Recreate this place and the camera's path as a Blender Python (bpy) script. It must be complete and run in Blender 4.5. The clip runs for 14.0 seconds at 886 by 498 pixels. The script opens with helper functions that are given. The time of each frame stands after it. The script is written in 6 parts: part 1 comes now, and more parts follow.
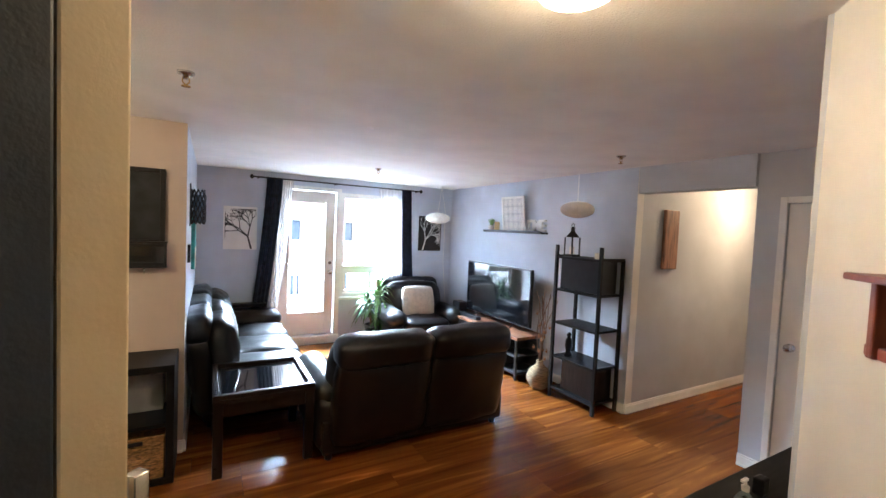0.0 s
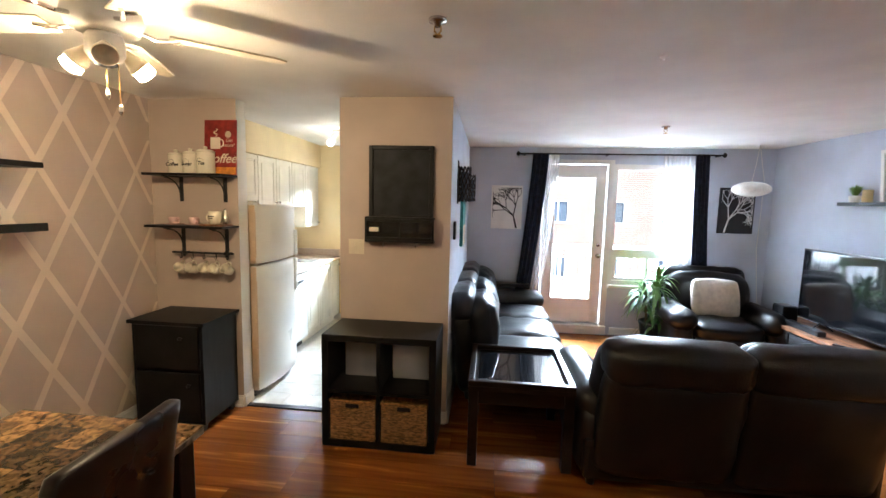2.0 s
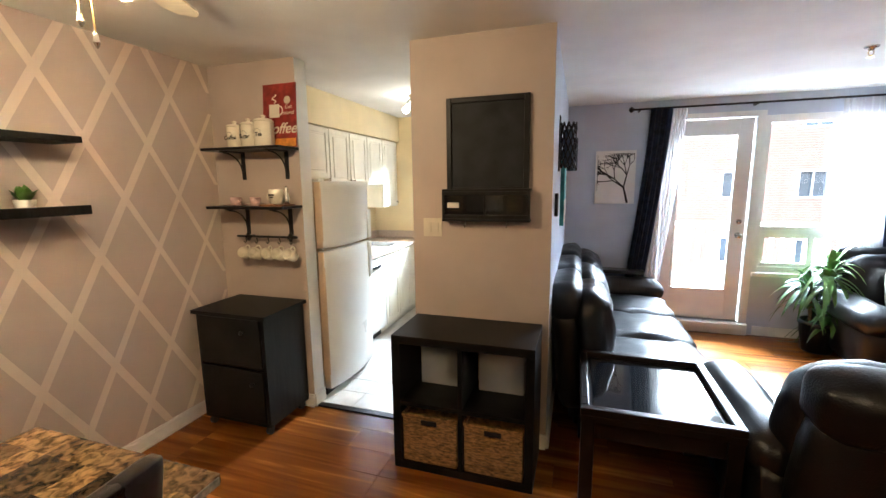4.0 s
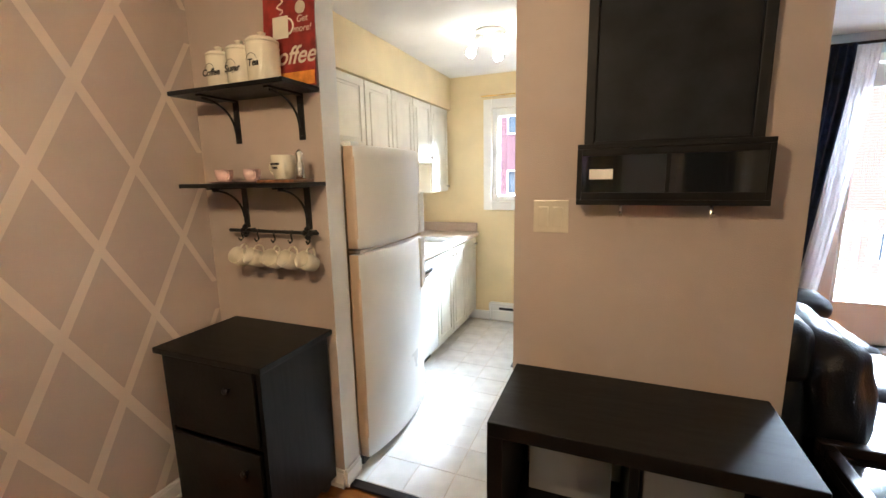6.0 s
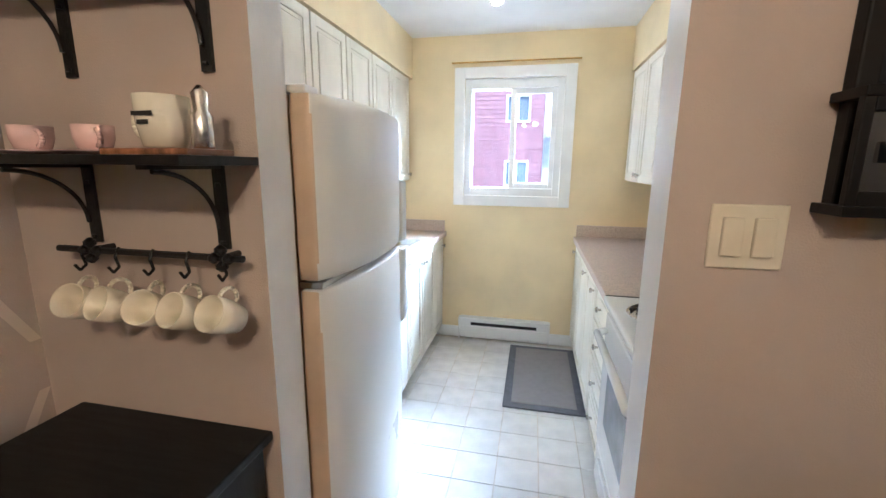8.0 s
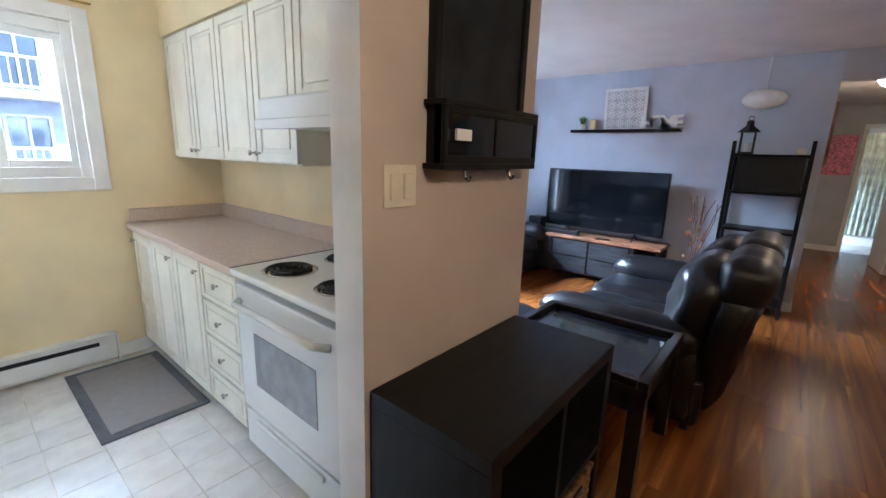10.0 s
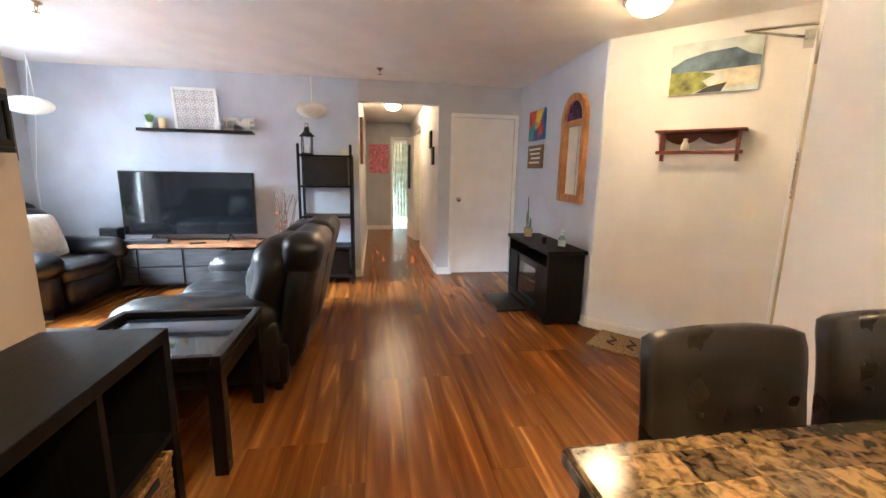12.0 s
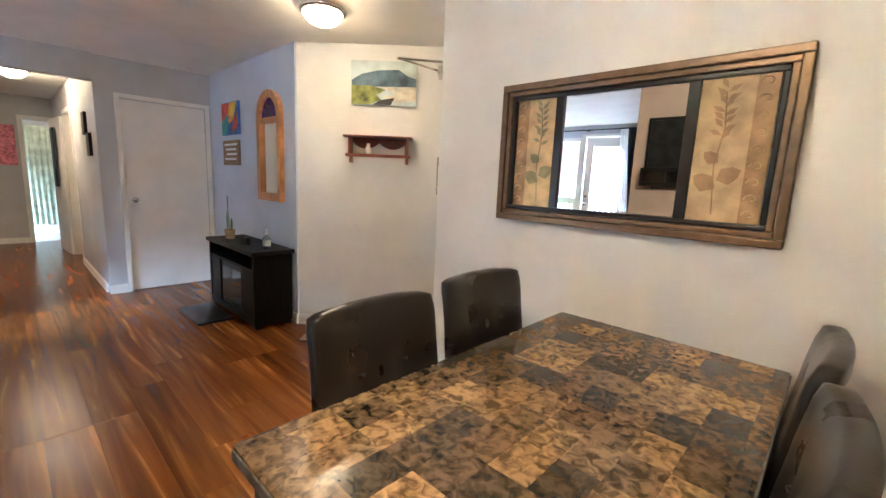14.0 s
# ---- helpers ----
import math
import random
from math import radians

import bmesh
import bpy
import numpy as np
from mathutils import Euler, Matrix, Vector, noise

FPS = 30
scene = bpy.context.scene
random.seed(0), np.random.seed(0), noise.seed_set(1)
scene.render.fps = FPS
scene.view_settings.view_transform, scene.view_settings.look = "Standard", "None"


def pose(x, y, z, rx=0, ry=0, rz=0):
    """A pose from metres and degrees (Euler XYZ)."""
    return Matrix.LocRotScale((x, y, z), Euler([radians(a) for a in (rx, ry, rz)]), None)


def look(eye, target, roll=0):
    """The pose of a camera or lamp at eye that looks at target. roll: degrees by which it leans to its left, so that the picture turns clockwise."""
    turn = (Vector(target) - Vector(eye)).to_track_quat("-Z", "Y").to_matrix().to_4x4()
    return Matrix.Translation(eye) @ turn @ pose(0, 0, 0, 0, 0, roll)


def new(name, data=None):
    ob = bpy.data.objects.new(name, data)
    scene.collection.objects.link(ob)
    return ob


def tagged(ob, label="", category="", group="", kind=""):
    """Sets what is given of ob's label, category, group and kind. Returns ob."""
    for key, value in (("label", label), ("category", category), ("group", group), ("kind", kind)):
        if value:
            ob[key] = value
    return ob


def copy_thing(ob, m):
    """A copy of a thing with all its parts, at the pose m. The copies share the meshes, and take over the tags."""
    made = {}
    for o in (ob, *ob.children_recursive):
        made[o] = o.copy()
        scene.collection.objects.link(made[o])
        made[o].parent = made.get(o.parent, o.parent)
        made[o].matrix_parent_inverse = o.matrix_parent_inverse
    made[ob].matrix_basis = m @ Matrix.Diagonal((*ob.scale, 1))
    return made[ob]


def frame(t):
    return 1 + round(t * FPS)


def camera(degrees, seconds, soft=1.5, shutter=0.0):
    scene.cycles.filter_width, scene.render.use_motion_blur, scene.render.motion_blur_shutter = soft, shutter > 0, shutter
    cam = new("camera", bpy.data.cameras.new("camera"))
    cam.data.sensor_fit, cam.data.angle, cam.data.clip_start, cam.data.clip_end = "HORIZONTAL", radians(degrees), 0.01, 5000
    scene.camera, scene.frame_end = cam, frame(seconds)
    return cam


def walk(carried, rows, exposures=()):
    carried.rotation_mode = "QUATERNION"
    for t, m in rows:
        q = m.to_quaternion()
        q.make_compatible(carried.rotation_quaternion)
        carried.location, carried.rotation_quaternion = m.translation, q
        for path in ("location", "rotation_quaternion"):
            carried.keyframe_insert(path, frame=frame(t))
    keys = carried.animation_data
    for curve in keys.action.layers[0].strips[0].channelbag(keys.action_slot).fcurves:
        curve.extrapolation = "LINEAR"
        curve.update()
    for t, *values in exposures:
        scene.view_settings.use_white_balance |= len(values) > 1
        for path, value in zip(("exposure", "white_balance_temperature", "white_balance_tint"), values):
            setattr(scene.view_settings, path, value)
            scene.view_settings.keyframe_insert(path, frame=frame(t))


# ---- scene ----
cam = camera(93.6, 14.0)
PATH = [
    (0, (0.025, 0.017, 1.722), (1.006, 1.758, 1.63), 2.5),
    (0.5, (0.128, 0.189, 1.677), (0.726, 2.096, 1.608), 3.1),
    (1, (0.18, 0.392, 1.69), (0.224, 2.387, 1.56), 3.9),
    (1.5, (0.154, 0.502, 1.682), (0.012, 2.49, 1.508), 0.7),
    (2, (0.152, 0.566, 1.658), (-0.061, 2.543, 1.441), 1.3),
    (2.5, (0.166, 0.612, 1.641), (-0.106, 2.578, 1.389), 0.2),
    (3, (0.138, 0.768, 1.617), (-0.237, 2.711, 1.331), -0.4),
    (3.2, (0.128, 0.842, 1.62), (-0.301, 2.773, 1.324), -0.3),
    (5.3, (-0.358, 1.824, 1.489), (-1.132, 3.642, 1.18), -1.1),
    (5.5, (-0.429, 1.919, 1.482), (-1.211, 3.733, 1.168), -0.9),
    (6, (-0.625, 2.105, 1.469), (-1.368, 3.93, 1.123), -1.1),
    (6.5, (-0.813, 2.231, 1.475), (-1.483, 4.079, 1.102), -1.3),
    (7, (-0.929, 2.437, 1.455), (-1.568, 4.291, 1.065), -0.8),
    (7.2, (-0.975, 2.523, 1.454), (-1.611, 4.378, 1.064), -0.4),
    (9.5, (-1.509, 2.878, 1.41), (-0.535, 4.574, 0.991), 1.1),
    (10, (-1.587, 2.752, 1.412), (-0.087, 3.998, 0.969), 1.8),
    (10.5, (-1.615, 2.599, 1.435), (0.135, 3.461, 0.995), 2.1),
    (11, (-1.636, 2.487, 1.415), (0.255, 2.958, 0.968), 1.2),
    (11.5, (-1.654, 2.41, 1.358), (0.303, 2.484, 0.954), 0.9),
    (12, (-1.692, 2.415, 1.341), (0.248, 2.095, 0.976), 1.1),
    (12.5, (-1.719, 2.389, 1.344), (0.132, 1.713, 1.004), 1.3),
    (13, (-1.748, 2.355, 1.347), (-0.04, 1.368, 1.02), 1.5),
    (13.5, (-1.775, 2.329, 1.338), (-0.239, 1.089, 1.014), 1.8),
    (14, (-1.802, 2.31, 1.333), (-0.448, 0.874, 1.009), 2.5),
]
EXPOSURES = [(0, 2.7, 5500, 6), (0.6, 2.6, 5600, 4), (1.5, 2.35, 5800, 6), (3.2, 2.4, 5800, 6), (5.3, 2.35, 5900, 8), (7.2, 2.4, 5200, 10), (9.5, 1.95, 4900, 8), (10.5, 2.4, 5300, 8), (11, 2.75, 5600, 9), (11.5, 3.0, 5800, 7), (12, 3.1, 5900, 6), (14, 2.85, 5150, 3)]
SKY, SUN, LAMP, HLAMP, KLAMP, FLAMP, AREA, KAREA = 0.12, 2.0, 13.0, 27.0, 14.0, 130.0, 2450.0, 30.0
walk(cam, [(t, look(eye, target, roll)) for t, eye, target, roll in PATH], EXPOSURES)

# ---- light ----
world = bpy.data.worlds.new("sky")
scene.world = world
world.use_nodes = True
wn = world.node_tree
sky = wn.nodes.new("ShaderNodeTexSky")
sky.sky_type, sky.sun_disc = "NISHITA", False
sky.sun_elevation, sky.sun_rotation = radians(47), radians(172)
wn.links.new(sky.outputs[0], wn.nodes["Background"].inputs[0])
wn.nodes["Background"].inputs[1].default_value = SKY
sun_data = bpy.data.lights.new("sun", "SUN")
sun_data.energy, sun_data.angle, sun_data.color = SUN, radians(0.5), (1.0, 0.95, 0.87)
sun = new("sun", sun_data)
sun.matrix_basis = look((1.4, -4.0, 10.7), (0.3, 4.0, 2.1))

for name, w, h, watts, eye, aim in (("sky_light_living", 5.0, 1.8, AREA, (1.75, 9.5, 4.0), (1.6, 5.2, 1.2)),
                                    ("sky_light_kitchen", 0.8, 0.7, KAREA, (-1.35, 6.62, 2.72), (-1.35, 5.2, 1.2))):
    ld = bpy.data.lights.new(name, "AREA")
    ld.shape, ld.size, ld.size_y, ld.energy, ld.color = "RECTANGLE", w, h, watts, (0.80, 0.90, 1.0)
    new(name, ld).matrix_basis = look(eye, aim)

# ---- materials ----


def mat(name, col, rough=0.6, metal=0.0, scale=12.0, var=0.12, bump=0.15, fine=180.0, col2=None, spread=0.0, coat=0.0,
        emit=0.0, stretch=(1, 1, 1), dist=0.004):
    """Plain surface with colour variation at two scales and fine relief. spread: tone change from piece to piece."""
    m = bpy.data.materials.new(name)
    m.use_nodes = True
    t = m.node_tree
    n, l = t.nodes, t.links
    p = n["Principled BSDF"]
    co = n.new("ShaderNodeTexCoord")
    mp = n.new("ShaderNodeMapping")
    mp.inputs["Scale"].default_value = stretch
    l.new(co.outputs["Object"], mp.inputs[0])
    big, small = n.new("ShaderNodeTexNoise"), n.new("ShaderNodeTexNoise")
    big.inputs["Scale"].default_value, small.inputs["Scale"].default_value = scale, fine
    big.inputs["Detail"].default_value = 6.0
    l.new(mp.outputs[0], big.inputs[0]), l.new(mp.outputs[0], small.inputs[0])
    mix = n.new("ShaderNodeMix")
    mix.data_type = "RGBA"
    c2 = col2 or tuple(c * (1 - 2 * var) for c in col)
    c1 = col if col2 else tuple(min(1, c * (1 + var)) for c in col)
    mix.inputs[6].default_value, mix.inputs[7].default_value = (*c1, 1), (*c2, 1)
    ramp = n.new("ShaderNodeMapRange")
    ramp.inputs[1].default_value, ramp.inputs[2].default_value = 0.35, 0.68
    l.new(big.outputs[0], ramp.inputs[0]), l.new(ramp.outputs[0], mix.inputs[0])
    out = mix.outputs[2]
    if spread:
        info, mr, hsv = n.new("ShaderNodeObjectInfo"), n.new("ShaderNodeMapRange"), n.new("ShaderNodeHueSaturation")
        mr.inputs[3].default_value, mr.inputs[4].default_value = 1 - spread, 1 + spread
        l.new(info.outputs["Random"], mr.inputs[0]), l.new(mr.outputs[0], hsv.inputs["Value"]), l.new(out, hsv.inputs["Color"])
        out = hsv.outputs[0]
    l.new(out, p.inputs["Base Color"])
    rr = n.new("ShaderNodeMapRange")
    rr.inputs[3].default_value, rr.inputs[4].default_value = max(0.02, rough - 0.03), min(1, rough + 0.05)
    l.new(big.outputs[0], rr.inputs[0]), l.new(rr.outputs[0], p.inputs["Roughness"])
    p.inputs["Metallic"].default_value = metal
    p.inputs["Coat Weight"].default_value = coat
    if bump:
        b = n.new("ShaderNodeBump")
        b.inputs["Strength"].default_value, b.inputs["Distance"].default_value = bump, dist
        l.new(small.outputs[0], b.inputs["Height"]), l.new(b.outputs[0], p.inputs["Normal"])
    if emit:
        p.inputs["Emission Color"].default_value = (*col, 1)
        p.inputs["Emission Strength"].default_value = emit
    return m


def glass(name, col=(1, 1, 1), rough=0.0):
    m = bpy.data.materials.new(name)
    m.use_nodes = True
    t = m.node_tree
    n, l = t.nodes, t.links
    n.remove(n["Principled BSDF"])
    tr, gl, mx, fr = n.new("ShaderNodeBsdfTransparent"), n.new("ShaderNodeBsdfGlossy"), n.new("ShaderNodeMixShader"), n.new("ShaderNodeFresnel")
    tr.inputs[0].default_value = (*col, 1)
    gl.inputs["Roughness"].default_value = rough
    fr.inputs[0].default_value = 1.45
    l.new(fr.outputs[0], mx.inputs[0]), l.new(tr.outputs[0], mx.inputs[1]), l.new(gl.outputs[0], mx.inputs[2])
    l.new(mx.outputs[0], n["Material Output"].inputs[0])
    return m


def sheer(name, col):
    m = bpy.data.materials.new(name)
    m.use_nodes = True
    t = m.node_tree
    n, l = t.nodes, t.links
    n.remove(n["Principled BSDF"])
    tr, df, tl, mx, m2 = (n.new("ShaderNodeBsdfTransparent"), n.new("ShaderNodeBsdfDiffuse"), n.new("ShaderNodeBsdfTranslucent"),
                          n.new("ShaderNodeMixShader"), n.new("ShaderNodeMixShader"))
    for s in (df, tl):
        s.inputs[0].default_value = (*col, 1)
    m2.inputs[0].default_value, mx.inputs[0].default_value = 0.5, 0.62
    l.new(df.outputs[0], m2.inputs[1]), l.new(tl.outputs[0], m2.inputs[2])
    l.new(tr.outputs[0], mx.inputs[1]), l.new(m2.outputs[0], mx.inputs[2]), l.new(mx.outputs[0], n["Material Output"].inputs[0])
    return m


def stone_squares(name):
    """Faux-stone laminate in squares of many browns, with dark veins."""
    m = bpy.data.materials.new(name)
    m.use_nodes = True
    t = m.node_tree
    n, l = t.nodes, t.links
    p = n["Principled BSDF"]
    co = n.new("ShaderNodeTexCoord")
    sc, fl = n.new("ShaderNodeVectorMath"), n.new("ShaderNodeVectorMath")
    sc.operation, fl.operation = "MULTIPLY", "FLOOR"
    sc.inputs[1].default_value = (1 / 0.098, 1 / 0.125, 0)
    wob, wadd = n.new("ShaderNodeTexNoise"), n.new("ShaderNodeVectorMath")
    wob.inputs["Scale"].default_value = 30
    wadd.operation = "MULTIPLY_ADD"
    wadd.inputs[1].default_value = (0.008, 0.008, 0)
    l.new(co.outputs["Object"], wob.inputs[0]), l.new(wob.outputs["Color"], wadd.inputs[0]), l.new(co.outputs["Object"], wadd.inputs[2])
    l.new(wadd.outputs[0], sc.inputs[0]), l.new(sc.outputs[0], fl.inputs[0])
    wn2 = n.new("ShaderNodeTexWhiteNoise")
    l.new(fl.outputs[0], wn2.inputs[0])
    r = n.new("ShaderNodeValToRGB")
    e = r.color_ramp.elements
    e[0].color, e[1].color = (0.06, 0.045, 0.032, 1), (0.36, 0.22, 0.10, 1)
    e.new(0.4).color = (0.16, 0.10, 0.055, 1)
    e.new(0.75).color = (0.26, 0.165, 0.082, 1)
    l.new(wn2.outputs[0], r.inputs[0])
    shift = n.new("ShaderNodeVectorMath")
    shift.operation = "MULTIPLY_ADD"
    shift.inputs[1].default_value = (7, 7, 7)
    l.new(wn2.outputs["Color"], shift.inputs[0]), l.new(co.outputs["Object"], shift.inputs[2])
    ns = n.new("ShaderNodeTexNoise")
    ns.inputs["Scale"].default_value, ns.inputs["Detail"].default_value, ns.inputs["Distortion"].default_value = 36, 10, 0.7
    l.new(shift.outputs[0], ns.inputs[0])
    r2 = n.new("ShaderNodeValToRGB")
    r2.color_ramp.elements[0].position, r2.color_ramp.elements[1].position = 0.37, 0.61
    r2.color_ramp.elements[0].color, r2.color_ramp.elements[1].color = (0.12, 0.1, 0.08, 1), (1.25, 1.2, 1.1, 1)
    l.new(ns.outputs[0], r2.inputs[0])
    mx = n.new("ShaderNodeMix")
    mx.data_type, mx.blend_type = "RGBA", "MULTIPLY"
    mx.inputs[0].default_value = 0.82
    l.new(r.outputs[0], mx.inputs[6]), l.new(r2.outputs[0], mx.inputs[7]), l.new(mx.outputs[2], p.inputs["Base Color"])
    p.inputs["Roughness"].default_value = 0.16
    return m


def wood_planks(name):
    """Glossy red-brown laminate with long grain, tone by piece."""
    m = bpy.data.materials.new(name)
    m.use_nodes = True
    t = m.node_tree
    n, l = t.nodes, t.links
    p = n["Principled BSDF"]
    co, info = n.new("ShaderNodeTexCoord"), n.new("ShaderNodeObjectInfo")
    off = n.new("ShaderNodeVectorMath")
    off.operation = "MULTIPLY_ADD"
    off.inputs[1].default_value = (31, 17, 5)
    l.new(info.outputs["Random"], off.inputs[0]), l.new(co.outputs["Object"], off.inputs[2])
    mp = n.new("ShaderNodeMapping")
    mp.inputs["Scale"].default_value = (0.6, 9.0, 1)
    l.new(off.outputs[0], mp.inputs[0])
    g = n.new("ShaderNodeTexNoise")
    g.inputs["Scale"].default_value, g.inputs["Detail"].default_value, g.inputs["Distortion"].default_value = 1.5, 7, 0.9
    l.new(mp.outputs[0], g.inputs[0])
    r = n.new("ShaderNodeValToRGB")
    e = r.color_ramp.elements
    e[0].position, e[1].position = 0.22, 0.80
    e[0].color, e[1].color = (0.08, 0.022, 0.005, 1), (0.52, 0.24, 0.055, 1)
    e.new(0.42).color = (0.15, 0.045, 0.009, 1)
    e.new(0.58).color = (0.20, 0.066, 0.012, 1)
    e.new(0.66).color = (0.29, 0.105, 0.02, 1)
    l.new(g.outputs[0], r.inputs[0])
    hsv, mr = n.new("ShaderNodeHueSaturation"), n.new("ShaderNodeMapRange")
    mr.inputs[3].default_value, mr.inputs[4].default_value = 0.8, 1.22
    l.new(info.outputs["Random"], mr.inputs[0]), l.new(mr.outputs[0], hsv.inputs["Value"]), l.new(r.outputs[0], hsv.inputs["Color"])
    l.new(hsv.outputs[0], p.inputs["Base Color"])
    mp2 = n.new("ShaderNodeMapping")
    mp2.inputs["Scale"].default_value = (12, 260, 1)
    l.new(off.outputs[0], mp2.inputs[0])
    g2 = n.new("ShaderNodeTexNoise")
    l.new(mp2.outputs[0], g2.inputs[0])
    b = n.new("ShaderNodeBump")
    b.inputs["Strength"].default_value, b.inputs["Distance"].default_value = 0.12, 0.002
    l.new(g2.outputs[0], b.inputs["Height"]), l.new(b.outputs[0], p.inputs["Normal"])
    rr = n.new("ShaderNodeMapRange")
    rr.inputs[3].default_value, rr.inputs[4].default_value = 0.17, 0.30
    p.inputs["Specular IOR Level"].default_value = 0.24
    l.new(g.outputs[0], rr.inputs[0]), l.new(rr.outputs[0], p.inputs["Roughness"])
    return m


M_TAUPE = mat("taupe_wall_paint", (0.50, 0.41, 0.355), 0.62, scale=3, var=0.04, bump=0.25, fine=260)
M_STRIPE = mat("cream_stripe_paint", (0.68, 0.58, 0.49), 0.55, scale=3, var=0.05, bump=0.25, fine=260)
M_BLUE = mat("pale_blue_grey_wall_paint", (0.53, 0.57, 0.66), 0.6, scale=3, var=0.04, bump=0.25, fine=260)
M_GREY = mat("grey_wall_paint", (0.50, 0.51, 0.54), 0.6, scale=3, var=0.04, bump=0.25, fine=260)
M_CREAM = mat("off_white_wall_paint", (0.74, 0.71, 0.66), 0.6, scale=3, var=0.03, bump=0.25, fine=260)
M_YELLOW = mat("pale_yellow_wall_paint", (0.78, 0.64, 0.38), 0.6, scale=3, var=0.04, bump=0.25, fine=260)
M_CEIL = mat("ceiling_paint", (0.78, 0.76, 0.72), 0.8, scale=3, var=0.03, bump=0.5, fine=120)
M_TRIM = mat("white_trim_paint", (0.80, 0.79, 0.76), 0.4, scale=5, var=0.04, bump=0.1, fine=120)
M_DOORW = mat("white_door_paint", (0.78, 0.76, 0.74), 0.45, scale=4, var=0.03, bump=0.12, fine=150)
M_TAN = mat("tan_jamb_paint", (0.60, 0.49, 0.32), 0.5, scale=4, var=0.05, bump=0.08)
M_NAVY = mat("dark_navy_paint", (0.010, 0.018, 0.036), 0.5, scale=8, var=0.2, bump=0.12)
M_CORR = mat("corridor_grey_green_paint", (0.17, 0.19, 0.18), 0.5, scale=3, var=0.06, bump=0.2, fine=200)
M_FLOOR = wood_planks("red_brown_laminate")
M_JOINT = mat("dark_floor_joint", (0.03, 0.014, 0.008), 0.8, bump=0)
M_TILE = mat("pale_vinyl_tile", (0.72, 0.70, 0.66), 0.16, scale=9, var=0.05, bump=0.06, fine=90, spread=0.03)
M_GROUT = mat("tan_vinyl_joint", (0.60, 0.53, 0.44), 0.5, bump=0.1)
M_BLACKW = mat("black_brown_laminate", (0.0075, 0.007, 0.0068), 0.42, scale=6, var=0.25, bump=0.12, fine=60, stretch=(1, 12, 1))
M_ESP = mat("espresso_wood", (0.012, 0.0078, 0.0065), 0.28, scale=5, var=0.3, bump=0.1, fine=60, stretch=(1, 10, 1))
M_LEATH = mat("black_leather", (0.005, 0.005, 0.006), 0.31, scale=5, var=0.08, bump=0.25, fine=140, dist=0.006)
M_BROWNL = mat("dark_brown_leather", (0.011, 0.007, 0.0055), 0.27, scale=5, var=0.08, bump=0.1, fine=160, dist=0.004)
M_STONE = stone_squares("stone_square_laminate")
M_EDGE = mat("grey_stone_edge", (0.17, 0.15, 0.13), 0.35, scale=30, var=0.4, bump=0.3, fine=90)
M_WHITE = mat("white_enamel", (0.80, 0.79, 0.76), 0.22, scale=3, var=0.02, bump=0.04, fine=260)
M_FRIDGE = mat("almond_white_enamel", (0.78, 0.765, 0.73), 0.28, scale=3, var=0.02, bump=0.14, fine=320)
M_CAB = mat("cream_cabinet_paint", (0.79, 0.75, 0.64), 0.35, scale=6, var=0.04, bump=0.1, fine=60)
M_COUNTER = mat("speckled_beige_countertop", (0.56, 0.44, 0.36), 0.4, scale=160, var=0.16, bump=0.05)
M_CHROME = mat("brushed_nickel", (0.62, 0.60, 0.57), 0.25, 1.0, var=0.05, bump=0.05)
M_BRASS = mat("worn_brass", (0.72, 0.47, 0.13), 0.25, 1.0, var=0.2, bump=0.1)
M_BLACKM = mat("black_iron", (0.012, 0.012, 0.012), 0.45, 0.3, var=0.2, bump=0.2)
M_BLACKP = mat("black_plastic", (0.010, 0.010, 0.012), 0.3, var=0.2, bump=0.08)
M_SCREEN = mat("dark_glass_screen", (0.006, 0.007, 0.009), 0.08, var=0.1, bump=0, coat=0.6)
M_CHALK = mat("chalkboard", (0.013, 0.014, 0.016), 0.5, scale=6, var=0.4, bump=0.15)
M_CERAM = mat("cream_ceramic", (0.74, 0.68, 0.55), 0.22, var=0.04, bump=0.03)
M_PINK = mat("pink_ceramic", (0.74, 0.52, 0.49), 0.25, var=0.1, bump=0.03)
M_RED = mat("deep_red_tin", (0.27, 0.025, 0.02), 0.35, scale=20, var=0.25, bump=0.15)
M_ORANGE = mat("orange_print", (0.65, 0.25, 0.03), 0.5, scale=25, var=0.2, bump=0.05)
M_INK = mat("black_ink", (0.015, 0.013, 0.012), 0.6, bump=0)
M_WICKER = mat("woven_wicker", (0.33, 0.17, 0.06), 0.6, scale=40, var=0.35, bump=1.0, fine=90, stretch=(1, 1, 3), dist=0.01)
M_PILLOW = mat("cream_cushion_cloth", (0.74, 0.68, 0.58), 0.9, scale=20, var=0.06, bump=0.7, fine=220)
M_NAVYC = mat("navy_curtain_cloth", (0.010, 0.018, 0.045), 0.85, scale=18, var=0.25, bump=0.5, fine=320)
M_SHEER = sheer("white_sheer_cloth", (0.85, 0.84, 0.85))
M_LEAF = mat("green_leaf", (0.055, 0.15, 0.025), 0.4, scale=10, var=0.3, bump=0.15, fine=70)
M_LEAF2 = mat("light_green_leaf", (0.12, 0.24, 0.05), 0.4, scale=10, var=0.3, bump=0.15, fine=70)
M_PAPER = mat("white_rice_paper", (0.82, 0.80, 0.75), 0.85, scale=20, var=0.04, bump=0.4, fine=60)
M_RUSTIC = mat("reddish_wood_top", (0.26, 0.11, 0.05), 0.45, scale=5, var=0.3, bump=0.3, fine=60, stretch=(8, 1, 1))
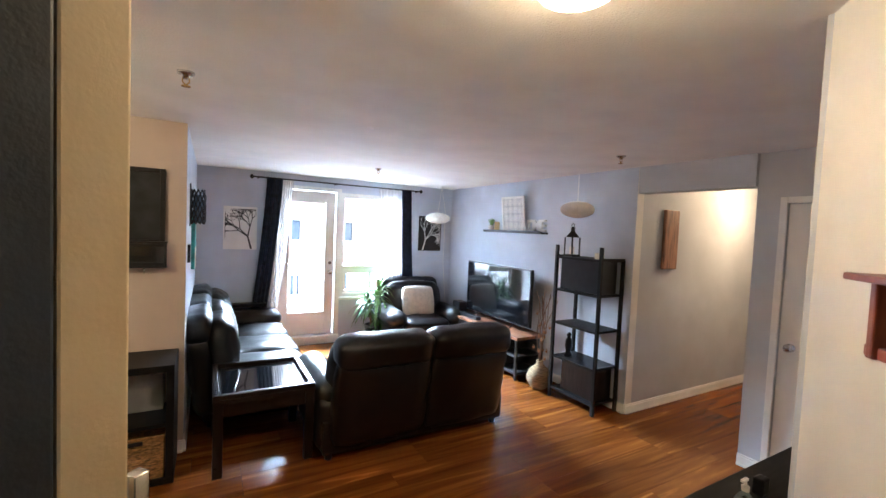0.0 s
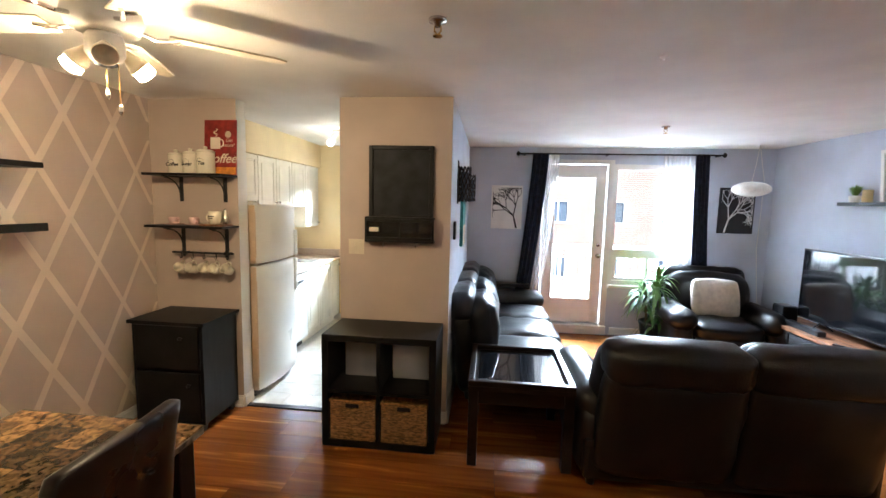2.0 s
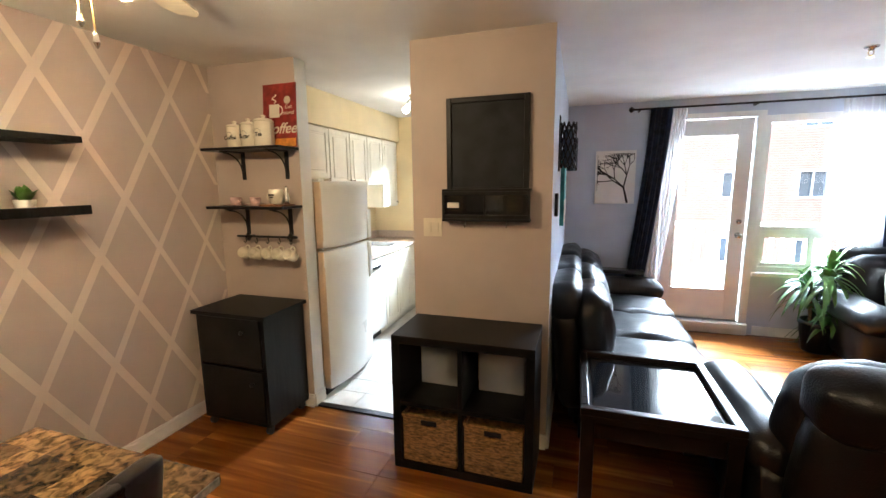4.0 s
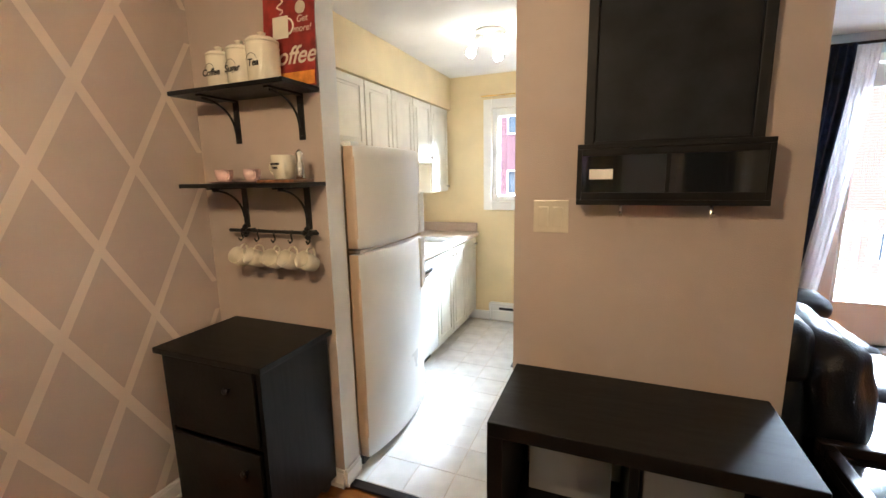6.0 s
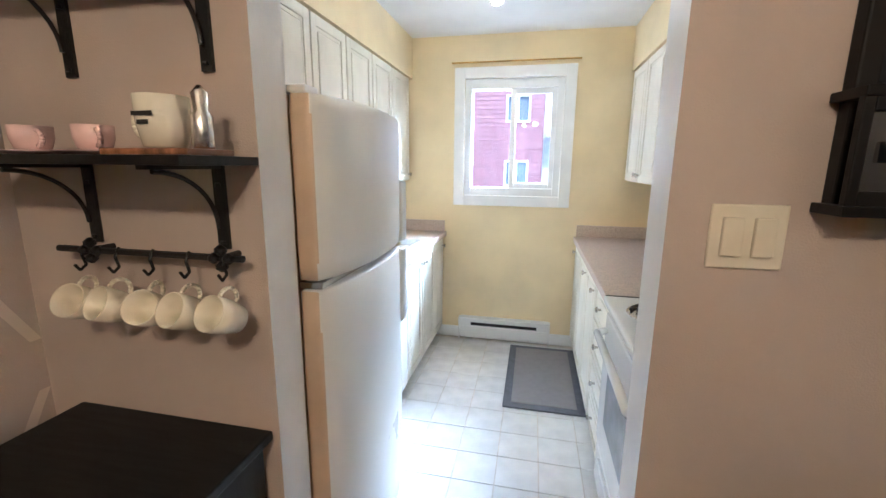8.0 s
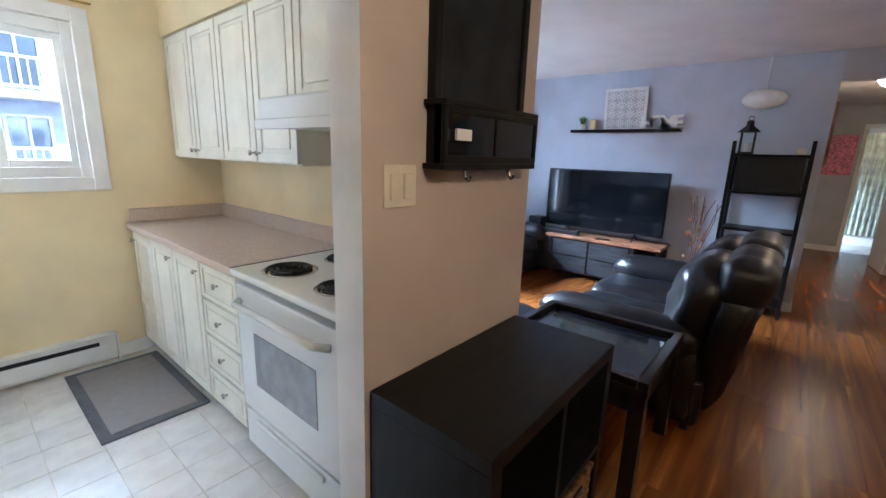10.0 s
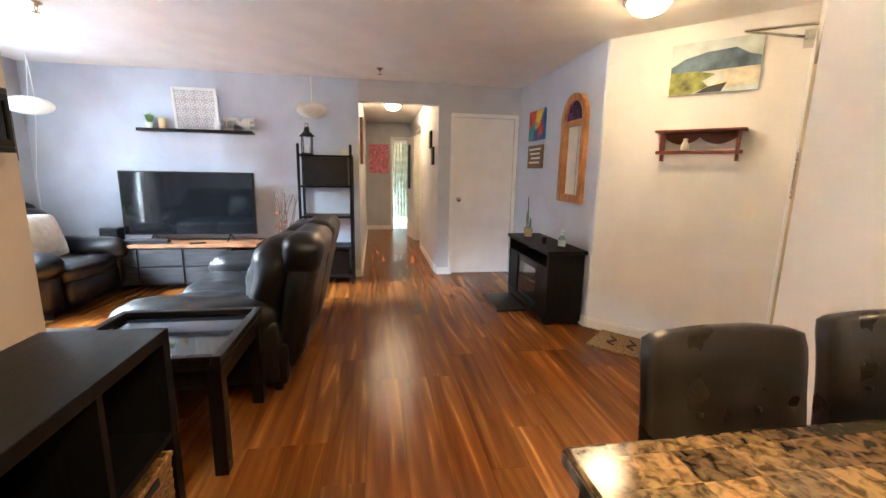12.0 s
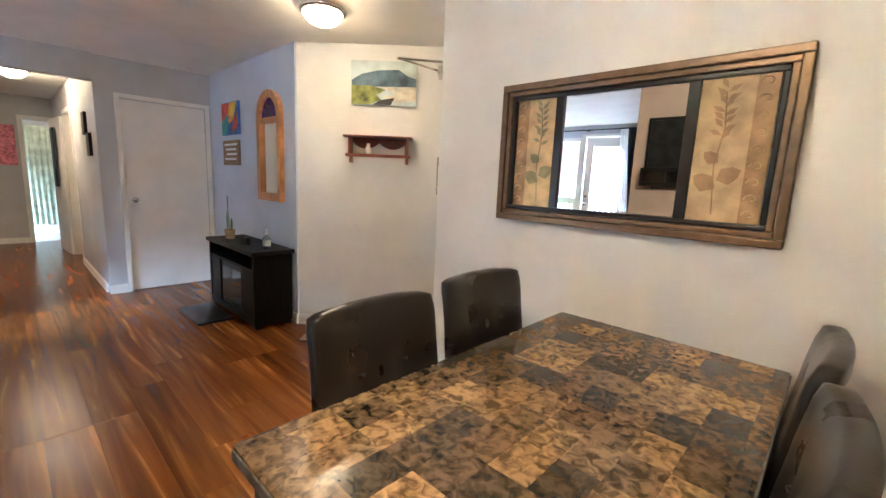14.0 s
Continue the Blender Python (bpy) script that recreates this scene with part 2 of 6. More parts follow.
M_DARKG = mat("charcoal_wood_front", (0.030, 0.030, 0.033), 0.5, scale=5, var=0.3, bump=0.4, fine=50, stretch=(1, 1, 9))
M_PINE = mat("honey_pine", (0.45, 0.19, 0.05), 0.35, scale=5, var=0.25, bump=0.15, fine=60, stretch=(10, 1, 1))
M_CHERRY = mat("cherry_stained_wood", (0.20, 0.045, 0.018), 0.35, scale=6, var=0.25, bump=0.15, fine=60, stretch=(1, 8, 1))
M_MIRROR = mat("mirror_silver", (0.92, 0.93, 0.93), 0.0, 1.0, var=0.0, bump=0)
M_MIRROR.node_tree.nodes["Principled BSDF"].inputs["Roughness"].default_value = 0.01
for lk in list(M_MIRROR.node_tree.nodes["Principled BSDF"].inputs["Roughness"].links):
    M_MIRROR.node_tree.links.remove(lk)
M_FRAMEB = mat("bronze_frame", (0.15, 0.09, 0.045), 0.3, 0.6, scale=20, var=0.12, bump=0.15)
M_BOTAN = mat("antique_tan_print", (0.55, 0.38, 0.19), 0.7, scale=14, var=0.16, bump=0.1)
M_BOTAN2 = mat("brown_print", (0.37, 0.22, 0.10), 0.7, scale=14, var=0.2, bump=0.1)
M_SAGE = mat("sage_print", (0.26, 0.23, 0.12), 0.7, scale=14, var=0.2, bump=0.1)
M_GLASS = glass("window_glass")
M_SHADE = mat("frosted_lamp_glass", (1.0, 0.68, 0.36), 0.4, bump=0, var=0, emit=LAMP)
M_SHADEH = mat("hall_lamp_glass", (1.0, 0.66, 0.36), 0.4, bump=0, var=0, emit=HLAMP)
M_SHADEK = mat("kitchen_bulb_glass", (1.0, 0.90, 0.74), 0.4, bump=0, var=0, emit=KLAMP)
M_BULB = mat("fan_bulb_glass", (1.0, 0.71, 0.40), 0.4, bump=0, var=0, emit=FLAMP)
M_BLADE = mat("whitewashed_fan_blade", (0.72, 0.64, 0.50), 0.4, scale=6, var=0.06, bump=0.1, stretch=(1, 8, 1))
M_MATG = mat("grey_kitchen_mat", (0.24, 0.22, 0.21), 0.7, scale=30, var=0.03, bump=0.6, fine=120)
M_MATD = mat("dark_grey_mat_border", (0.10, 0.10, 0.115), 0.6, scale=30, var=0.1, bump=0.3)
M_JUTE = mat("tan_coir", (0.24, 0.15, 0.07), 0.95, scale=60, var=0.3, bump=1.0, fine=200)
M_BRICK = mat("red_brick", (0.50, 0.27, 0.22), 0.85, scale=40, var=0.2, bump=0.4, fine=60, spread=0.2)
M_MORTAR = mat("brick_wall_mortar", (0.58, 0.46, 0.41), 0.9, scale=20, var=0.15, bump=0.3)
M_SIDING = mat("maroon_siding", (0.22, 0.11, 0.125), 0.6, scale=4, var=0.1, bump=0.1)
M_SIDEG = mat("blue_grey_siding", (0.42, 0.45, 0.53), 0.6, scale=4, var=0.1, bump=0.1)
# paler than asphalt so that the ground works as a reflector
M_ASPH = mat("light_bouncing_ground", (0.42, 0.41, 0.39), 0.9, scale=8, var=0.2, bump=0.5)
M_WINDARK = mat("dark_window_glass", (0.10, 0.13, 0.17), 0.08, var=0.2, scale=0.6, bump=0)
M_SEA = mat("grey_blue_paint", (0.10, 0.16, 0.22), 0.6, scale=9, var=0.3, bump=0.3)
M_SKYP = mat("pale_sky_paint", (0.55, 0.62, 0.60), 0.6, scale=6, var=0.15, bump=0.3)
M_GRASSP = mat("olive_paint", (0.23, 0.25, 0.05), 0.6, scale=12, var=0.4, bump=0.3)
M_SANDP = mat("cream_paint", (0.60, 0.55, 0.42), 0.6, scale=12, var=0.2, bump=0.3)
M_PRED = mat("red_paint", (0.55, 0.06, 0.03), 0.6, scale=12, var=0.2, bump=0.2)
M_PBLUE = mat("blue_paint", (0.03, 0.12, 0.42), 0.6, scale=12, var=0.2, bump=0.2)
M_PYEL = mat("yellow_paint", (0.72, 0.48, 0.04), 0.6, scale=12, var=0.2, bump=0.2)
M_PTEAL = mat("teal_paint", (0.04, 0.30, 0.30), 0.6, scale=12, var=0.2, bump=0.2)
M_PINKP = mat("pink_cloth_poster", (0.72, 0.25, 0.33), 0.8, scale=30, var=0.25, bump=0.2)
M_SHOWER = mat("pale_green_curtain_cloth", (0.60, 0.66, 0.54), 0.85, scale=7, var=0.15, bump=0.3)
M_SOIL = mat("potting_soil", (0.03, 0.02, 0.012), 0.95, bump=1.0)
M_BASKETV = mat("straw_vase", (0.42, 0.30, 0.16), 0.8, scale=20, var=0.25, bump=0.9, fine=80, stretch=(1, 1, 6), dist=0.01)
M_CLEAR = glass("clear_plastic", (0.85, 0.93, 0.95), 0.05)
M_STEEL = mat("stainless_sink", (0.45, 0.45, 0.46), 0.3, 1.0, bump=0.05)
M_PURPLE = mat("purple_stained_glass", (0.10, 0.04, 0.20), 0.15, scale=25, var=0.5, bump=0.1)
for m_, lv in ((M_BLACKW, 0.2), (M_ESP, 0.28), (M_CHALK, 0.18), (M_BLACKP, 0.4), (M_DARKG, 0.3)):
    m_.node_tree.nodes["Principled BSDF"].inputs["Specular IOR Level"].default_value = lv

# ---- mesh helpers ----


def box(bm, x0, x1, y0, y1, z0, z1, bev=0.0, idx=None):
    m = Matrix.Translation(((x0 + x1) / 2, (y0 + y1) / 2, (z0 + z1) / 2)) @ Matrix.Diagonal((abs(x1 - x0), abs(y1 - y0), abs(z1 - z0), 1))
    vs = bmesh.ops.create_cube(bm, size=1, matrix=m)["verts"]
    if idx:
        for f in {f for v in vs for f in v.link_faces}:
            f.normal_update()
            k = max(range(3), key=lambda i: abs(f.normal[i]))
            f.material_index = idx.get("xyz"[k] + ("+" if f.normal[k] > 0 else "-"), 0)
    if bev:
        bmesh.ops.bevel(bm, geom=list({e for v in vs for e in v.link_edges}), offset=bev, segments=2, affect="EDGES", profile=0.6)
    return bm


def cyl(bm, p, q, r0, r1=None, seg=14, cap=True):
    p, q = Vector(p), Vector(q)
    d = q - p
    m = Matrix.Translation((p + q) / 2) @ d.to_track_quat("Z", "Y").to_matrix().to_4x4()
    bmesh.ops.create_cone(bm, cap_ends=cap, segments=seg, radius1=r0, radius2=r0 if r1 is None else r1, depth=d.length, matrix=m)
    return bm


def lathe(bm, profile, seg=24, at=(0, 0, 0), squash=1.0):
    rings = []
    for r, z in profile:
        rings.append([bm.verts.new((at[0] + r * math.cos(2 * math.pi * i / seg), at[1] + squash * r * math.sin(2 * math.pi * i / seg), at[2] + z)) for i in range(seg)])
    for a, b in zip(rings, rings[1:]):
        for i in range(seg):
            bm.faces.new((a[i], a[(i + 1) % seg], b[(i + 1) % seg], b[i]))
    bm.faces.new(rings[0][::-1]), bm.faces.new(rings[-1])
    return bm


def tube(bm, pts, r, seg=8):
    for a, b in zip(pts, pts[1:]):
        cyl(bm, a, b, r, seg=seg)
    return bm


def cushion(bm, x0, x1, y0, y1, z0, z1, r=0.06, puff=0.03, wrinkle=0.008, cuts=9, seed=0.0):
    """Padded block with rounded edges, a swollen middle and shallow wrinkles."""
    c = Vector(((x0 + x1) / 2, (y0 + y1) / 2, (z0 + z1) / 2))
    h = Vector(((x1 - x0) / 2, (y1 - y0) / 2, (z1 - z0) / 2))
    r = min(r, min(h) * 0.95)
    n, made = cuts + 1, {}
    for ax in range(3):
        for sg in (-1, 1):
            grid = []
            for i in range(n + 1):
                for j in range(n + 1):
                    k = [0, 0, 0]
                    k[ax], k[(ax + 1) % 3], k[(ax + 2) % 3] = (sg + 1) // 2 * n, i, j
                    k = tuple(k)
                    if k not in made:
                        made[k] = bm.verts.new([2 * q / n - 1 for q in k])
                    grid.append(made[k])
            for i in range(n):
                for j in range(n):
                    bm.faces.new((grid[i * (n + 1) + j], grid[(i + 1) * (n + 1) + j], grid[(i + 1) * (n + 1) + j + 1], grid[i * (n + 1) + j + 1]))
    for v in made.values():
        u = v.co.copy()
        p = Vector(u[i] * h[i] for i in range(3))
        q = Vector(max(-(h[i] - r), min(h[i] - r, p[i])) for i in range(3))
        d = p - q
        n = d.normalized() if d.length > 1e-6 else Vector((0, 0, 1))
        pos = q + n * r
        w = [1 - u[i] ** 2 for i in range(3)]
        for i in range(3):
            if abs(u[i]) > 0.999:
                pos[i] += math.copysign(puff * w[(i + 1) % 3] * w[(i + 2) % 3], u[i])
        pos += n * wrinkle * noise.noise((pos + c) * 9 + Vector((seed, seed * 2, 0)))
        v.co = pos + c
    return bm


def turn(bm, m, first=0):
    bm.verts.ensure_lookup_table()
    bmesh.ops.transform(bm, matrix=m, verts=bm.verts[first:])
    return bm


def part(name, bm, material, parent=None, label="", smooth=False):
    me = bpy.data.meshes.new(name)
    bmesh.ops.recalc_face_normals(bm, faces=bm.faces)
    bm.to_mesh(me)
    bm.free()
    for k in material if isinstance(material, (list, tuple)) else (material,):
        me.materials.append(k)
    if smooth:
        for p in me.polygons:
            p.use_smooth = True
    ob = new(name, me)
    if parent:
        ob.parent = parent
    if label:
        ob["label"] = label
    return ob


def B():
    return bmesh.new()


def thing(name, m, label, category, group="", kind=""):
    e = new(name)
    e.empty_display_size = 0.1
    e.matrix_basis = m
    return tagged(e, label, category, group, kind)


def single(name, bm, material, label, category, m=None, group="", smooth=False, kind=""):
    ob = part(name, bm, material, smooth=smooth)
    if m is not None:
        ob.matrix_basis = m
    return tagged(ob, label, category, group, kind)


def structure(name, bm, material, label="", parent=None):
    return tagged(part(name, bm, material, parent), label, kind="structure")


def text(name, body, size, m, material, parent, depth=0.001, bold=0.0, shear=0.0):
    cu = bpy.data.curves.new(name, "FONT")
    cu.body, cu.size, cu.extrude, cu.align_x, cu.align_y, cu.offset, cu.shear = body, size, depth, "CENTER", "CENTER", bold, shear
    tmp = new("tmp_text", cu)
    dg = bpy.context.evaluated_depsgraph_get()
    me = bpy.data.meshes.new_from_object(tmp.evaluated_get(dg))
    bpy.data.objects.remove(tmp)
    me.materials.clear()
    me.materials.append(material)
    ob = new(name, me)
    ob.parent = parent
    ob.matrix_basis = m
    return ob


def wall_cells(bm, axis, t0, t1, a0, a1, z0, z1, holes, idx=None):
    """Wall along x or y, thickness t0..t1, with rectangular holes (a0, a1, z0, z1)."""
    As = sorted({a0, a1, *[v for h in holes for v in h[:2]]})
    Zs = sorted({z0, z1, *[v for h in holes for v in h[2:]]})
    for p, q in zip(As, As[1:]):
        for u, v in zip(Zs, Zs[1:]):
            if any(h[0] <= p and q <= h[1] and h[2] <= u and v <= h[3] for h in holes):
                continue
            if axis == "x":
                box(bm, p, q, t0, t1, u, v, idx=idx)
            else:
                box(bm, t0, t1, p, q, u, v, idx=idx)
    return bm


# ---- structure ----
H = 2.4
structure("floor", box(B(), -2.6, 8.1, -1.7, 6.1, -0.2, -0.006), M_JOINT, "red-brown wood laminate floor with long streaky boards")
FLOOR = bpy.data.objects["floor"]
structure("ceiling", box(B(), -2.7, 9.9, -1.8, 6.3, H, H + 0.15), M_CEIL, "plain off-white painted ceiling")

# window wall of kitchen and living room
structure("wall_north", wall_cells(B(), "x", 6.1, 6.28, -2.6, 3.7, 0, H, [(-1.72, -0.98, 1.21, 2.09), (0.84, 2.68, 0.12, 2.2)],
          {"y-": 0, "x+": 2, "x-": 2, "z+": 2, "z-": 2}), [M_BLUE, M_YELLOW, M_TRIM], "pale blue-grey painted window wall")
structure("wall_kitchen_north", wall_cells(B(), "x", 6.094, 6.1, -2.5, -0.22, 0, H, [(-1.72, -0.98, 1.21, 2.09)]), M_YELLOW, "pale yellow painted kitchen wall")
structure("wall_divider", box(B(), -0.22, -0.12, 3.67, 6.1, 0, H, idx={"x+": 0, "x-": 1, "y-": 0}), [M_BLUE, M_YELLOW], "wall between kitchen and living room")
structure("wall_pillar", box(B(), -0.94, -0.12, 3.55, 3.67, 0, H, idx={"y-": 0, "x+": 1, "x-": 2, "y+": 3}), [M_TAUPE, M_BLUE, M_TRIM, M_YELLOW], "taupe painted wall beside the kitchen opening")
structure("wall_shelves", box(B(), -2.5, -1.75, 3.57, 3.69, 0, H, idx={"y-": 0, "x+": 1, "y+": 2}), [M_TAUPE, M_TRIM, M_YELLOW], "taupe painted wall with coffee shelves")
dw = structure("wall_west", box(B(), -2.62, -2.46, 0.45, 3.6, 0, H), M_TAUPE, "taupe wall painted with a cream diamond lattice")
structure("wall_kitchen_west", box(B(), -2.62, -2.5, 3.6, 6.28, 0, H), M_YELLOW, "pale yellow kitchen side wall")
structure("wall_south_dining", box(B(), -2.62, -0.10, 0.45, 0.57, 0, H, idx={"y+": 0, "x+": 0, "y-": 1}), [M_CREAM, M_CORR], "off-white painted dining wall")
structure("wall_south_living", box(B(), 1.6, 3.64, 0.45, 0.57, 0, H), M_BLUE, "pale blue-grey painted entry wall")
structure("wall_closet", wall_cells(B(), "y", 3.64, 3.74, 0.45, 1.62, 0, H, [(0.63, 1.42, 0, 2.02)]), M_GREY, "grey painted wall with the closet door")
structure("wall_closet_back", box(B(), 4.2, 4.3, 0.3, 1.5, 0, H), M_GREY)
structure("wall_television", box(B(), 3.59, 3.69, 2.6, 6.1, 0, H, idx={"x-": 0, "y-": 1, "x+": 1}), [M_BLUE, M_CREAM], "pale blue-grey painted television wall")
structure("hall_beam", box(B(), 3.6, 3.74, 1.62, 2.6, 2.15, H), M_GREY, "grey painted beam over the hall opening")
structure("wall_hall_north", box(B(), 3.69, 8.1, 2.6, 2.72, 0, H), M_GREY, "grey painted hall wall")
structure("wall_hall_south", wall_cells(B(), "x", 1.5, 1.62, 3.74, 8.1, 0, H, [(5.6, 6.4, 0, 2.03)], {"y+": 0, "x+": 1, "x-": 1, "z-": 1}), [M_GREY, M_CREAM], "grey painted hall wall with a doorway")
structure("wall_hall_end", wall_cells(B(), "y", 8.02, 8.12, 1.4, 2.72, 0, H, [(1.62, 2.0, 0, 2.03)]), M_GREY, "grey painted end wall of the hall")
b = B()
box(b, 9.7, 9.8, 0.6, 3.4, -0.2, H), box(b, 8.12, 9.7, 0.5, 0.6, -0.2, H), box(b, 8.12, 9.7, 3.3, 3.4, -0.2, H)
structure("wall_bathroom", b, M_CREAM)
structure("floor_bathroom", box(B(), 8.1, 9.7, 0.6, 3.3, -0.2, 0.0), M_TILE)
b = B()
box(b, 5.3, 6.9, -0.3, -0.2, 0, H), box(b, 5.2, 5.3, -0.3, 1.5, 0, H), box(b, 6.9, 7.0, -0.3, 1.5, 0, H)
structure("wall_side_room", b, M_CREAM)

# slanted entry: door wall and picture wall meet behind the dining wall
ENT = Matrix.Translation((-0.105, 0.57, 0)) @ Matrix.Rotation(radians(-47.8), 4, "Z")
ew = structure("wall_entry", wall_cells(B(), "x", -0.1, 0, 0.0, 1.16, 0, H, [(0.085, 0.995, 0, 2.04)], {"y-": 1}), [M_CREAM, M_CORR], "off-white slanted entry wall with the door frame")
ew.matrix_basis = ENT
PIC = Matrix.Translation((1.6, 0.555, 0)) @ Matrix.Rotation(radians(-137.8), 4, "Z")
pw = structure("wall_picture", box(B(), -0.01, 1.34, 0.0, 0.12, 0, H, idx={"y-": 0, "y+": 1}), [M_CREAM, M_CORR], "off-white slanted wall with a picture and coat shelf")
pw.matrix_basis = PIC
b = B()
box(b, -2.2, 1.7, -1.72, -1.6, 0, H), box(b, -2.2, -2.1, -1.6, 0.45, 0, H), box(b, 1.6, 1.7, -1.6, 0.45, 0, H)
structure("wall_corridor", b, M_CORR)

# floor pieces: kitchen base, thresholds, baseboards
structure("floor_kitchen", box(B(), -2.5, -0.22, 3.62, 6.1, -0.006, 0.004), M_GROUT, "pale vinyl tile kitchen floor")
structure("threshold_strip", box(B(), -1.75, -0.94, 3.575, 3.625, -0.006, 0.010, 0.003), M_ESP, "dark strip between wood and vinyl floor")


def baseboard(x0, y0, x1, y1, side=1):
    """Moulded skirting along a wall from one point to another; side: which hand of that line the room lies on."""
    d = Vector((x1 - x0, y1 - y0, 0))
    bm = B()
    ln = d.length
    for w, z0, z1 in ((0.014, 0, 0.075), (0.010, 0.075, 0.092), (0.018, 0.0, 0.018)):
        box(bm, 0, ln, min(0, side * w), max(0, side * w), z0, z1, 0.002)
    ob = structure("baseboard", bm, M_TRIM, "white moulded baseboard")
    ob.matrix_basis = Matrix.Translation((x0, y0, 0)) @ Matrix.Rotation(math.atan2(d.y, d.x), 4, "Z")


for seg in ((-0.12, 3.55, -0.94, 3.55, 1), (-1.75, 3.57, -2.46, 3.57, 1), (-2.46, 3.57, -2.46, 0.57, 1), (-2.46, 0.57, -0.10, 0.57, 1), (-0.12, 3.55, -0.12, 6.1, -1),
            (1.6, 0.57, 3.64, 0.57, 1), (3.64, 1.62, 3.64, 1.46, -1), (3.74, 1.62, 5.55, 1.62, 1), (6.45, 1.62, 8.02, 1.62, 1), (3.59, 2.6, 3.59, 6.1, 1), (3.59, 2.6, 8.02, 2.6, -1),
            (8.02, 2.6, 8.02, 2.06, -1), (3.59, 6.1, 1.77, 6.1, 1), (0.82, 6.1, -0.12, 6.1, 1), (-0.3, 6.094, -2.5, 6.094, 1),
            (-1.75, 3.57, -1.75, 3.69, -1), (-0.94, 3.55, -0.94, 3.67, 1),
            (1.6, 0.555, 0.683, -0.276, -1), (0.55, -0.126, 0.683, -0.274, 1)):
    baseboard(*seg)

# cream diamond lattice on the dining wall
b = B()
Y0, Z0, DY, DZ = 3.085, 1.842, 0.173, 0.314
SL = DZ / DY
for k in range(-22, 24):
    for s in (1, -1):
        # line z = Z0 + 2*DZ*k + s*SL*(y-Y0), clipped to the wall
        ys = sorted(((z - Z0 - 2 * DZ * k) / (s * SL) + Y0 for z in (0.095, H - 0.002)))
        ya, yb = max(ys[0], 0.575), min(ys[1], 3.565)
        if yb - ya < 0.02:
            continue
        za, zb = (Z0 + 2 * DZ * k + s * SL * (y - Y0) for y in (ya, yb))
        w = 0.021
        hw = w * math.hypot(1, SL) / SL / 1.0
        x = -2.4585 if s > 0 else -2.4578
        vs = [b.verts.new((x, y, z)) for y, z in ((max(0.571, ya - hw), za), (min(3.569, ya + hw), za), (min(3.569, yb + hw), zb), (max(0.571, yb - hw), zb))]
        b.faces.new(vs)
stripes = part("painted_stripes", b, M_STRIPE, dw, "cream painted diamond stripes")

# ---- doors and windows ----


def casing(name, parent, a0, a1, z1, w=0.06, d=0.016, z0=0.0, bottom=False):
    """Frame boards round an opening in the x-z plane, proud towards -y."""
    for x0, x1, za, zb in ((a0 - w, a0, z0, z1 + w), (a1, a1 + w, z0, z1 + w), (a0, a1, z1, z1 + w)):
        part(name, box(B(), x0, x1, -d, 0, za, zb, 0.004), M_TRIM, parent)
    if bottom:
        part("sill", box(B(), a0 - w - 0.02, a1 + w + 0.02, -d - 0.02, 0, z0 - w, z0, 0.005), M_TRIM, parent)


def knob(parent, x, y, z, material=None):
    b = B()
    lathe(b, [(0.003, 0), (0.03, 0.001), (0.03, 0.007), (0.012, 0.01), (0.011, 0.03), (0.024, 0.038), (0.029, 0.05), (0.024, 0.064), (0.006, 0.069)], 18)
    turn(b, Matrix.Translation((x, y, z)) @ Matrix.Rotation(radians(90), 4, "X"))
    return part("door_knob", b, material or M_CHROME, parent, "round metal door knob", True)


# closet door, seen flat and closed
d1 = thing("door_1", Matrix.Translation((3.64, 1.42, 0)) @ Matrix.Rotation(radians(-90), 4, "Z"), "closed plain white closet door with a round knob", "door", kind="structure")
part("leaf", box(B(), 0.004, 0.786, 0.012, 0.047, 0.012, 2.015, 0.003), M_DOORW, d1)
casing("frame_board", d1, 0.0, 0.79, 2.02, 0.045)
knob(d1, 0.075, 0.012, 0.99)
for z in (0.25, 1.75):
    part("hinge", cyl(B(), (0.789, 0.008, z), (0.789, 0.008, z + 0.08), 0.006), M_CHROME, d1)

# entry door: swung out into the corridor
d2 = thing("door_2", ENT @ pose(0.085, 0, 0), "open entry door with tan jamb and dark outer frame", "door", kind="structure")
for x0, x1, z0, z1 in ((0.0, 0.018, 0, 2.04), (0.89, 0.91, 0, 2.04), (0.018, 0.89, 2.01, 2.04)):
    part("jamb", box(B(), x0, x1, -0.06, -0.003, z0, z1, 0.003), M_TAN, d2, "tan painted door jamb")
for x0, x1, z0, z1 in ((-0.08, 0.02, 0, 2.1), (0.89, 0.97, 0, 2.1), (0.02, 0.89, 2.01, 2.1)):
    if x0 > 0.5:
        part("frame_board", box(B(), 0.912, x1, 0.0, 0.014, z0, z1, 0.003), M_TRIM, d2)
    part("outer_frame_board", box(B(), x0, x1, -0.14, -0.062, z0, z1, 0.003), M_NAVY, d2, "dark navy outer frame")
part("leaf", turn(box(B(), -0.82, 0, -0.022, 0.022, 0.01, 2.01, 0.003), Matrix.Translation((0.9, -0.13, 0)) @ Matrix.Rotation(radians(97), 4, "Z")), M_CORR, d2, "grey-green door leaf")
for z in (0.92, 1.06):
    part("strike_plate", box(B(), 0.0178, 0.021, -0.06, -0.02, z - 0.04, z + 0.04, 0.001), M_BRASS, d2, "brass strike plate")
ch = B()
for k in range(7):
    lathe(ch, [(0.004, -0.012), (0.009, -0.006), (0.009, 0.006), (0.004, 0.012)], 8, (0.008, 0.015, 1.26 + 0.024 * k), 0.5)
box(ch, 0.0, 0.016, 0.004, 0.02, 1.42, 1.47, 0.002)
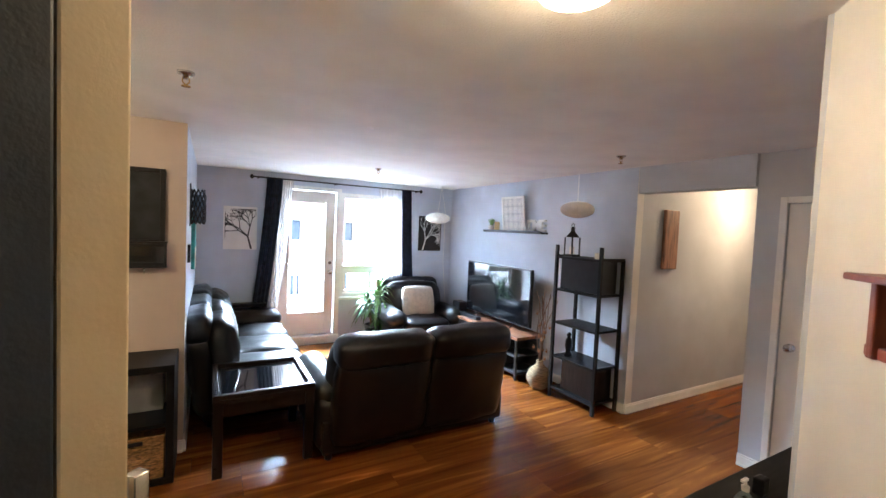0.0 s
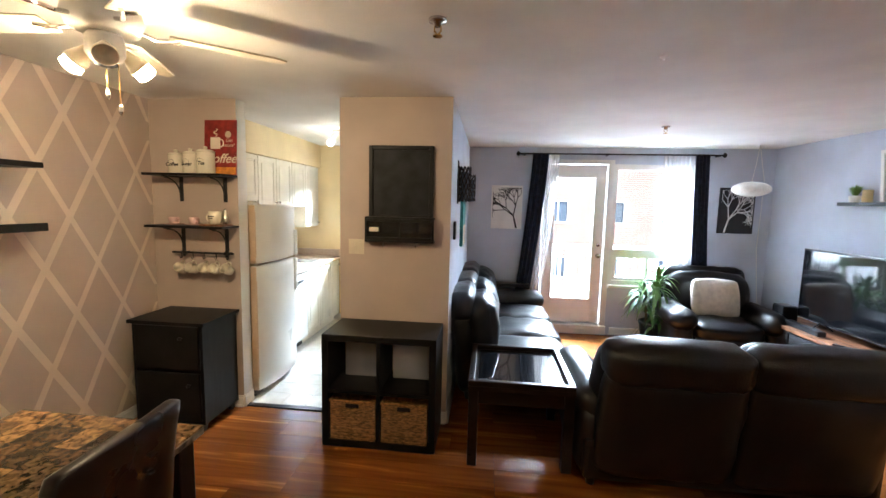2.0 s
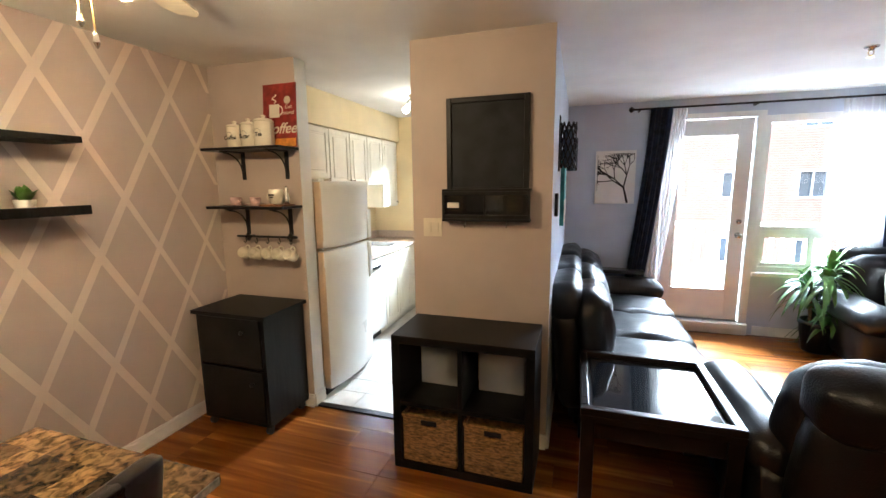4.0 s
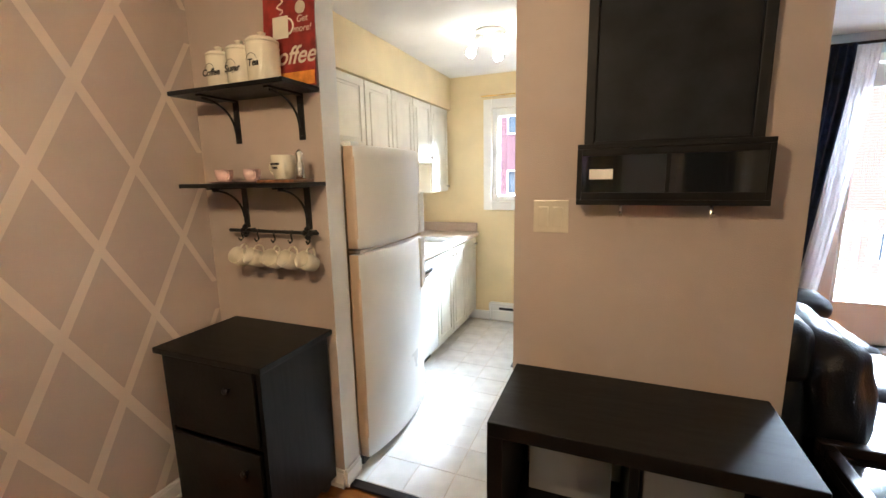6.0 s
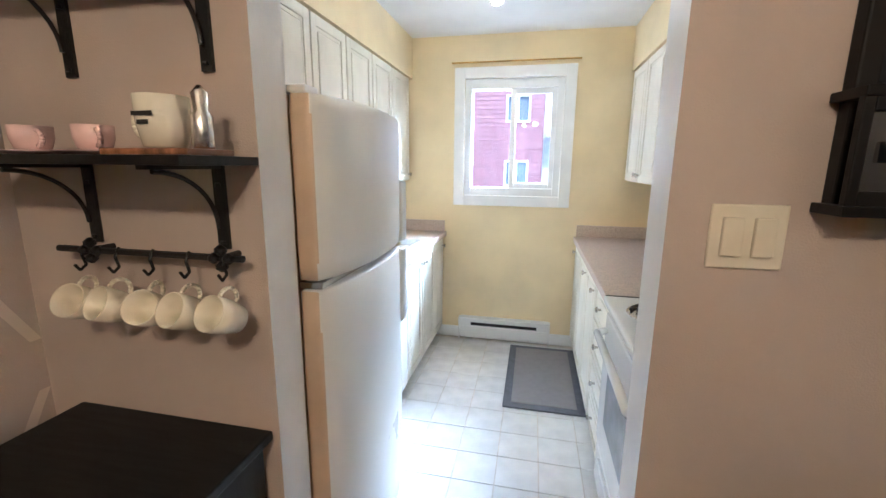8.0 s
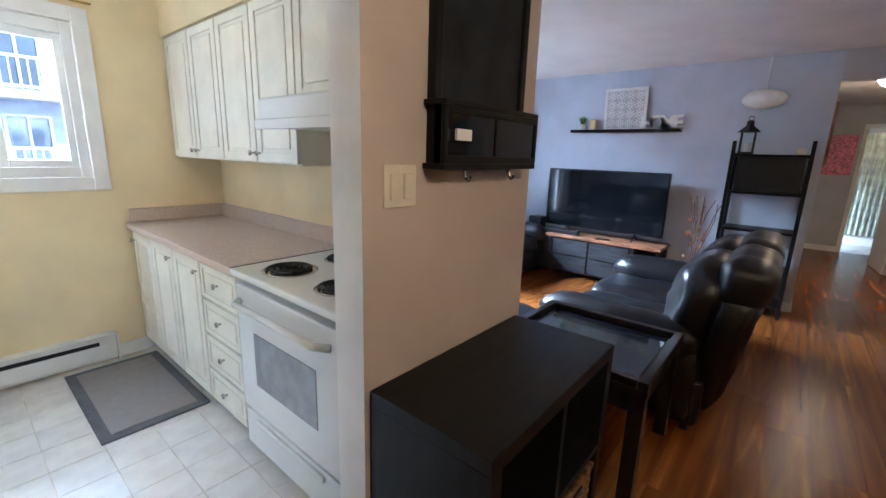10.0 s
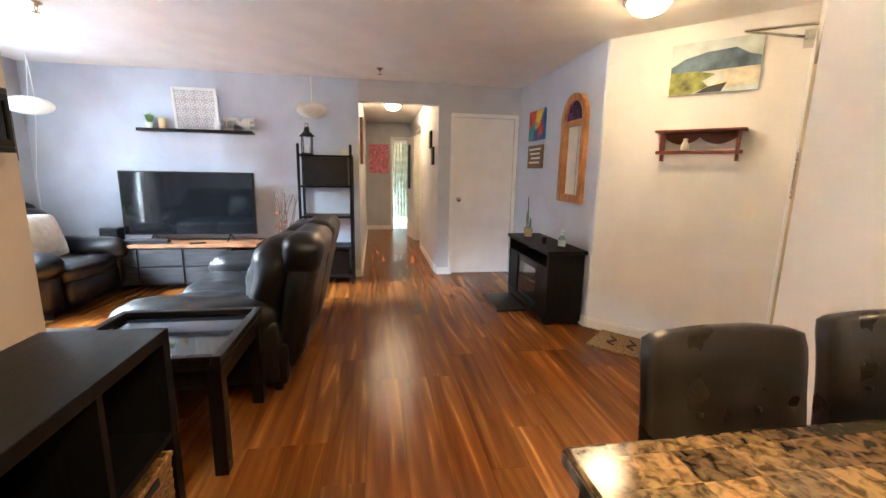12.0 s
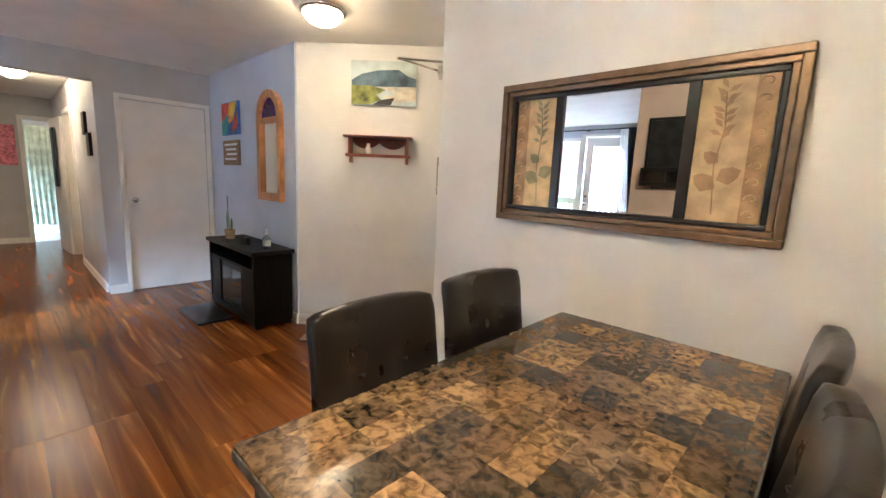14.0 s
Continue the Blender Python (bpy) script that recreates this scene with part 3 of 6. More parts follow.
part("door_chain", ch, M_CHROME, d2, "metal security chain", True)
ch = B()
tube(ch, [(0.3, 0.012, 2.08), (0.25, 0.3, 2.08), (0.55, 0.05, 2.085)], 0.008)
box(ch, 0.5, 0.7, 0.013, 0.06, 2.06, 2.11, 0.004)
part("door_closer", ch, M_CHROME, d2, "metal door closer arm")

# hall side door standing open, and bathroom doorway
d3 = thing("door_3", pose(5.6, 1.62, 0), "open white hall door with a dark towel hung on it", "door", kind="structure")
part("leaf", turn(box(B(), 0, 0.76, -0.018, 0.018, 0.01, 2.0, 0.003), Matrix.Translation((0.78, 0.04, 0)) @ Matrix.Rotation(radians(5), 4, "Z")), M_DOORW, d3)
d3f = thing("door_frame", pose(5.6, 1.62, 0, 0, 0, 180), "white frame round the hall doorway", "door frame", kind="structure")
casing("frame_board", d3f, -0.8, 0.0, 2.03, 0.06)
part("hanging_towel", box(B(), 1.0, 1.32, 0.105, 0.135, 1.0, 1.85, 0.01), M_NAVY, d3, "dark towel hung on the door")
d4 = thing("door_4", Matrix.Translation((8.02, 2.0, 0)) @ Matrix.Rotation(radians(-90), 4, "Z"), "open bathroom doorway with white frame", "door frame", kind="structure")
casing("frame_board", d4, 0.0, 0.38, 2.03, 0.06)

# patio door and living room window in one white frame
pd = thing("door_5", pose(0.84, 6.1, 0), "closed white patio door with a full glass pane", "door", kind="structure")
for x0, x1, z0, z1 in ((-0.05, 0.0, 0.0, 2.25), (0.80, 0.87, 0.0, 2.25), (0.0, 0.80, 2.2, 2.25)):
    part("frame_board", box(B(), x0, x1, -0.02, 0.14, z0, z1, 0.004), M_TRIM, pd)
part("threshold", box(B(), -0.05, 0.87, -0.06, 0.14, 0.0, 0.12, 0.008), M_TRIM, pd)
part("threshold_ledge", box(B(), -0.04, 0.86, -0.085, -0.06, 0.06, 0.12, 0.006), M_TRIM, pd)
for x0, x1, z0, z1 in ((0.012, 0.14, 0.13, 2.19), (0.67, 0.79, 0.13, 2.19), (0.14, 0.67, 2.05, 2.19), (0.14, 0.67, 0.13, 0.44)):
    part("leaf_board", box(B(), x0, x1, 0.02, 0.062, z0, z1, 0.004), M_DOORW, pd)
for x0, x1, z0, z1 in ((0.14, 0.16, 0.46, 2.03), (0.65, 0.67, 0.46, 2.03), (0.14, 0.67, 2.03, 2.05), (0.14, 0.67, 0.44, 0.46)):
    part("glazing_bead", box(B(), x0, x1, 0.008, 0.05, z0, z1, 0.004), M_TRIM, pd)
g = part("pane", box(B(), 0.15, 0.66, 0.038, 0.044, 0.45, 2.04), M_GLASS, pd)
g.visible_shadow = False
knob(pd, 0.73, 0.02, 1.03)
part("deadbolt", turn(lathe(B(), [(0.004, 0), (0.026, 0.001), (0.024, 0.012), (0.006, 0.016)], 16), Matrix.Translation((0.73, 0.02, 1.17)) @ Matrix.Rotation(radians(90), 4, "X")), M_CHROME, pd)

lw = thing("window_1", pose(1.71, 6.1, 0), "large white-framed living room window with low sliding sash", "window", kind="structure")
for x0, x1, z0, z1 in ((0.0, 0.05, 0.66, 2.2), (0.92, 0.97, 0.66, 2.2), (0.05, 0.92, 2.13, 2.2), (0.05, 0.92, 0.66, 0.72), (0.05, 0.92, 1.06, 1.13)):
    part("window_frame", box(B(), x0, x1, 0.0, 0.12, z0, z1, 0.004), M_TRIM, lw)
for x0, x1, z0, z1 in ((0.05, 0.10, 0.72, 1.06), (0.46, 0.51, 0.72, 1.06), (0.87, 0.92, 0.72, 1.06), (0.1, 0.46, 1.01, 1.06), (0.51, 0.87, 1.01, 1.06), (0.1, 0.46, 0.72, 0.76), (0.51, 0.87, 0.72, 0.76)):
    part("sash", box(B(), x0, x1, 0.03, 0.075, z0, z1, 0.003), M_TRIM, lw)
part("window_sill", box(B(), -0.0, 1.0, -0.035, 0.0, 0.62, 0.66, 0.006), M_TRIM, lw)
part("apron", box(B(), 0.0, 0.97, 0.0, 0.12, 0.12, 0.62), M_BLUE, lw, "pale blue wall under the window")
for x0, x1, z0, z1 in ((0.05, 0.92, 1.13, 2.13), (0.1, 0.46, 0.76, 1.01), (0.51, 0.87, 0.76, 1.01)):
    g = part("pane", box(B(), x0, x1, 0.05, 0.056, z0, z1), M_GLASS, lw)
    g.visible_shadow = False

kw = thing("window_2", pose(-1.72, 6.094, 0), "white-framed sliding kitchen window", "window", kind="structure")
for x0, x1, z0, z1 in ((-0.08, 0.0, 1.13, 2.17), (0.74, 0.82, 1.13, 2.17), (0.0, 0.74, 2.09, 2.17), (0.0, 0.74, 1.13, 1.21)):
    part("window_casing", box(B(), x0, x1, -0.02, 0.0, z0, z1, 0.004), M_TRIM, kw)
for x0, x1, z0, z1 in ((0.0, 0.05, 1.21, 2.09), (0.69, 0.74, 1.21, 2.09), (0.05, 0.69, 2.02, 2.09), (0.05, 0.69, 1.21, 1.27)):
    part("window_frame", box(B(), x0, x1, 0.02, 0.14, z0, z1, 0.004), M_TRIM, kw)
for x0, x1, z0, z1 in ((0.35, 0.39, 1.27, 2.02), (0.655, 0.69, 1.27, 2.02), (0.39, 0.655, 1.98, 2.02), (0.39, 0.655, 1.27, 1.31)):
    part("sash", box(B(), x0, x1, 0.04, 0.075, z0, z1, 0.003), M_TRIM, kw)
for x0, x1 in ((0.05, 0.35), (0.39, 0.655)):
    g = part("pane", box(B(), x0, x1, 0.055, 0.061, 1.27, 2.02), M_GLASS, kw)
    g.visible_shadow = False
single("curtain_rod", tube(B(), [(-1.82, 6.06, 2.2), (-0.88, 6.06, 2.2)], 0.006), M_BRASS, "thin brass rod over the kitchen window", "curtain rod")

# curtains
b = B()
tube(b, [(0.5, 6.0, 2.31), (2.95, 6.0, 2.31)], 0.010)
for x in (0.5, 2.95):
    lathe(b, [(0.004, -0.03), (0.022, -0.015), (0.026, 0), (0.022, 0.015), (0.004, 0.03)], 12, (x, 6.0, 2.31))
for x in (0.58, 1.6, 2.9):
    box(b, x - 0.008, x + 0.008, 6.0, 6.1, 2.295, 2.31)
single("curtain_rod", b, M_BLACKM, "black curtain rod with ball ends", "curtain rod")


def curtain(top, bottom, z0, z1, folds, material, label, y=5.99, amp=0.022, pinch=None):
    """Hanging cloth with folds; its edges run from the top pair of x to the bottom pair, by way of a pinch."""
    bm = B()
    nx, nz = folds * 8, 24
    rows = []
    for j in range(nz + 1):
        v = j / nz
        a, c = (top[i] + (bottom[i] - top[i]) * v ** 1.3 for i in (0, 1))
        row = []
        for i in range(nx + 1):
            u = i / nx
            ph = u * folds * 2 * math.pi + 0.5 * math.sin(3 * v + folds)
            row.append(bm.verts.new((a + (c - a) * u, y + amp * (0.6 + 0.6 * v) * math.sin(ph) + 0.01 * noise.noise((u * 6, v * 4, folds)), z1 + (z0 - z1) * v)))
        rows.append(row)
    for p, q in zip(rows, rows[1:]):
        for i in range(nx):
            bm.faces.new((p[i], p[i + 1], q[i + 1], q[i]))
    return single("curtain", bm, material, label, "curtain", smooth=True, group="window curtains")


curtain((0.68, 0.88), (0.46, 0.64), 0.03, 2.31, 4, M_NAVYC, "navy blue curtain drawn to the side of the patio door", 5.99)
curtain((0.88, 1.02), (0.62, 0.80), 0.04, 2.30, 5, M_SHEER, "white sheer curtain gathered beside the patio door", 6.01, 0.018)
curtain((2.62, 2.78), (2.72, 2.92), 0.05, 2.31, 4, M_NAVYC, "navy blue curtain drawn beside the window", 5.99)
curtain((2.26, 2.62), (2.46, 2.74), 0.06, 2.30, 7, M_SHEER, "white sheer curtain hanging over part of the window", 6.01, 0.018)

# ---- living room ----


def sofa(seats, width, label, m, name="sofa", cushion_top=True, high=0.95, group="", arms=(-1, 1), lean=7):
    """Leather sofa facing +y; back along y=0; centred in x."""
    s = thing(name, m, label, "sofa" if seats > 1 else "armchair", group)
    w, arm = width / 2, 0.23
    lo, hi = (-w + (arm if -1 in arms else 0)), (w - (arm if 1 in arms else 0))
    inner = hi - lo
    b = B()
    box(b, -w + 0.04, w - 0.04, 0.06, 0.84, 0.05, 0.30, 0.03)
    part("base", b, M_LEATH, s)
    for sx in arms:
        b = B()
        x0, x1 = sorted((sx * w, sx * (w - arm)))
        cushion(b, x0 + 0.015, x1 - 0.015, 0.1, 0.87, 0.06, 0.46, 0.05, 0.015, 0.01, 6, sx)
        cushion(b, x0 - 0.01, x1 + 0.02, 0.12, 0.93, 0.34, 0.585, 0.12, 0.015, 0.014, 9, 3 + sx)
        part("arm", b, M_LEATH, s, "", True)
    step = inner / seats
    for i in range(seats):
        x0 = lo + i * step
        b = B()
        cushion(b, x0 + 0.004, x0 + step - 0.004, 0.22, 0.92, 0.25, 0.445, 0.07, 0.025, 0.018, 10, i * 2.3)
        cushion(b, x0 + 0.01, x0 + step - 0.01, 0.80, 0.93, 0.06, 0.33, 0.05, 0.015, 0.012, 7, i * 1.1)
        part("seat_cushion", b, M_LEATH, s, "", True)
        b = B()
        ex0 = x0 - (0.13 if i == 0 and -1 in arms else 0)
        ex1 = x0 + step + (0.13 if i == seats - 1 and 1 in arms else 0)
        cushion(b, ex0 + 0.006, ex1 - 0.006, 0.0, 0.17, 0.12, high - 0.16, 0.06, 0.015, 0.014, 9, i * 1.7 + 5)
        cushion(b, ex0 + 0.004, ex1 - 0.004, -0.012, 0.2, high - 0.24, high, 0.07, 0.014, 0.012, 10, i * 1.9 + 7)
        cushion(b, ex0 + 0.02, ex1 - 0.02, 0.12, 0.36, 0.40, high - 0.08, 0.11, 0.03, 0.02, 12, i * 2.9 + 9)
        turn(b, Matrix.Translation((0, 0.12, 0.2)) @ Matrix.Rotation(radians(lean), 4, "X") @ Matrix.Translation((0, -0.12, -0.2)))
        part("backrest", b, M_LEATH, s, "", True)
    for x in (-w + 0.1, w - 0.1):
        for y in (0.12, 0.8):
            part("foot", cyl(B(), (x, y, 0), (x, y, 0.07), 0.025, 0.03), M_BLACKP, s)
    return s


sofa(2, 1.68, "black leather two-seat recliner sofa seen from behind", pose(1.555, 2.88, 0) @ Matrix.Diagonal((1, 1.08, 1, 1)), "loveseat", high=0.955, lean=10)
sofa(3, 2.15, "glossy black leather three-seat sofa against the blue wall", pose(-0.06, 4.88, 0, 0, 0, -90), "sofa", high=0.95, arms=(-1,))
sofa(1, 1.12, "black leather recliner armchair in the window corner", pose(2.79, 6.0, 0, 0, 0, 176), "armchair", high=0.96)
b = B()
cushion(b, -0.235, 0.235, -0.045, 0.045, -0.205, 0.205, 0.03, 0.02, 0.008, 12)
for v in b.verts:
    v.co.y *= 1 + 0.5 * (1 - (v.co.x / 0.27) ** 2) * (1 - (v.co.z / 0.22) ** 2)
single("throw_pillow", b, M_PILLOW, "square cream throw pillow leaning on the armchair", "pillow", pose(2.76, 5.56, 0.65, -14, 0, -3), smooth=True)

# tray-topped end table
et = thing("end_table", pose(0.39, 3.42, 0), "espresso wood end table with a raised tray rim", "table")
part("tabletop", box(B(), -0.33, 0.33, -0.36, 0.36, 0.50, 0.53, 0.004), M_ESP, et)
part("inset_panel", box(B(), -0.27, 0.27, -0.30, 0.30, 0.53, 0.534), M_SCREEN, et, "glossy dark inset top")
for x0, x1, y0, y1 in ((-0.33, 0.33, -0.36, -0.32), (-0.33, 0.33, 0.32, 0.36), (-0.33, -0.29, -0.32, 0.32), (0.29, 0.33, -0.32, 0.32)):
    part("rim", box(B(), x0, x1, y0, y1, 0.53, 0.565, 0.006), M_ESP, et)
for x0, x1, y0, y1 in ((-0.29, 0.29, -0.335, -0.315), (-0.29, 0.29, 0.315, 0.335), (-0.31, -0.29, -0.3, 0.3), (0.29, 0.31, -0.3, 0.3)):
    part("apron", box(B(), x0, x1, y0, y1, 0.41, 0.50), M_ESP, et)
for x in (-0.295, 0.295):
    for y in (-0.325, 0.325):
        part("leg", box(B(), x - 0.03, x + 0.03, y - 0.03, y + 0.03, 0, 0.5, 0.004), M_ESP, et)
# small dark side table between sofa and window
st = thing("side_table", pose(0.36, 5.98, 0), "small dark side table behind the sofa arm", "table")
part("tabletop", box(B(), -0.34, 0.34, -0.08, 0.08, 0.61, 0.65, 0.005), M_ESP, st)
for x in (-0.3, 0.3):
    part("leg", box(B(), x - 0.02, x + 0.02, -0.06, 0.06, 0, 0.61), M_ESP, st)


def cube_unit():
    u = thing("cube_shelf", pose(-0.54, 3.345, 0), "black-brown four-cube shelf unit with two wicker baskets", "shelf unit")
    part("top_board", box(B(), -0.385, 0.385, -0.2, 0.2, 0.735, 0.78, 0.003), M_BLACKW, u)
    part("bottom_board", box(B(), -0.385, 0.385, -0.2, 0.2, 0.0, 0.045, 0.003), M_BLACKW, u)
    for x in (-0.3625, 0.3625):
        part("side_board", box(B(), x - 0.0225, x + 0.0225, -0.199, 0.199, 0.045, 0.735), M_BLACKW, u)
    part("divider", box(B(), -0.012, 0.012, -0.197, 0.18, 0.045, 0.735), M_BLACKW, u)
    for x0, x1 in ((-0.34, -0.012), (0.012, 0.34)):
        part("shelf", box(B(), x0, x1, -0.197, 0.18, 0.378, 0.402), M_BLACKW, u)
    return u


cube_unit()
for sx in (-0.716, -0.364):
    k = thing("basket", pose(sx, 3.32, 0.047), "square woven wicker basket in the cube shelf", "basket", "shelf baskets")
    for j in range(12):
        part("weave", box(B(), -0.155, 0.155, -0.165 - 0.002 * (j % 2), 0.165, 0.022 * j, 0.022 * j + 0.020, 0.004), M_WICKER, k)
    b = B()
    for x0, x1, y0, y1 in ((-0.16, 0.16, -0.172, -0.155), (-0.16, 0.16, 0.15, 0.168), (-0.16, -0.145, -0.155, 0.15), (0.145, 0.16, -0.155, 0.15)):
        box(b, x0, x1, y0, y1, 0.264, 0.284, 0.005)
    part("rim", b, M_WICKER, k)
    part("handle", box(B(), -0.045, 0.045, -0.178, -0.17, 0.235, 0.262, 0.003), M_BLACKP, k, "dark handle slot")
for sx in (-0.716, -0.364):
    single("storage_box", box(B(), -0.13, 0.13, -0.02, 0.1, 0, 0.28, 0.004), M_GREY, "grey-white panel at the back of the cube shelf", "box", pose(sx, 3.41, 0.404))

# chalkboard organiser
cb = thing("chalkboard", pose(-0.48, 3.55, 0), "black framed chalkboard with a letter box and hooks", "chalkboard")
part("slate", box(B(), -0.21, 0.21, -0.018, -0.002, 1.56, 2.03), M_CHALK, cb)
for x0, x1, z0, z1 in ((-0.235, -0.205, 1.38, 2.06), (0.205, 0.235, 1.38, 2.06), (-0.205, 0.205, 2.03, 2.06), (-0.205, 0.205, 1.54, 1.565)):
    part("frame_board", box(B(), x0, x1, -0.03, 0, z0, z1, 0.004), M_BLACKW, cb)
for args in ((-0.25, 0.25, -0.08, -0.003, 1.372, 1.388), (-0.25, 0.25, -0.08, -0.003, 1.54, 1.555), (-0.25, -0.236, -0.08, -0.066, 1.388, 1.54), (0.236, 0.25, -0.08, -0.066, 1.388, 1.54),
             (-0.006, 0.006, -0.079, -0.07, 1.388, 1.54), (-0.236, 0.236, -0.08, -0.07, 1.388, 1.41), (-0.236, 0.236, -0.08, -0.07, 1.52, 1.54)):
    part("box_board", box(B(), *args, 0.002), M_BLACKW, cb)
for x0, x1 in ((-0.236, -0.006), (0.006, 0.236)):
    part("front_pane", box(B(), x0, x1, -0.075, -0.071, 1.41, 1.52), M_SCREEN, cb, "dark front pane")
for x in (-0.12, 0.12):
    b = B()
    tube(b, [(x, -0.05, 1.372), (x, -0.055, 1.345), (x, -0.065, 1.34), (x, -0.075, 1.35)], 0.005)
    part("hook", b, M_CHROME, cb, "small metal hook")
single("note_card", box(B(), -0.033, 0.033, -0.004, 0.004, 0, 0.03), M_CREAM, "small cream card in the letter box", "card", pose(-0.66, 3.462, 1.45))

# switch plate
sp = thing("light_switch", pose(-0.815, 3.55, 1.327), "ivory double rocker switch plate", "light switch")
part("plate", box(B(), -0.058, 0.058, -0.007, 0, -0.055, 0.055, 0.003), M_CERAM, sp)
for x in (-0.024, 0.024):
    part("rocker", box(B(), x - 0.016, x + 0.016, -0.015, -0.006, -0.033, 0.033, 0.002), M_CERAM, sp)

# television wall
ts = thing("tv_stand", pose(3.36, 4.57, 0), "charcoal wood television stand with a reddish wood top", "tv stand")
part("top_board", box(B(), -0.22, 0.22, -0.85, 0.85, 0.475, 0.51, 0.004), M_RUSTIC, ts, "reddish wood top")
part("body", box(B(), -0.19, 0.21, -0.55, 0.83, 0.06, 0.475, 0.004), M_DARKG, ts)
part("bottom_board", box(B(), -0.2, 0.21, -0.83, -0.55, 0.06, 0.09), M_DARKG, ts)
part("open_shelf", box(B(), -0.19, 0.21, -0.82, -0.55, 0.26, 0.28), M_DARKG, ts)
part("end_board", box(B(), 0.18, 0.21, -0.83, -0.55, 0.09, 0.475), M_DARKG, ts)
for y in (-0.81, -0.56, 0.8):
    for x in (-0.185, 0.19):
        part("post", box(B(), x - 0.014, x + 0.014, y - 0.014, y + 0.014, 0, 0.475), M_BLACKM, ts)
for y0, y1 in ((-0.53, -0.09), (-0.07, 0.36), (0.38, 0.81)):
    for z0, z1 in ((0.08, 0.26), (0.275, 0.46)):
        d = part("drawer_front", box(B(), -0.205, -0.19, y0, y1, z0, z1, 0.004), M_DARKG, ts)
        part("handle", box(B(), -0.212, -0.204, (y0 + y1) / 2 - 0.05, (y0 + y1) / 2 + 0.05, z1 - 0.035, z1 - 0.025, 0.002), M_BLACKM, d)
tv = thing("television", pose(3.38, 4.46, 0.51), "large black flat television, screen off", "television")
part("screen", box(B(), -0.03, -0.024, -0.675, 0.675, 0.095, 0.765), M_SCREEN, tv)
part("bezel", box(B(), -0.024, 0.02, -0.69, 0.69, 0.08, 0.78, 0.005), M_BLACKP, tv)
part("back_housing", box(B(), 0.02, 0.06, -0.4, 0.4, 0.15, 0.6, 0.01), M_BLACKP, tv)
for y in (-0.4, 0.4):
    part("foot", tube(B(), [(-0.11, y, 0.006), (0.0, y, 0.085), (0.11, y, 0.006)], 0.007), M_BLACKP, tv)
for i, (y, h) in enumerate(((5.24, 0.17), )):
    sk = thing("speaker", pose(3.3, y, 0.51), "small black speaker on the television stand", "speaker")
    part("cabinet", box(B(), -0.07, 0.07, -0.09, 0.09, 0, h, 0.015), M_BLACKP, sk)
    part("grille", box(B(), -0.076, -0.07, -0.08, 0.08, 0.012, h - 0.012, 0.003), M_CHALK, sk)
single("sound_bar", box(B(), -0.04, 0.04, -0.25, 0.2, 0, 0.05, 0.012), M_BLACKP, "black sound bar lying before the television", "speaker", pose(3.24, 4.9, 0.51))
single("remote_control", box(B(), -0.02, 0.02, -0.08, 0.08, 0, 0.018, 0.006), M_BLACKP, "small black remote control", "remote", pose(3.2, 4.35, 0.51, 0, 0, 25))

ws = thing("wall_shelf", pose(3.59, 4.38, 1.72), "dark floating picture ledge", "shelf")
part("board", box(B(), -0.11, 0, -0.6, 0.6, 0, 0.022, 0.003), M_ESP, ws)
part("lip", box(B(), -0.116, -0.108, -0.6, 0.6, 0, 0.035, 0.002), M_ESP, ws)
cp = thing("carved_panel", pose(3.55, 4.37, 1.742, 0, -6, 0), "square white carved lattice panel leaning on the wall", "wall art")
for y0, y1, z0, z1 in ((-0.23, -0.2, 0, 0.46), (0.2, 0.23, 0, 0.46), (-0.2, 0.2, 0, 0.03), (-0.2, 0.2, 0.43, 0.46)):
    part("frame_board", box(B(), -0.02, 0, y0, y1, z0, z1, 0.003), M_TRIM, cp)
part("backing", box(B(), -0.004, 0.0, -0.2, 0.2, 0.03, 0.43), M_GREY, cp)
b = B()
for iy in range(4):
    for iz in range(4):
        cy, cz = -0.15 + 0.1 * iy, 0.08 + 0.1 * iz
        for k in range(8):
            a = k * math.pi / 4
            tube(b, [(-0.012, cy + 0.012 * math.cos(a), cz + 0.012 * math.sin(a)), (-0.012, cy + 0.036 * math.cos(a + 0.35), cz + 0.036 * math.sin(a + 0.35)), (-0.012, cy + 0.052 * math.cos(a), cz + 0.052 * math.sin(a))], 0.006, 5)
part("carving", b, M_TRIM, cp)
hm = thing("letter_sign", pose(3.535, 4.0, 1.742), "white standing block letters spelling HOME", "sign")
for i, ch in enumerate("HOME"):
    text("letter", ch, 0.20, Matrix.Translation((0, 0.13 - 0.105 * i, 0.072)) @ Matrix.Rotation(radians(-90), 4, "Z") @ Matrix.Rotation(radians(90), 4, "X"), M_TRIM, hm, 0.016, 0.006)


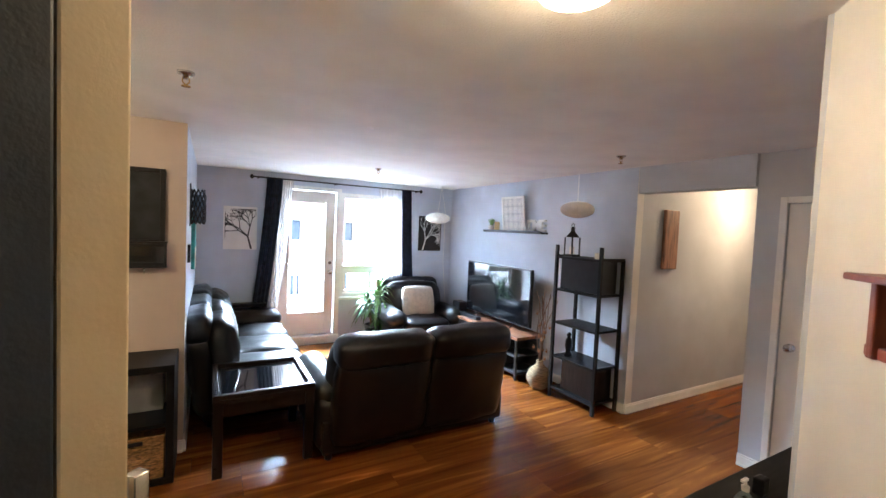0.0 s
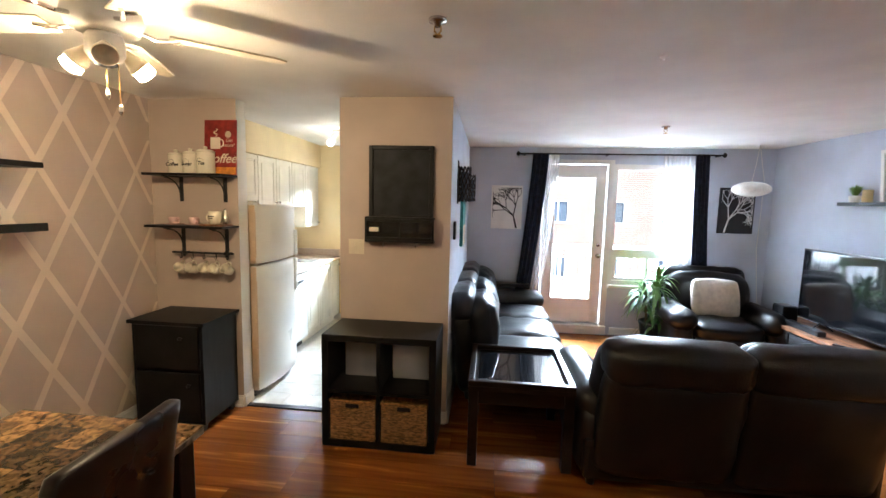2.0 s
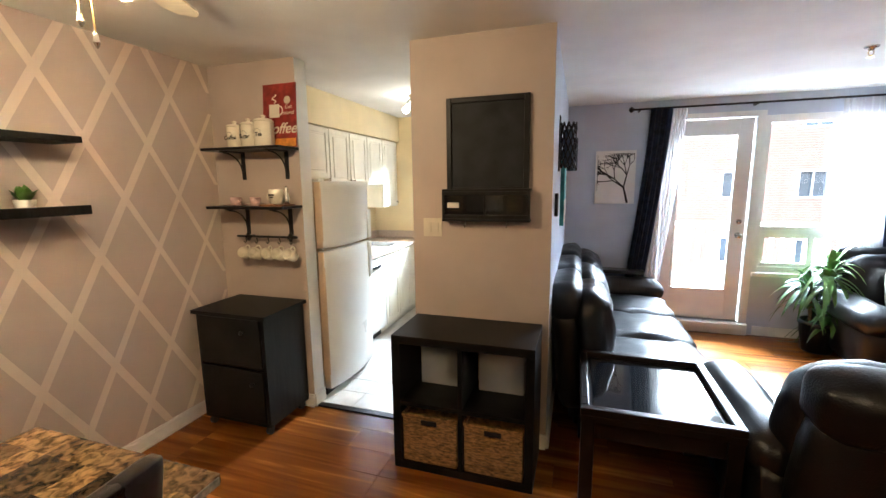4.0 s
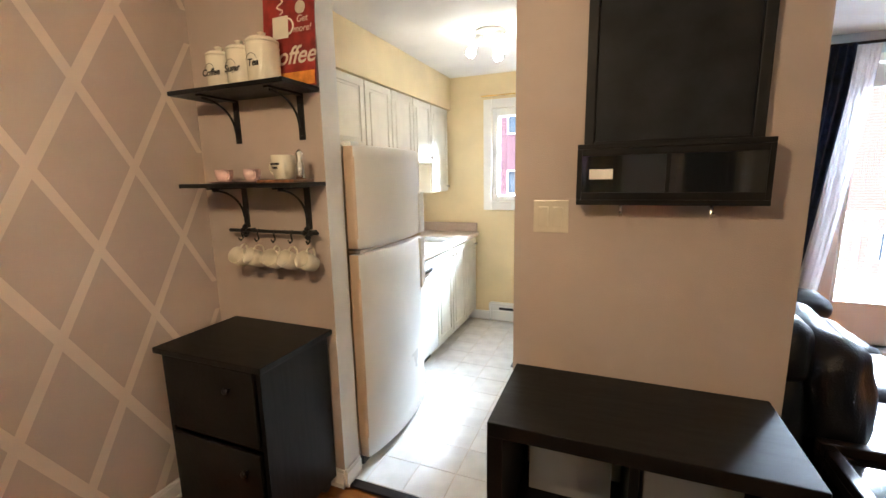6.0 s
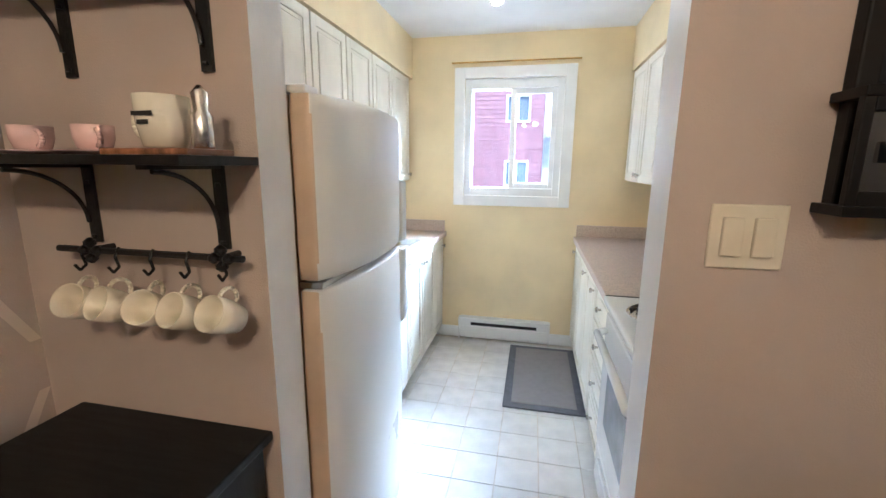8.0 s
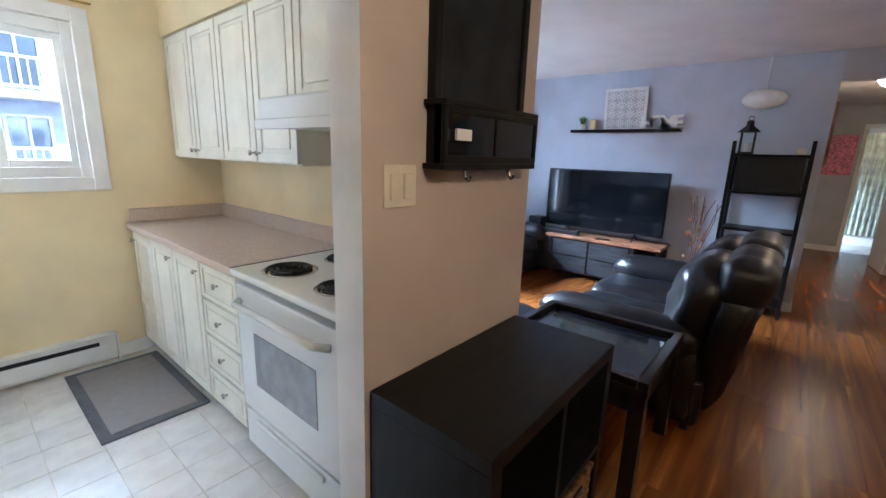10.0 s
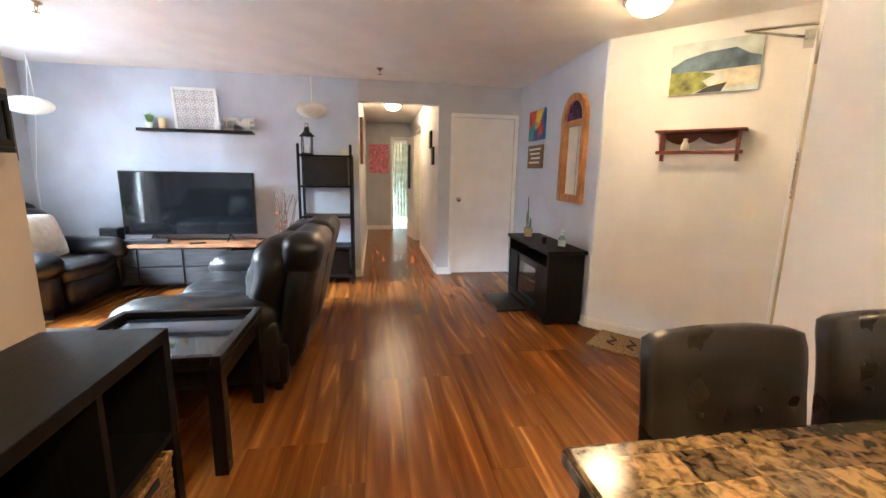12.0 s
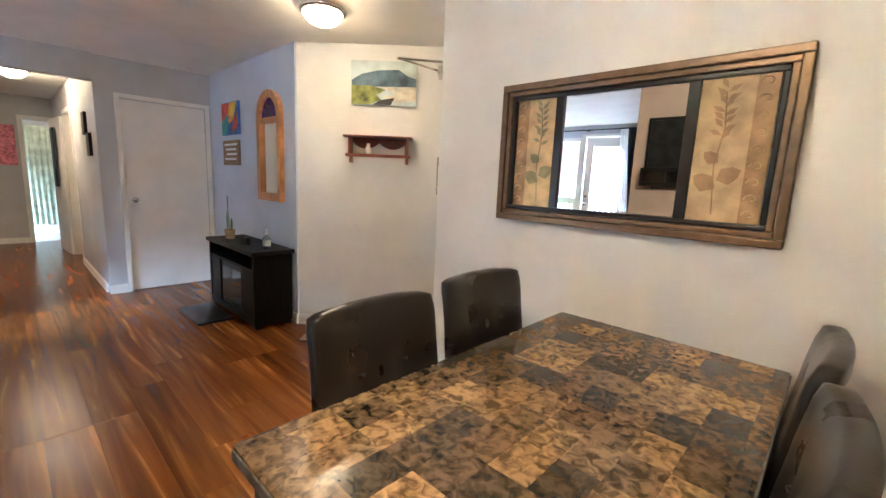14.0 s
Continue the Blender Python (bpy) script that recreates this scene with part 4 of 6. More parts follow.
def tuft(name, m, label, n, h, pot_r, pot_h, pot_mat, leaf, lw=0.006, spread=0.5, cat="plant"):
    p = thing(name, m, label, cat)
    b = B()
    lathe(b, [(pot_r * 0.75, 0), (pot_r * 0.8, 0.003), (pot_r, pot_h), (pot_r * 0.9, pot_h), (pot_r * 0.85, pot_h * 0.9)], 20)
    part("pot", b, pot_mat, p, "", True)
    rnd = random.Random(n)
    b = B()
    for i in range(n):
        a, t = rnd.uniform(0, 6.283), rnd.uniform(0.1, 1) * spread
        ln = h * rnd.uniform(0.6, 1.0)
        d = Vector((math.cos(a), math.sin(a), 0))
        side = Vector((-d.y, d.x, 0))
        w = lw * rnd.uniform(0.7, 1.3)
        prev = None
        for j in range(6):
            u = j / 5
            pos = d * (pot_r * 0.4 + ln * t * (u ** 1.5)) + Vector((0, 0, pot_h * 0.9 + ln * (u - 0.55 * t * u * u * 1.1)))
            ww = w * math.sin(math.pi * (0.12 + 0.86 * u)) ** 0.7
            cur = (b.verts.new(pos - side * ww), b.verts.new(pos + Vector((0, 0, -ww * 0.3))), b.verts.new(pos + side * ww))
            if prev:
                b.faces.new((prev[0], prev[1], cur[1], cur[0])), b.faces.new((prev[1], prev[2], cur[2], cur[1]))
            prev = cur
    part("leaves", b, leaf, p, "", True)
    return p


tuft("potted_grass", pose(3.53, 4.86, 1.742), "small green grass plant in a white pot", 110, 0.12, 0.045, 0.075, M_TRIM, M_LEAF2, 0.004, 0.5)
single("candle", lathe(B(), [(0.036, 0), (0.037, 0.004), (0.037, 0.12), (0.03, 0.124), (0.008, 0.118)], 20), mat("cream_wax", (0.72, 0.55, 0.28), 0.5, var=0.05), "cream pillar candle on the ledge", "candle", pose(3.53, 4.73, 1.742), smooth=True)


def floor_plant():
    p = thing("potted_plant", pose(2.18, 5.78, 0), "bushy green corn plant with long arching leaves in a dark pot", "plant")
    part("pot", lathe(B(), [(0.11, 0), (0.115, 0.01), (0.15, 0.26), (0.16, 0.26), (0.16, 0.29), (0.14, 0.29), (0.135, 0.25)], 24), M_BLACKP, p, "dark plastic pot", True)
    part("soil", lathe(B(), [(0.13, 0.235), (0.135, 0.245), (0.06, 0.255)], 20), M_SOIL, p)
    rnd = random.Random(5)
    for s, (cx, cy, ch) in enumerate(((0.02, 0.0, 0.84), (-0.05, 0.04, 0.62), (0.05, -0.05, 0.45))):
        part("stem", cyl(B(), (cx, cy, 0.24), (cx * 1.5, cy * 1.5, ch), 0.017, 0.012), M_JUTE, p)
        b = B()
        for i in range(46):
            a, el = rnd.uniform(0, 6.283), rnd.uniform(0.15, 1.0)
            ln, w = rnd.uniform(0.30, 0.48), rnd.uniform(0.016, 0.029)
            d = Vector((math.cos(a), math.sin(a), 0))
            side = Vector((-d.y, d.x, 0))
            base = Vector((cx * 1.5, cy * 1.5, ch - rnd.uniform(0, 0.25)))
            prev = None
            for j in range(8):
                u = j / 7
                pos = base + d * ln * (0.25 + 0.45 * (1 - el)) * 1.3 * u + Vector((0, 0, ln * (el * 1.15 * u - 0.85 * u * u * (1.15 - 0.5 * el))))
                pos.y = min(pos.y, 0.2)
                ww = w * math.sin(math.pi * (0.1 + 0.89 * u)) ** 0.8
                cur = (b.verts.new(pos - side * ww + Vector((0, 0, 0.006))), b.verts.new(pos), b.verts.new(pos + side * ww + Vector((0, 0, 0.006))))
                if prev:
                    b.faces.new((prev[0], prev[1], cur[1], cur[0])), b.faces.new((prev[1], prev[2], cur[2], cur[1]))
                prev = cur
        part("leaves", b, M_LEAF if s else M_LEAF2, p, "", True)


floor_plant()


def branch_tree(bm, rnd, x, z, ang, ln, w, depth, y, flip):
    """Flat painted branches growing from one point, kept inside the canvas."""
    if depth == 0 or ln < 0.02:
        return
    x1, z1 = x + ln * math.sin(ang), z + ln * math.cos(ang)
    x1, z1 = max(-0.18, min(0.18, x1)), max(-0.25, min(0.25, z1))
    d = Vector((x1 - x, 0, z1 - z))
    if d.length < 0.004:
        return
    s = Vector((d.z, 0, -d.x)).normalized() * w
    s2 = s * 0.7
    p, q = Vector((x, y, z)), Vector((x1, y, z1))
    bm.faces.new([bm.verts.new(v) for v in (p - s, p + s, q + s2, q - s2)])
    for k in range(3 if depth > 2 else 2):
        branch_tree(bm, rnd, x1, z1, ang + rnd.uniform(-0.85, 0.85) - 0.1 * flip, ln * rnd.uniform(0.62, 0.88), w * 0.7, depth - 1, y - 0.0001, flip)


def tree_canvas(x, z, ground, ink, label, seed, flip):
    c = thing("canvas_print", pose(x, 6.1, z), label, "wall art", "tree canvases")
    part("canvas", box(B(), -0.2, 0.2, -0.035, 0, -0.28, 0.28, 0.003), ground, c)
    b = B()
    branch_tree(b, random.Random(seed), 0.13 * flip, -0.27, -0.25 * flip, 0.17, 0.012, 7, -0.0365, flip)
    part("painted_tree", b, ink, c, "bare tree silhouette")


tree_canvas(0.38, 1.63, M_TRIM, M_INK, "white canvas with a bare black tree", 3, 1)
tree_canvas(3.18, 1.65, M_INK, M_TRIM, "black canvas with a bare white tree", 8, -1)


def pendant(x, y, z, r, h, label, cord):
    p = thing("pendant_lamp", pose(x, y, z), label, "pendant lamp", "paper lamps")
    prof = []
    for i in range(29):
        a = -math.pi / 2 + math.pi * i / 28
        prof.append((max(0.02, r * math.cos(a) * (1 + 0.012 * (i % 2))), h * math.sin(a)))
    part("shade", lathe(B(), prof, 32), M_PAPER, p, "ribbed white paper shade", True)
    b = B()
    tube(b, cord, 0.004, 6)
    part("cord", b, M_TRIM, p, "white hanging cord")
    return p


pendant(3.12, 5.72, 1.90, 0.19, 0.085, "flattened white paper lantern hung from the ceiling by a swagged cord",
        [(0, 0, 0.085), (0.03, 0, 0.3), (0.05, 0, 0.499), (0.16, 0.05, 0.1), (0.19, 0.1, -0.2), (0.24, 0.2, -0.7), (0.33, 0.26, -1.25), (0.36, 0.26, -1.45)])
pendant(3.33, 3.1, 1.99, 0.17, 0.085, "flattened white paper lantern over the ladder shelf", [(0, 0, 0.08), (0, 0, 0.409)])

# ladder shelf
ls = thing("ladder_shelf", pose(3.38, 2.97, 0), "black leaning ladder bookshelf with five boards", "bookshelf")
for y in (-0.285, 0.285):
    part("front_post", box(B(), -0.155, -0.125, y - 0.015, y + 0.015, 0, 1.62, 0.003), M_BLACKW, ls)
    part("rear_post", box(B(), 0.16, 0.19, y - 0.015, y + 0.015, 0, 1.5, 0.003), M_BLACKW, ls)
    part("top_brace", box(B(), -0.155, 0.19, y - 0.012, y + 0.012, 1.49, 1.515, 0.003), M_BLACKW, ls)
for z in (0.1, 0.44, 0.80, 1.15, 1.49):
    part("shelf", box(B(), -0.15, 0.185, -0.27, 0.27, z - 0.012, z + 0.012, 0.003), M_BLACKW, ls)
single("storage_box", box(B(), -0.12, 0.14, -0.25, 0.24, 0, 0.315, 0.01), M_BLACKP, "black storage box on the ladder shelf", "box", pose(3.38, 2.97, 1.163))
single("storage_box", box(B(), -0.12, 0.14, -0.22, 0.2, 0, 0.3, 0.01), M_ESP, "dark box on the bottom board of the ladder shelf", "box", pose(3.40, 2.95, 0.113))
b = B()
lathe(b, [(0.05, 0), (0.055, 0.01), (0.03, 0.05), (0.045, 0.11), (0.04, 0.17), (0.02, 0.2), (0.03, 0.23), (0.01, 0.25)], 14, (0, 0, 0), 0.7)
single("figurine", b, M_BLACKP, "small black abstract figurine", "ornament", pose(3.34, 3.12, 0.453), smooth=True)
ln_ = thing("lantern", pose(3.36, 3.17, 1.503), "dark metal and glass candle lantern", "lantern")
part("base", box(B(), -0.06, 0.06, -0.06, 0.06, 0, 0.02, 0.003), M_BLACKM, ln_)
for x in (-0.052, 0.052):
    for y in (-0.052, 0.052):
        part("post", box(B(), x - 0.005, x + 0.005, y - 0.005, y + 0.005, 0.02, 0.2), M_BLACKM, ln_)
part("roof", lathe(B(), [(0.088, 0.2), (0.085, 0.208), (0.03, 0.26), (0.028, 0.29), (0.035, 0.295), (0.01, 0.31)], 4), M_BLACKM, ln_)
part("ring", tube(B(), [(0, 0.02 * math.cos(a / 2), 0.325 + 0.02 * math.sin(a / 2)) for a in range(13)], 0.003, 6), M_BLACKM, ln_)
part("candle", lathe(B(), [(0.025, 0.02), (0.026, 0.1), (0.005, 0.1)], 14), M_CREAM, ln_)
single("tissue_cube", box(B(), -0.03, 0.03, -0.035, 0.035, 0, 0.06, 0.006), M_CERAM, "small white clock box on the ladder shelf", "ornament", pose(3.3, 2.76, 1.503))

# straw vase with dry branches
vz = thing("floor_vase", pose(3.27, 3.46, 0), "round straw vase with dried branches and flowers", "vase")
part("body", lathe(B(), [(0.06, 0), (0.09, 0.015), (0.135, 0.09), (0.14, 0.14), (0.11, 0.21), (0.05, 0.26), (0.035, 0.29), (0.045, 0.31), (0.03, 0.31), (0.025, 0.28)], 26), M_BASKETV, vz, "", True)
b, rnd = B(), random.Random(11)
for i in range(11):
    p = Vector((0, 0, 0.28))
    d = Vector((rnd.uniform(-0.13, 0.1), rnd.uniform(-0.2, 0.2), 1)).normalized()
    pts = [p.copy()]
    for j in range(6):
        p = p + d * rnd.uniform(0.11, 0.15)
        d = (d + Vector((rnd.uniform(-0.12, 0.12), rnd.uniform(-0.18, 0.18), 0))).normalized()
        pts.append(p.copy())
    tube(b, pts, 0.004, 5)
tagged(part("twig_bunch", b, mat("dry_twig", (0.14, 0.08, 0.05), 0.8), vz), "dry brown twigs", kind="stuff")
b = B()
for i in range(16):
    c = Vector((rnd.uniform(-0.06, 0.05), rnd.uniform(-0.09, 0.09), rnd.uniform(0.34, 0.85)))
    for k in range(5):
        a = k * 1.257
        q = c + Vector((0.01, 0.022 * math.cos(a), 0.026 * math.sin(a)))
        r = c + Vector((0.0, 0.022 * math.cos(a + 0.9), 0.026 * math.sin(a + 0.9)))
        b.faces.new((b.verts.new(c), b.verts.new(q), b.verts.new(r)))
tagged(part("dried_flowers", b, mat("dry_petals", (0.36, 0.17, 0.07), 0.85), vz), "pale dried flowers", kind="stuff")

# things on the blue wall over the sofa
for y, z, s in ((4.15, 1.83, 1.0), (5.35, 1.83, 0.9)):
    k = thing("wall_sconce", pose(-0.12, y, z), "black pierced metal candle sconce on the blue wall", "wall sconce", "candle sconces")
    part("back_plate", box(B(), 0, 0.008, -0.05, 0.05, -0.17 * s, 0.19 * s, 0.003), M_BLACKM, k)
    b = B()
    for j in range(7):
        for i in range(10):
            a0 = math.pi * 2 * (i + 0.5 * (j % 2)) / 10
            tube(b, [(0.06 + 0.05 * math.cos(a0), 0.055 * math.sin(a0), -0.15 * s + 0.042 * j), (0.06 + 0.05 * math.cos(a0 + 0.314), 0.055 * math.sin(a0 + 0.314), -0.15 * s + 0.042 * j + 0.042)], 0.005, 5)
            tube(b, [(0.06 + 0.05 * math.cos(a0), 0.055 * math.sin(a0), -0.15 * s + 0.042 * j), (0.06 + 0.05 * math.cos(a0 - 0.314), 0.055 * math.sin(a0 - 0.314), -0.15 * s + 0.042 * j + 0.042)], 0.005, 5)
    part("cage", b, M_BLACKM, k)
    part("candle_cup", lathe(B(), [(0.035, -0.14), (0.038, -0.135), (0.035, 0.1), (0.01, 0.1)], 14, (0.06, 0, 0)), M_WINDARK, k)
k = thing("wall_canvas", pose(-0.12, 4.75, 1.5), "teal and tan canvas on the blue wall", "wall art")
part("canvas", box(B(), 0, 0.03, -0.2, 0.2, -0.25, 0.25, 0.003), M_PTEAL, k)
part("painted_band", box(B(), 0.03, 0.0315, -0.19, 0.19, -0.24, -0.05), M_SANDP, k)
single("wall_plaque", box(B(), 0, 0.02, -0.05, 0.05, -0.07, 0.07, 0.004), M_ESP, "small dark wall plaque", "wall art", pose(-0.12, 3.85, 1.45))


def sprinkler(x, y):
    s = thing("sprinkler", pose(x, y, H), "small brass ceiling sprinkler head", "sprinkler", "ceiling sprinklers")
    part("cup", lathe(B(), [(0.038, 0), (0.036, -0.01), (0.018, -0.014), (0.012, -0.03), (0.006, -0.03)], 18), M_CHROME, s, "", True)
    b = B()
    tube(b, [(-0.012, 0, -0.02), (-0.014, 0, -0.045), (0, 0, -0.06), (0.014, 0, -0.045), (0.012, 0, -0.02)], 0.003, 6)
    lathe(b, [(0.003, -0.062), (0.02, -0.063), (0.02, -0.066), (0.003, -0.067)], 14)
    part("head", b, M_BRASS, s)


for x, y in ((-0.08, 2.33), (1.72, 4.63), (3.0, 2.35)):
    sprinkler(x, y)
single("ceiling_hook", lathe(B(), [(0.02, 0), (0.018, -0.006), (0.006, -0.012), (0.004, -0.02)], 12), M_TRIM, "tiny white ceiling hook", "hook", pose(0.98, 2.8, H))

# ---- dining corner ----
dt = thing("dining_table", pose(-1.352, 1.305, 0) @ Matrix.Diagonal((0.932, 1, 1, 1)), "dining table with a glossy brown stone-square top and dark legs", "table")
b = B()
box(b, -0.44, 0.44, -0.72, 0.72, 0.728, 0.766, 0.012, {"z+": 0, "x+": 1, "x-": 1, "y+": 1, "y-": 1, "z-": 1})
part("tabletop", b, M_STONE, dt)
b = B()
for x0, x1, y0, y1 in ((0.4375, 0.4425, -0.71, 0.71), (-0.4425, -0.4375, -0.71, 0.71), (-0.43, 0.43, 0.7175, 0.7225), (-0.43, 0.43, -0.7225, -0.7175)):
    box(b, x0, x1, y0, y1, 0.733, 0.758, 0.002)
part("edge_band", b, M_EDGE, dt, "grey stone-look edge")
for x0, x1, y0, y1 in ((-0.36, 0.36, -0.65, -0.63), (-0.36, 0.36, 0.63, 0.65), (-0.38, -0.36, -0.65, 0.65), (0.36, 0.38, -0.65, 0.65)):
    part("apron", box(B(), x0, x1, y0, y1, 0.64, 0.728), M_ESP, dt)
for x in (-0.375, 0.375):
    for y in (-0.645, 0.645):
        part("leg", box(B(), x - 0.04, x + 0.04, y - 0.04, y + 0.04, 0, 0.728, 0.006), M_ESP, dt)


def dining_chair():
    """Padded chair facing -x, back at +x."""
    c = thing("dining_chair", pose(0, 0, 0), "dark brown leather dining chair with a button-tufted back", "chair", "chairs round the table")
    b = B()
    cushion(b, -0.40, 0.0, -0.215, 0.215, 0.40, 0.49, 0.035, 0.02, 0.006, 8)
    part("seat", b, M_BROWNL, c, "", True)
    b = B()
    cushion(b, -0.028, 0.028, -0.215, 0.215, 0.42, 0.98, 0.018, 0.008, 0.004, 13)
    for v in b.verts:
        u = (v.co.z - 0.42) / 0.58
        v.co.x += 0.02 + 0.075 * u * u
        v.co.x += 0.022 * (v.co.y / 0.215) ** 2 * -u
        v.co.z += 0.004 * u * (1 - (v.co.y / 0.215) ** 2)
        for by in (-0.08, 0.08):
            for sx in (-1,):
                d = math.hypot(v.co.y - by, v.co.z - 0.80)
                if d < 0.07:
                    v.co.x += 0.02 * (1 - d / 0.07) * (1 if v.co.x < 0.05 + 0.02 else -1)
    part("backrest", b, M_BROWNL, c, "", True)
    for by in (-0.08, 0.08):
        part("button", lathe(B(), [(0.002, -0.006), (0.011, -0.003), (0.011, 0.003), (0.002, 0.006)], 10, (0.078, by, 0.80)), M_BROWNL, c)
        part("button", lathe(B(), [(0.002, -0.006), (0.011, -0.003), (0.011, 0.003), (0.002, 0.006)], 10, (0.030, by, 0.80)), M_BROWNL, c)
    for x, y in ((-0.36, -0.18), (-0.36, 0.18), (0.0, -0.18), (0.0, 0.18)):
        part("leg", box(B(), x - 0.02, x + 0.02, y - 0.02, y + 0.02, 0, 0.42, 0.003), M_ESP, c)
    return c


c0 = dining_chair()
c0.matrix_basis = pose(-0.95, 1.60, -0.0, 0, 0, 2)
copy_thing(c0, pose(-0.90, 1.05, 0, 0, 0, -1))
copy_thing(c0, pose(-1.765, 0.94, 0, 0, 0, 180))
copy_thing(c0, pose(-1.785, 1.44, 0, 0, 0, 182))

# framed wall mirror with botanical panels
mr = thing("framed_mirror", pose(-1.12, 0.57, 1.475), "wide bronze-framed wall mirror between two botanical panels", "mirror")
W2, H2 = 0.565, 0.315
for i, (o, w, d) in enumerate(((0.0, 0.03, 0.045), (0.03, 0.022, 0.035), (0.052, 0.02, 0.025))):
    m_ = (M_FRAMEB, M_FRAMEB, M_ESP)[i]
    a, h = W2 - o, H2 - o
    for x0, x1, z0, z1 in ((-a, a, h - w, h), (-a, a, -h, -h + w), (-a, -a + w, -h + w, h - w), (a - w, a, -h + w, h - w)):
        part("frame_board", box(B(), x0, x1, 0.002, d, z0, z1, 0.006), m_, mr)
part("mirror_glass", box(B(), -0.235, 0.255, 0.002, 0.012, -0.24, 0.24), M_MIRROR, mr)
for x in (-0.25, 0.27):
    part("divider", box(B(), x - 0.02, x + 0.02, 0.002, 0.022, -0.243, 0.243, 0.004), M_ESP, mr)
for x0, x1, sd in ((-0.49, -0.27, 1), (0.29, 0.49, 2)):
    part("botanical_panel", box(B(), x0, x1, 0.002, 0.012, -0.243, 0.243), M_BOTAN, mr, "antique tan botanical print")
    ex = x0 if sd == 1 else x1 - 0.06
    part("scroll_border", box(B(), ex, ex + 0.06, 0.012, 0.0135, -0.243, 0.243), M_BOTAN2, mr)
    rnd = random.Random(sd)
    b = B()
    for j in range(9):
        cz = -0.215 + 0.054 * j
        tube(b, [(ex + 0.03 + 0.022 * math.cos(a * 0.7) * (1 - a / 9), 0.0145, cz + 0.02 * math.sin(a * 0.7) * (1 - a / 9)) for a in range(8)], 0.003, 4)
    tagged(part("scrollwork", b, M_BOTAN, mr), "pale printed scrolls", kind="stuff")
    cx = (x0 + x1) / 2 + (0.03 if sd == 1 else -0.03)
    b = B()
    tube(b, [(cx, 0.013, -0.22), (cx + 0.012, 0.013, -0.05), (cx - 0.006, 0.013, 0.08), (cx + 0.004, 0.013, 0.2)], 0.0022, 4)
    for j in range(14):
        z = 0.04 + 0.013 * j
        a = rnd.uniform(0.5, 1.2) * (1 if j % 2 else -1)
        p = Vector((cx, 0.014, z))
        d = Vector((math.sin(a), 0, math.cos(a))) * 0.045
        s = Vector((d.z, 0, -d.x)) * 0.2
        b.faces.new([b.verts.new(q) for q in (p, p + d * 0.5 + s, p + d, p + d * 0.5 - s)])
    for z, a, ln in ((-0.13, 1.0, 0.085), (-0.10, -1.1, 0.08), (-0.04, 0.9, 0.06)):
        p = Vector((cx, 0.0142, z))
        d = Vector((math.sin(a), 0, math.cos(a))) * ln
        s = Vector((d.z, 0, -d.x)) * 0.38
        b.faces.new([b.verts.new(q) for q in (p, p + d * 0.35 + s, p + d * 0.75 + s * 0.7, p + d, p + d * 0.75 - s * 0.7, p + d * 0.35 - s)])
    part("printed_flower", b, M_SAGE if sd == 2 else M_BOTAN2, mr, "brown and sage plant drawing")

# black cabinet under the coffee shelves
bc = thing("cabinet", pose(-2.055, 3.355, 0), "black wooden cabinet with a drawer and a door on castors", "cabinet")
part("top_board", box(B(), -0.29, 0.29, -0.21, 0.21, 0.775, 0.80, 0.004), M_BLACKW, bc)
for args in ((-0.265, -0.245, -0.19, 0.2, 0.06, 0.775), (0.245, 0.265, -0.19, 0.2, 0.06, 0.775)):
    part("side_board", box(B(), *args), M_BLACKW, bc)
part("back_board", box(B(), -0.245, 0.245, 0.19, 0.2, 0.06, 0.775), M_BLACKW, bc)
part("bottom_board", box(B(), -0.245, 0.245, -0.19, 0.19, 0.06, 0.085), M_BLACKW, bc)
part("middle_board", box(B(), -0.245, 0.245, -0.185, 0.19, 0.44, 0.46), M_BLACKW, bc)
for nm, z0, z1, kx in (("drawer_front", 0.465, 0.77, 0.12), ("cabinet_door", 0.09, 0.435, 0.17)):
    d = part(nm, box(B(), -0.24, 0.24, -0.205, -0.188, z0, z1, 0.004), M_BLACKW, bc)
    part("knob", turn(lathe(B(), [(0.005, 0), (0.006, 0.012), (0.014, 0.018), (0.012, 0.026), (0.003, 0.028)], 12), Matrix.Translation((kx, -0.205, z1 - 0.08)) @ Matrix.Rotation(radians(90), 4, "X")), M_BLACKM, d, "", True)
for x in (-0.23, 0.23):
    for y in (-0.16, 0.16):
        part("castor", cyl(B(), (x - 0.012, y, 0.028), (x + 0.012, y, 0.028), 0.028), M_BLACKP, bc)
        part("castor_stem", cyl(B(), (x, y, 0.03), (x, y, 0.06), 0.01), M_BLACKM, bc)


def bracket_shelf(z, label):
    s = thing("bracket_shelf", pose(-2.05, 3.57, z), label, "shelf", "coffee shelves")
    part("board", box(B(), -0.31, 0.30, -0.21, 0, -0.018, 0, 0.002), M_BLACKW, s)
    for x in (-0.16, 0.2):
        b = B()
        box(b, x - 0.014, x + 0.014, -0.008, 0, -0.205, -0.018)
        box(b, x - 0.012, x + 0.012, -0.19, -0.008, -0.026, -0.018)
        tube(b, [(x, -0.17 + 0.16 * math.sin(a * 0.157) ** 1.0 * 0.95, -0.03 - 0.125 * (1 - math.cos(a * 0.157))) for a in range(11)], 0.005, 6)
        for zz in (-0.06, -0.19):
            lathe(b, [(0.006, -0.004), (0.007, 0), (0.006, 0.004)], 8, (x, -0.01, zz))
        part("bracket", b, M_BLACKM, s, "black iron scroll bracket")
    return s


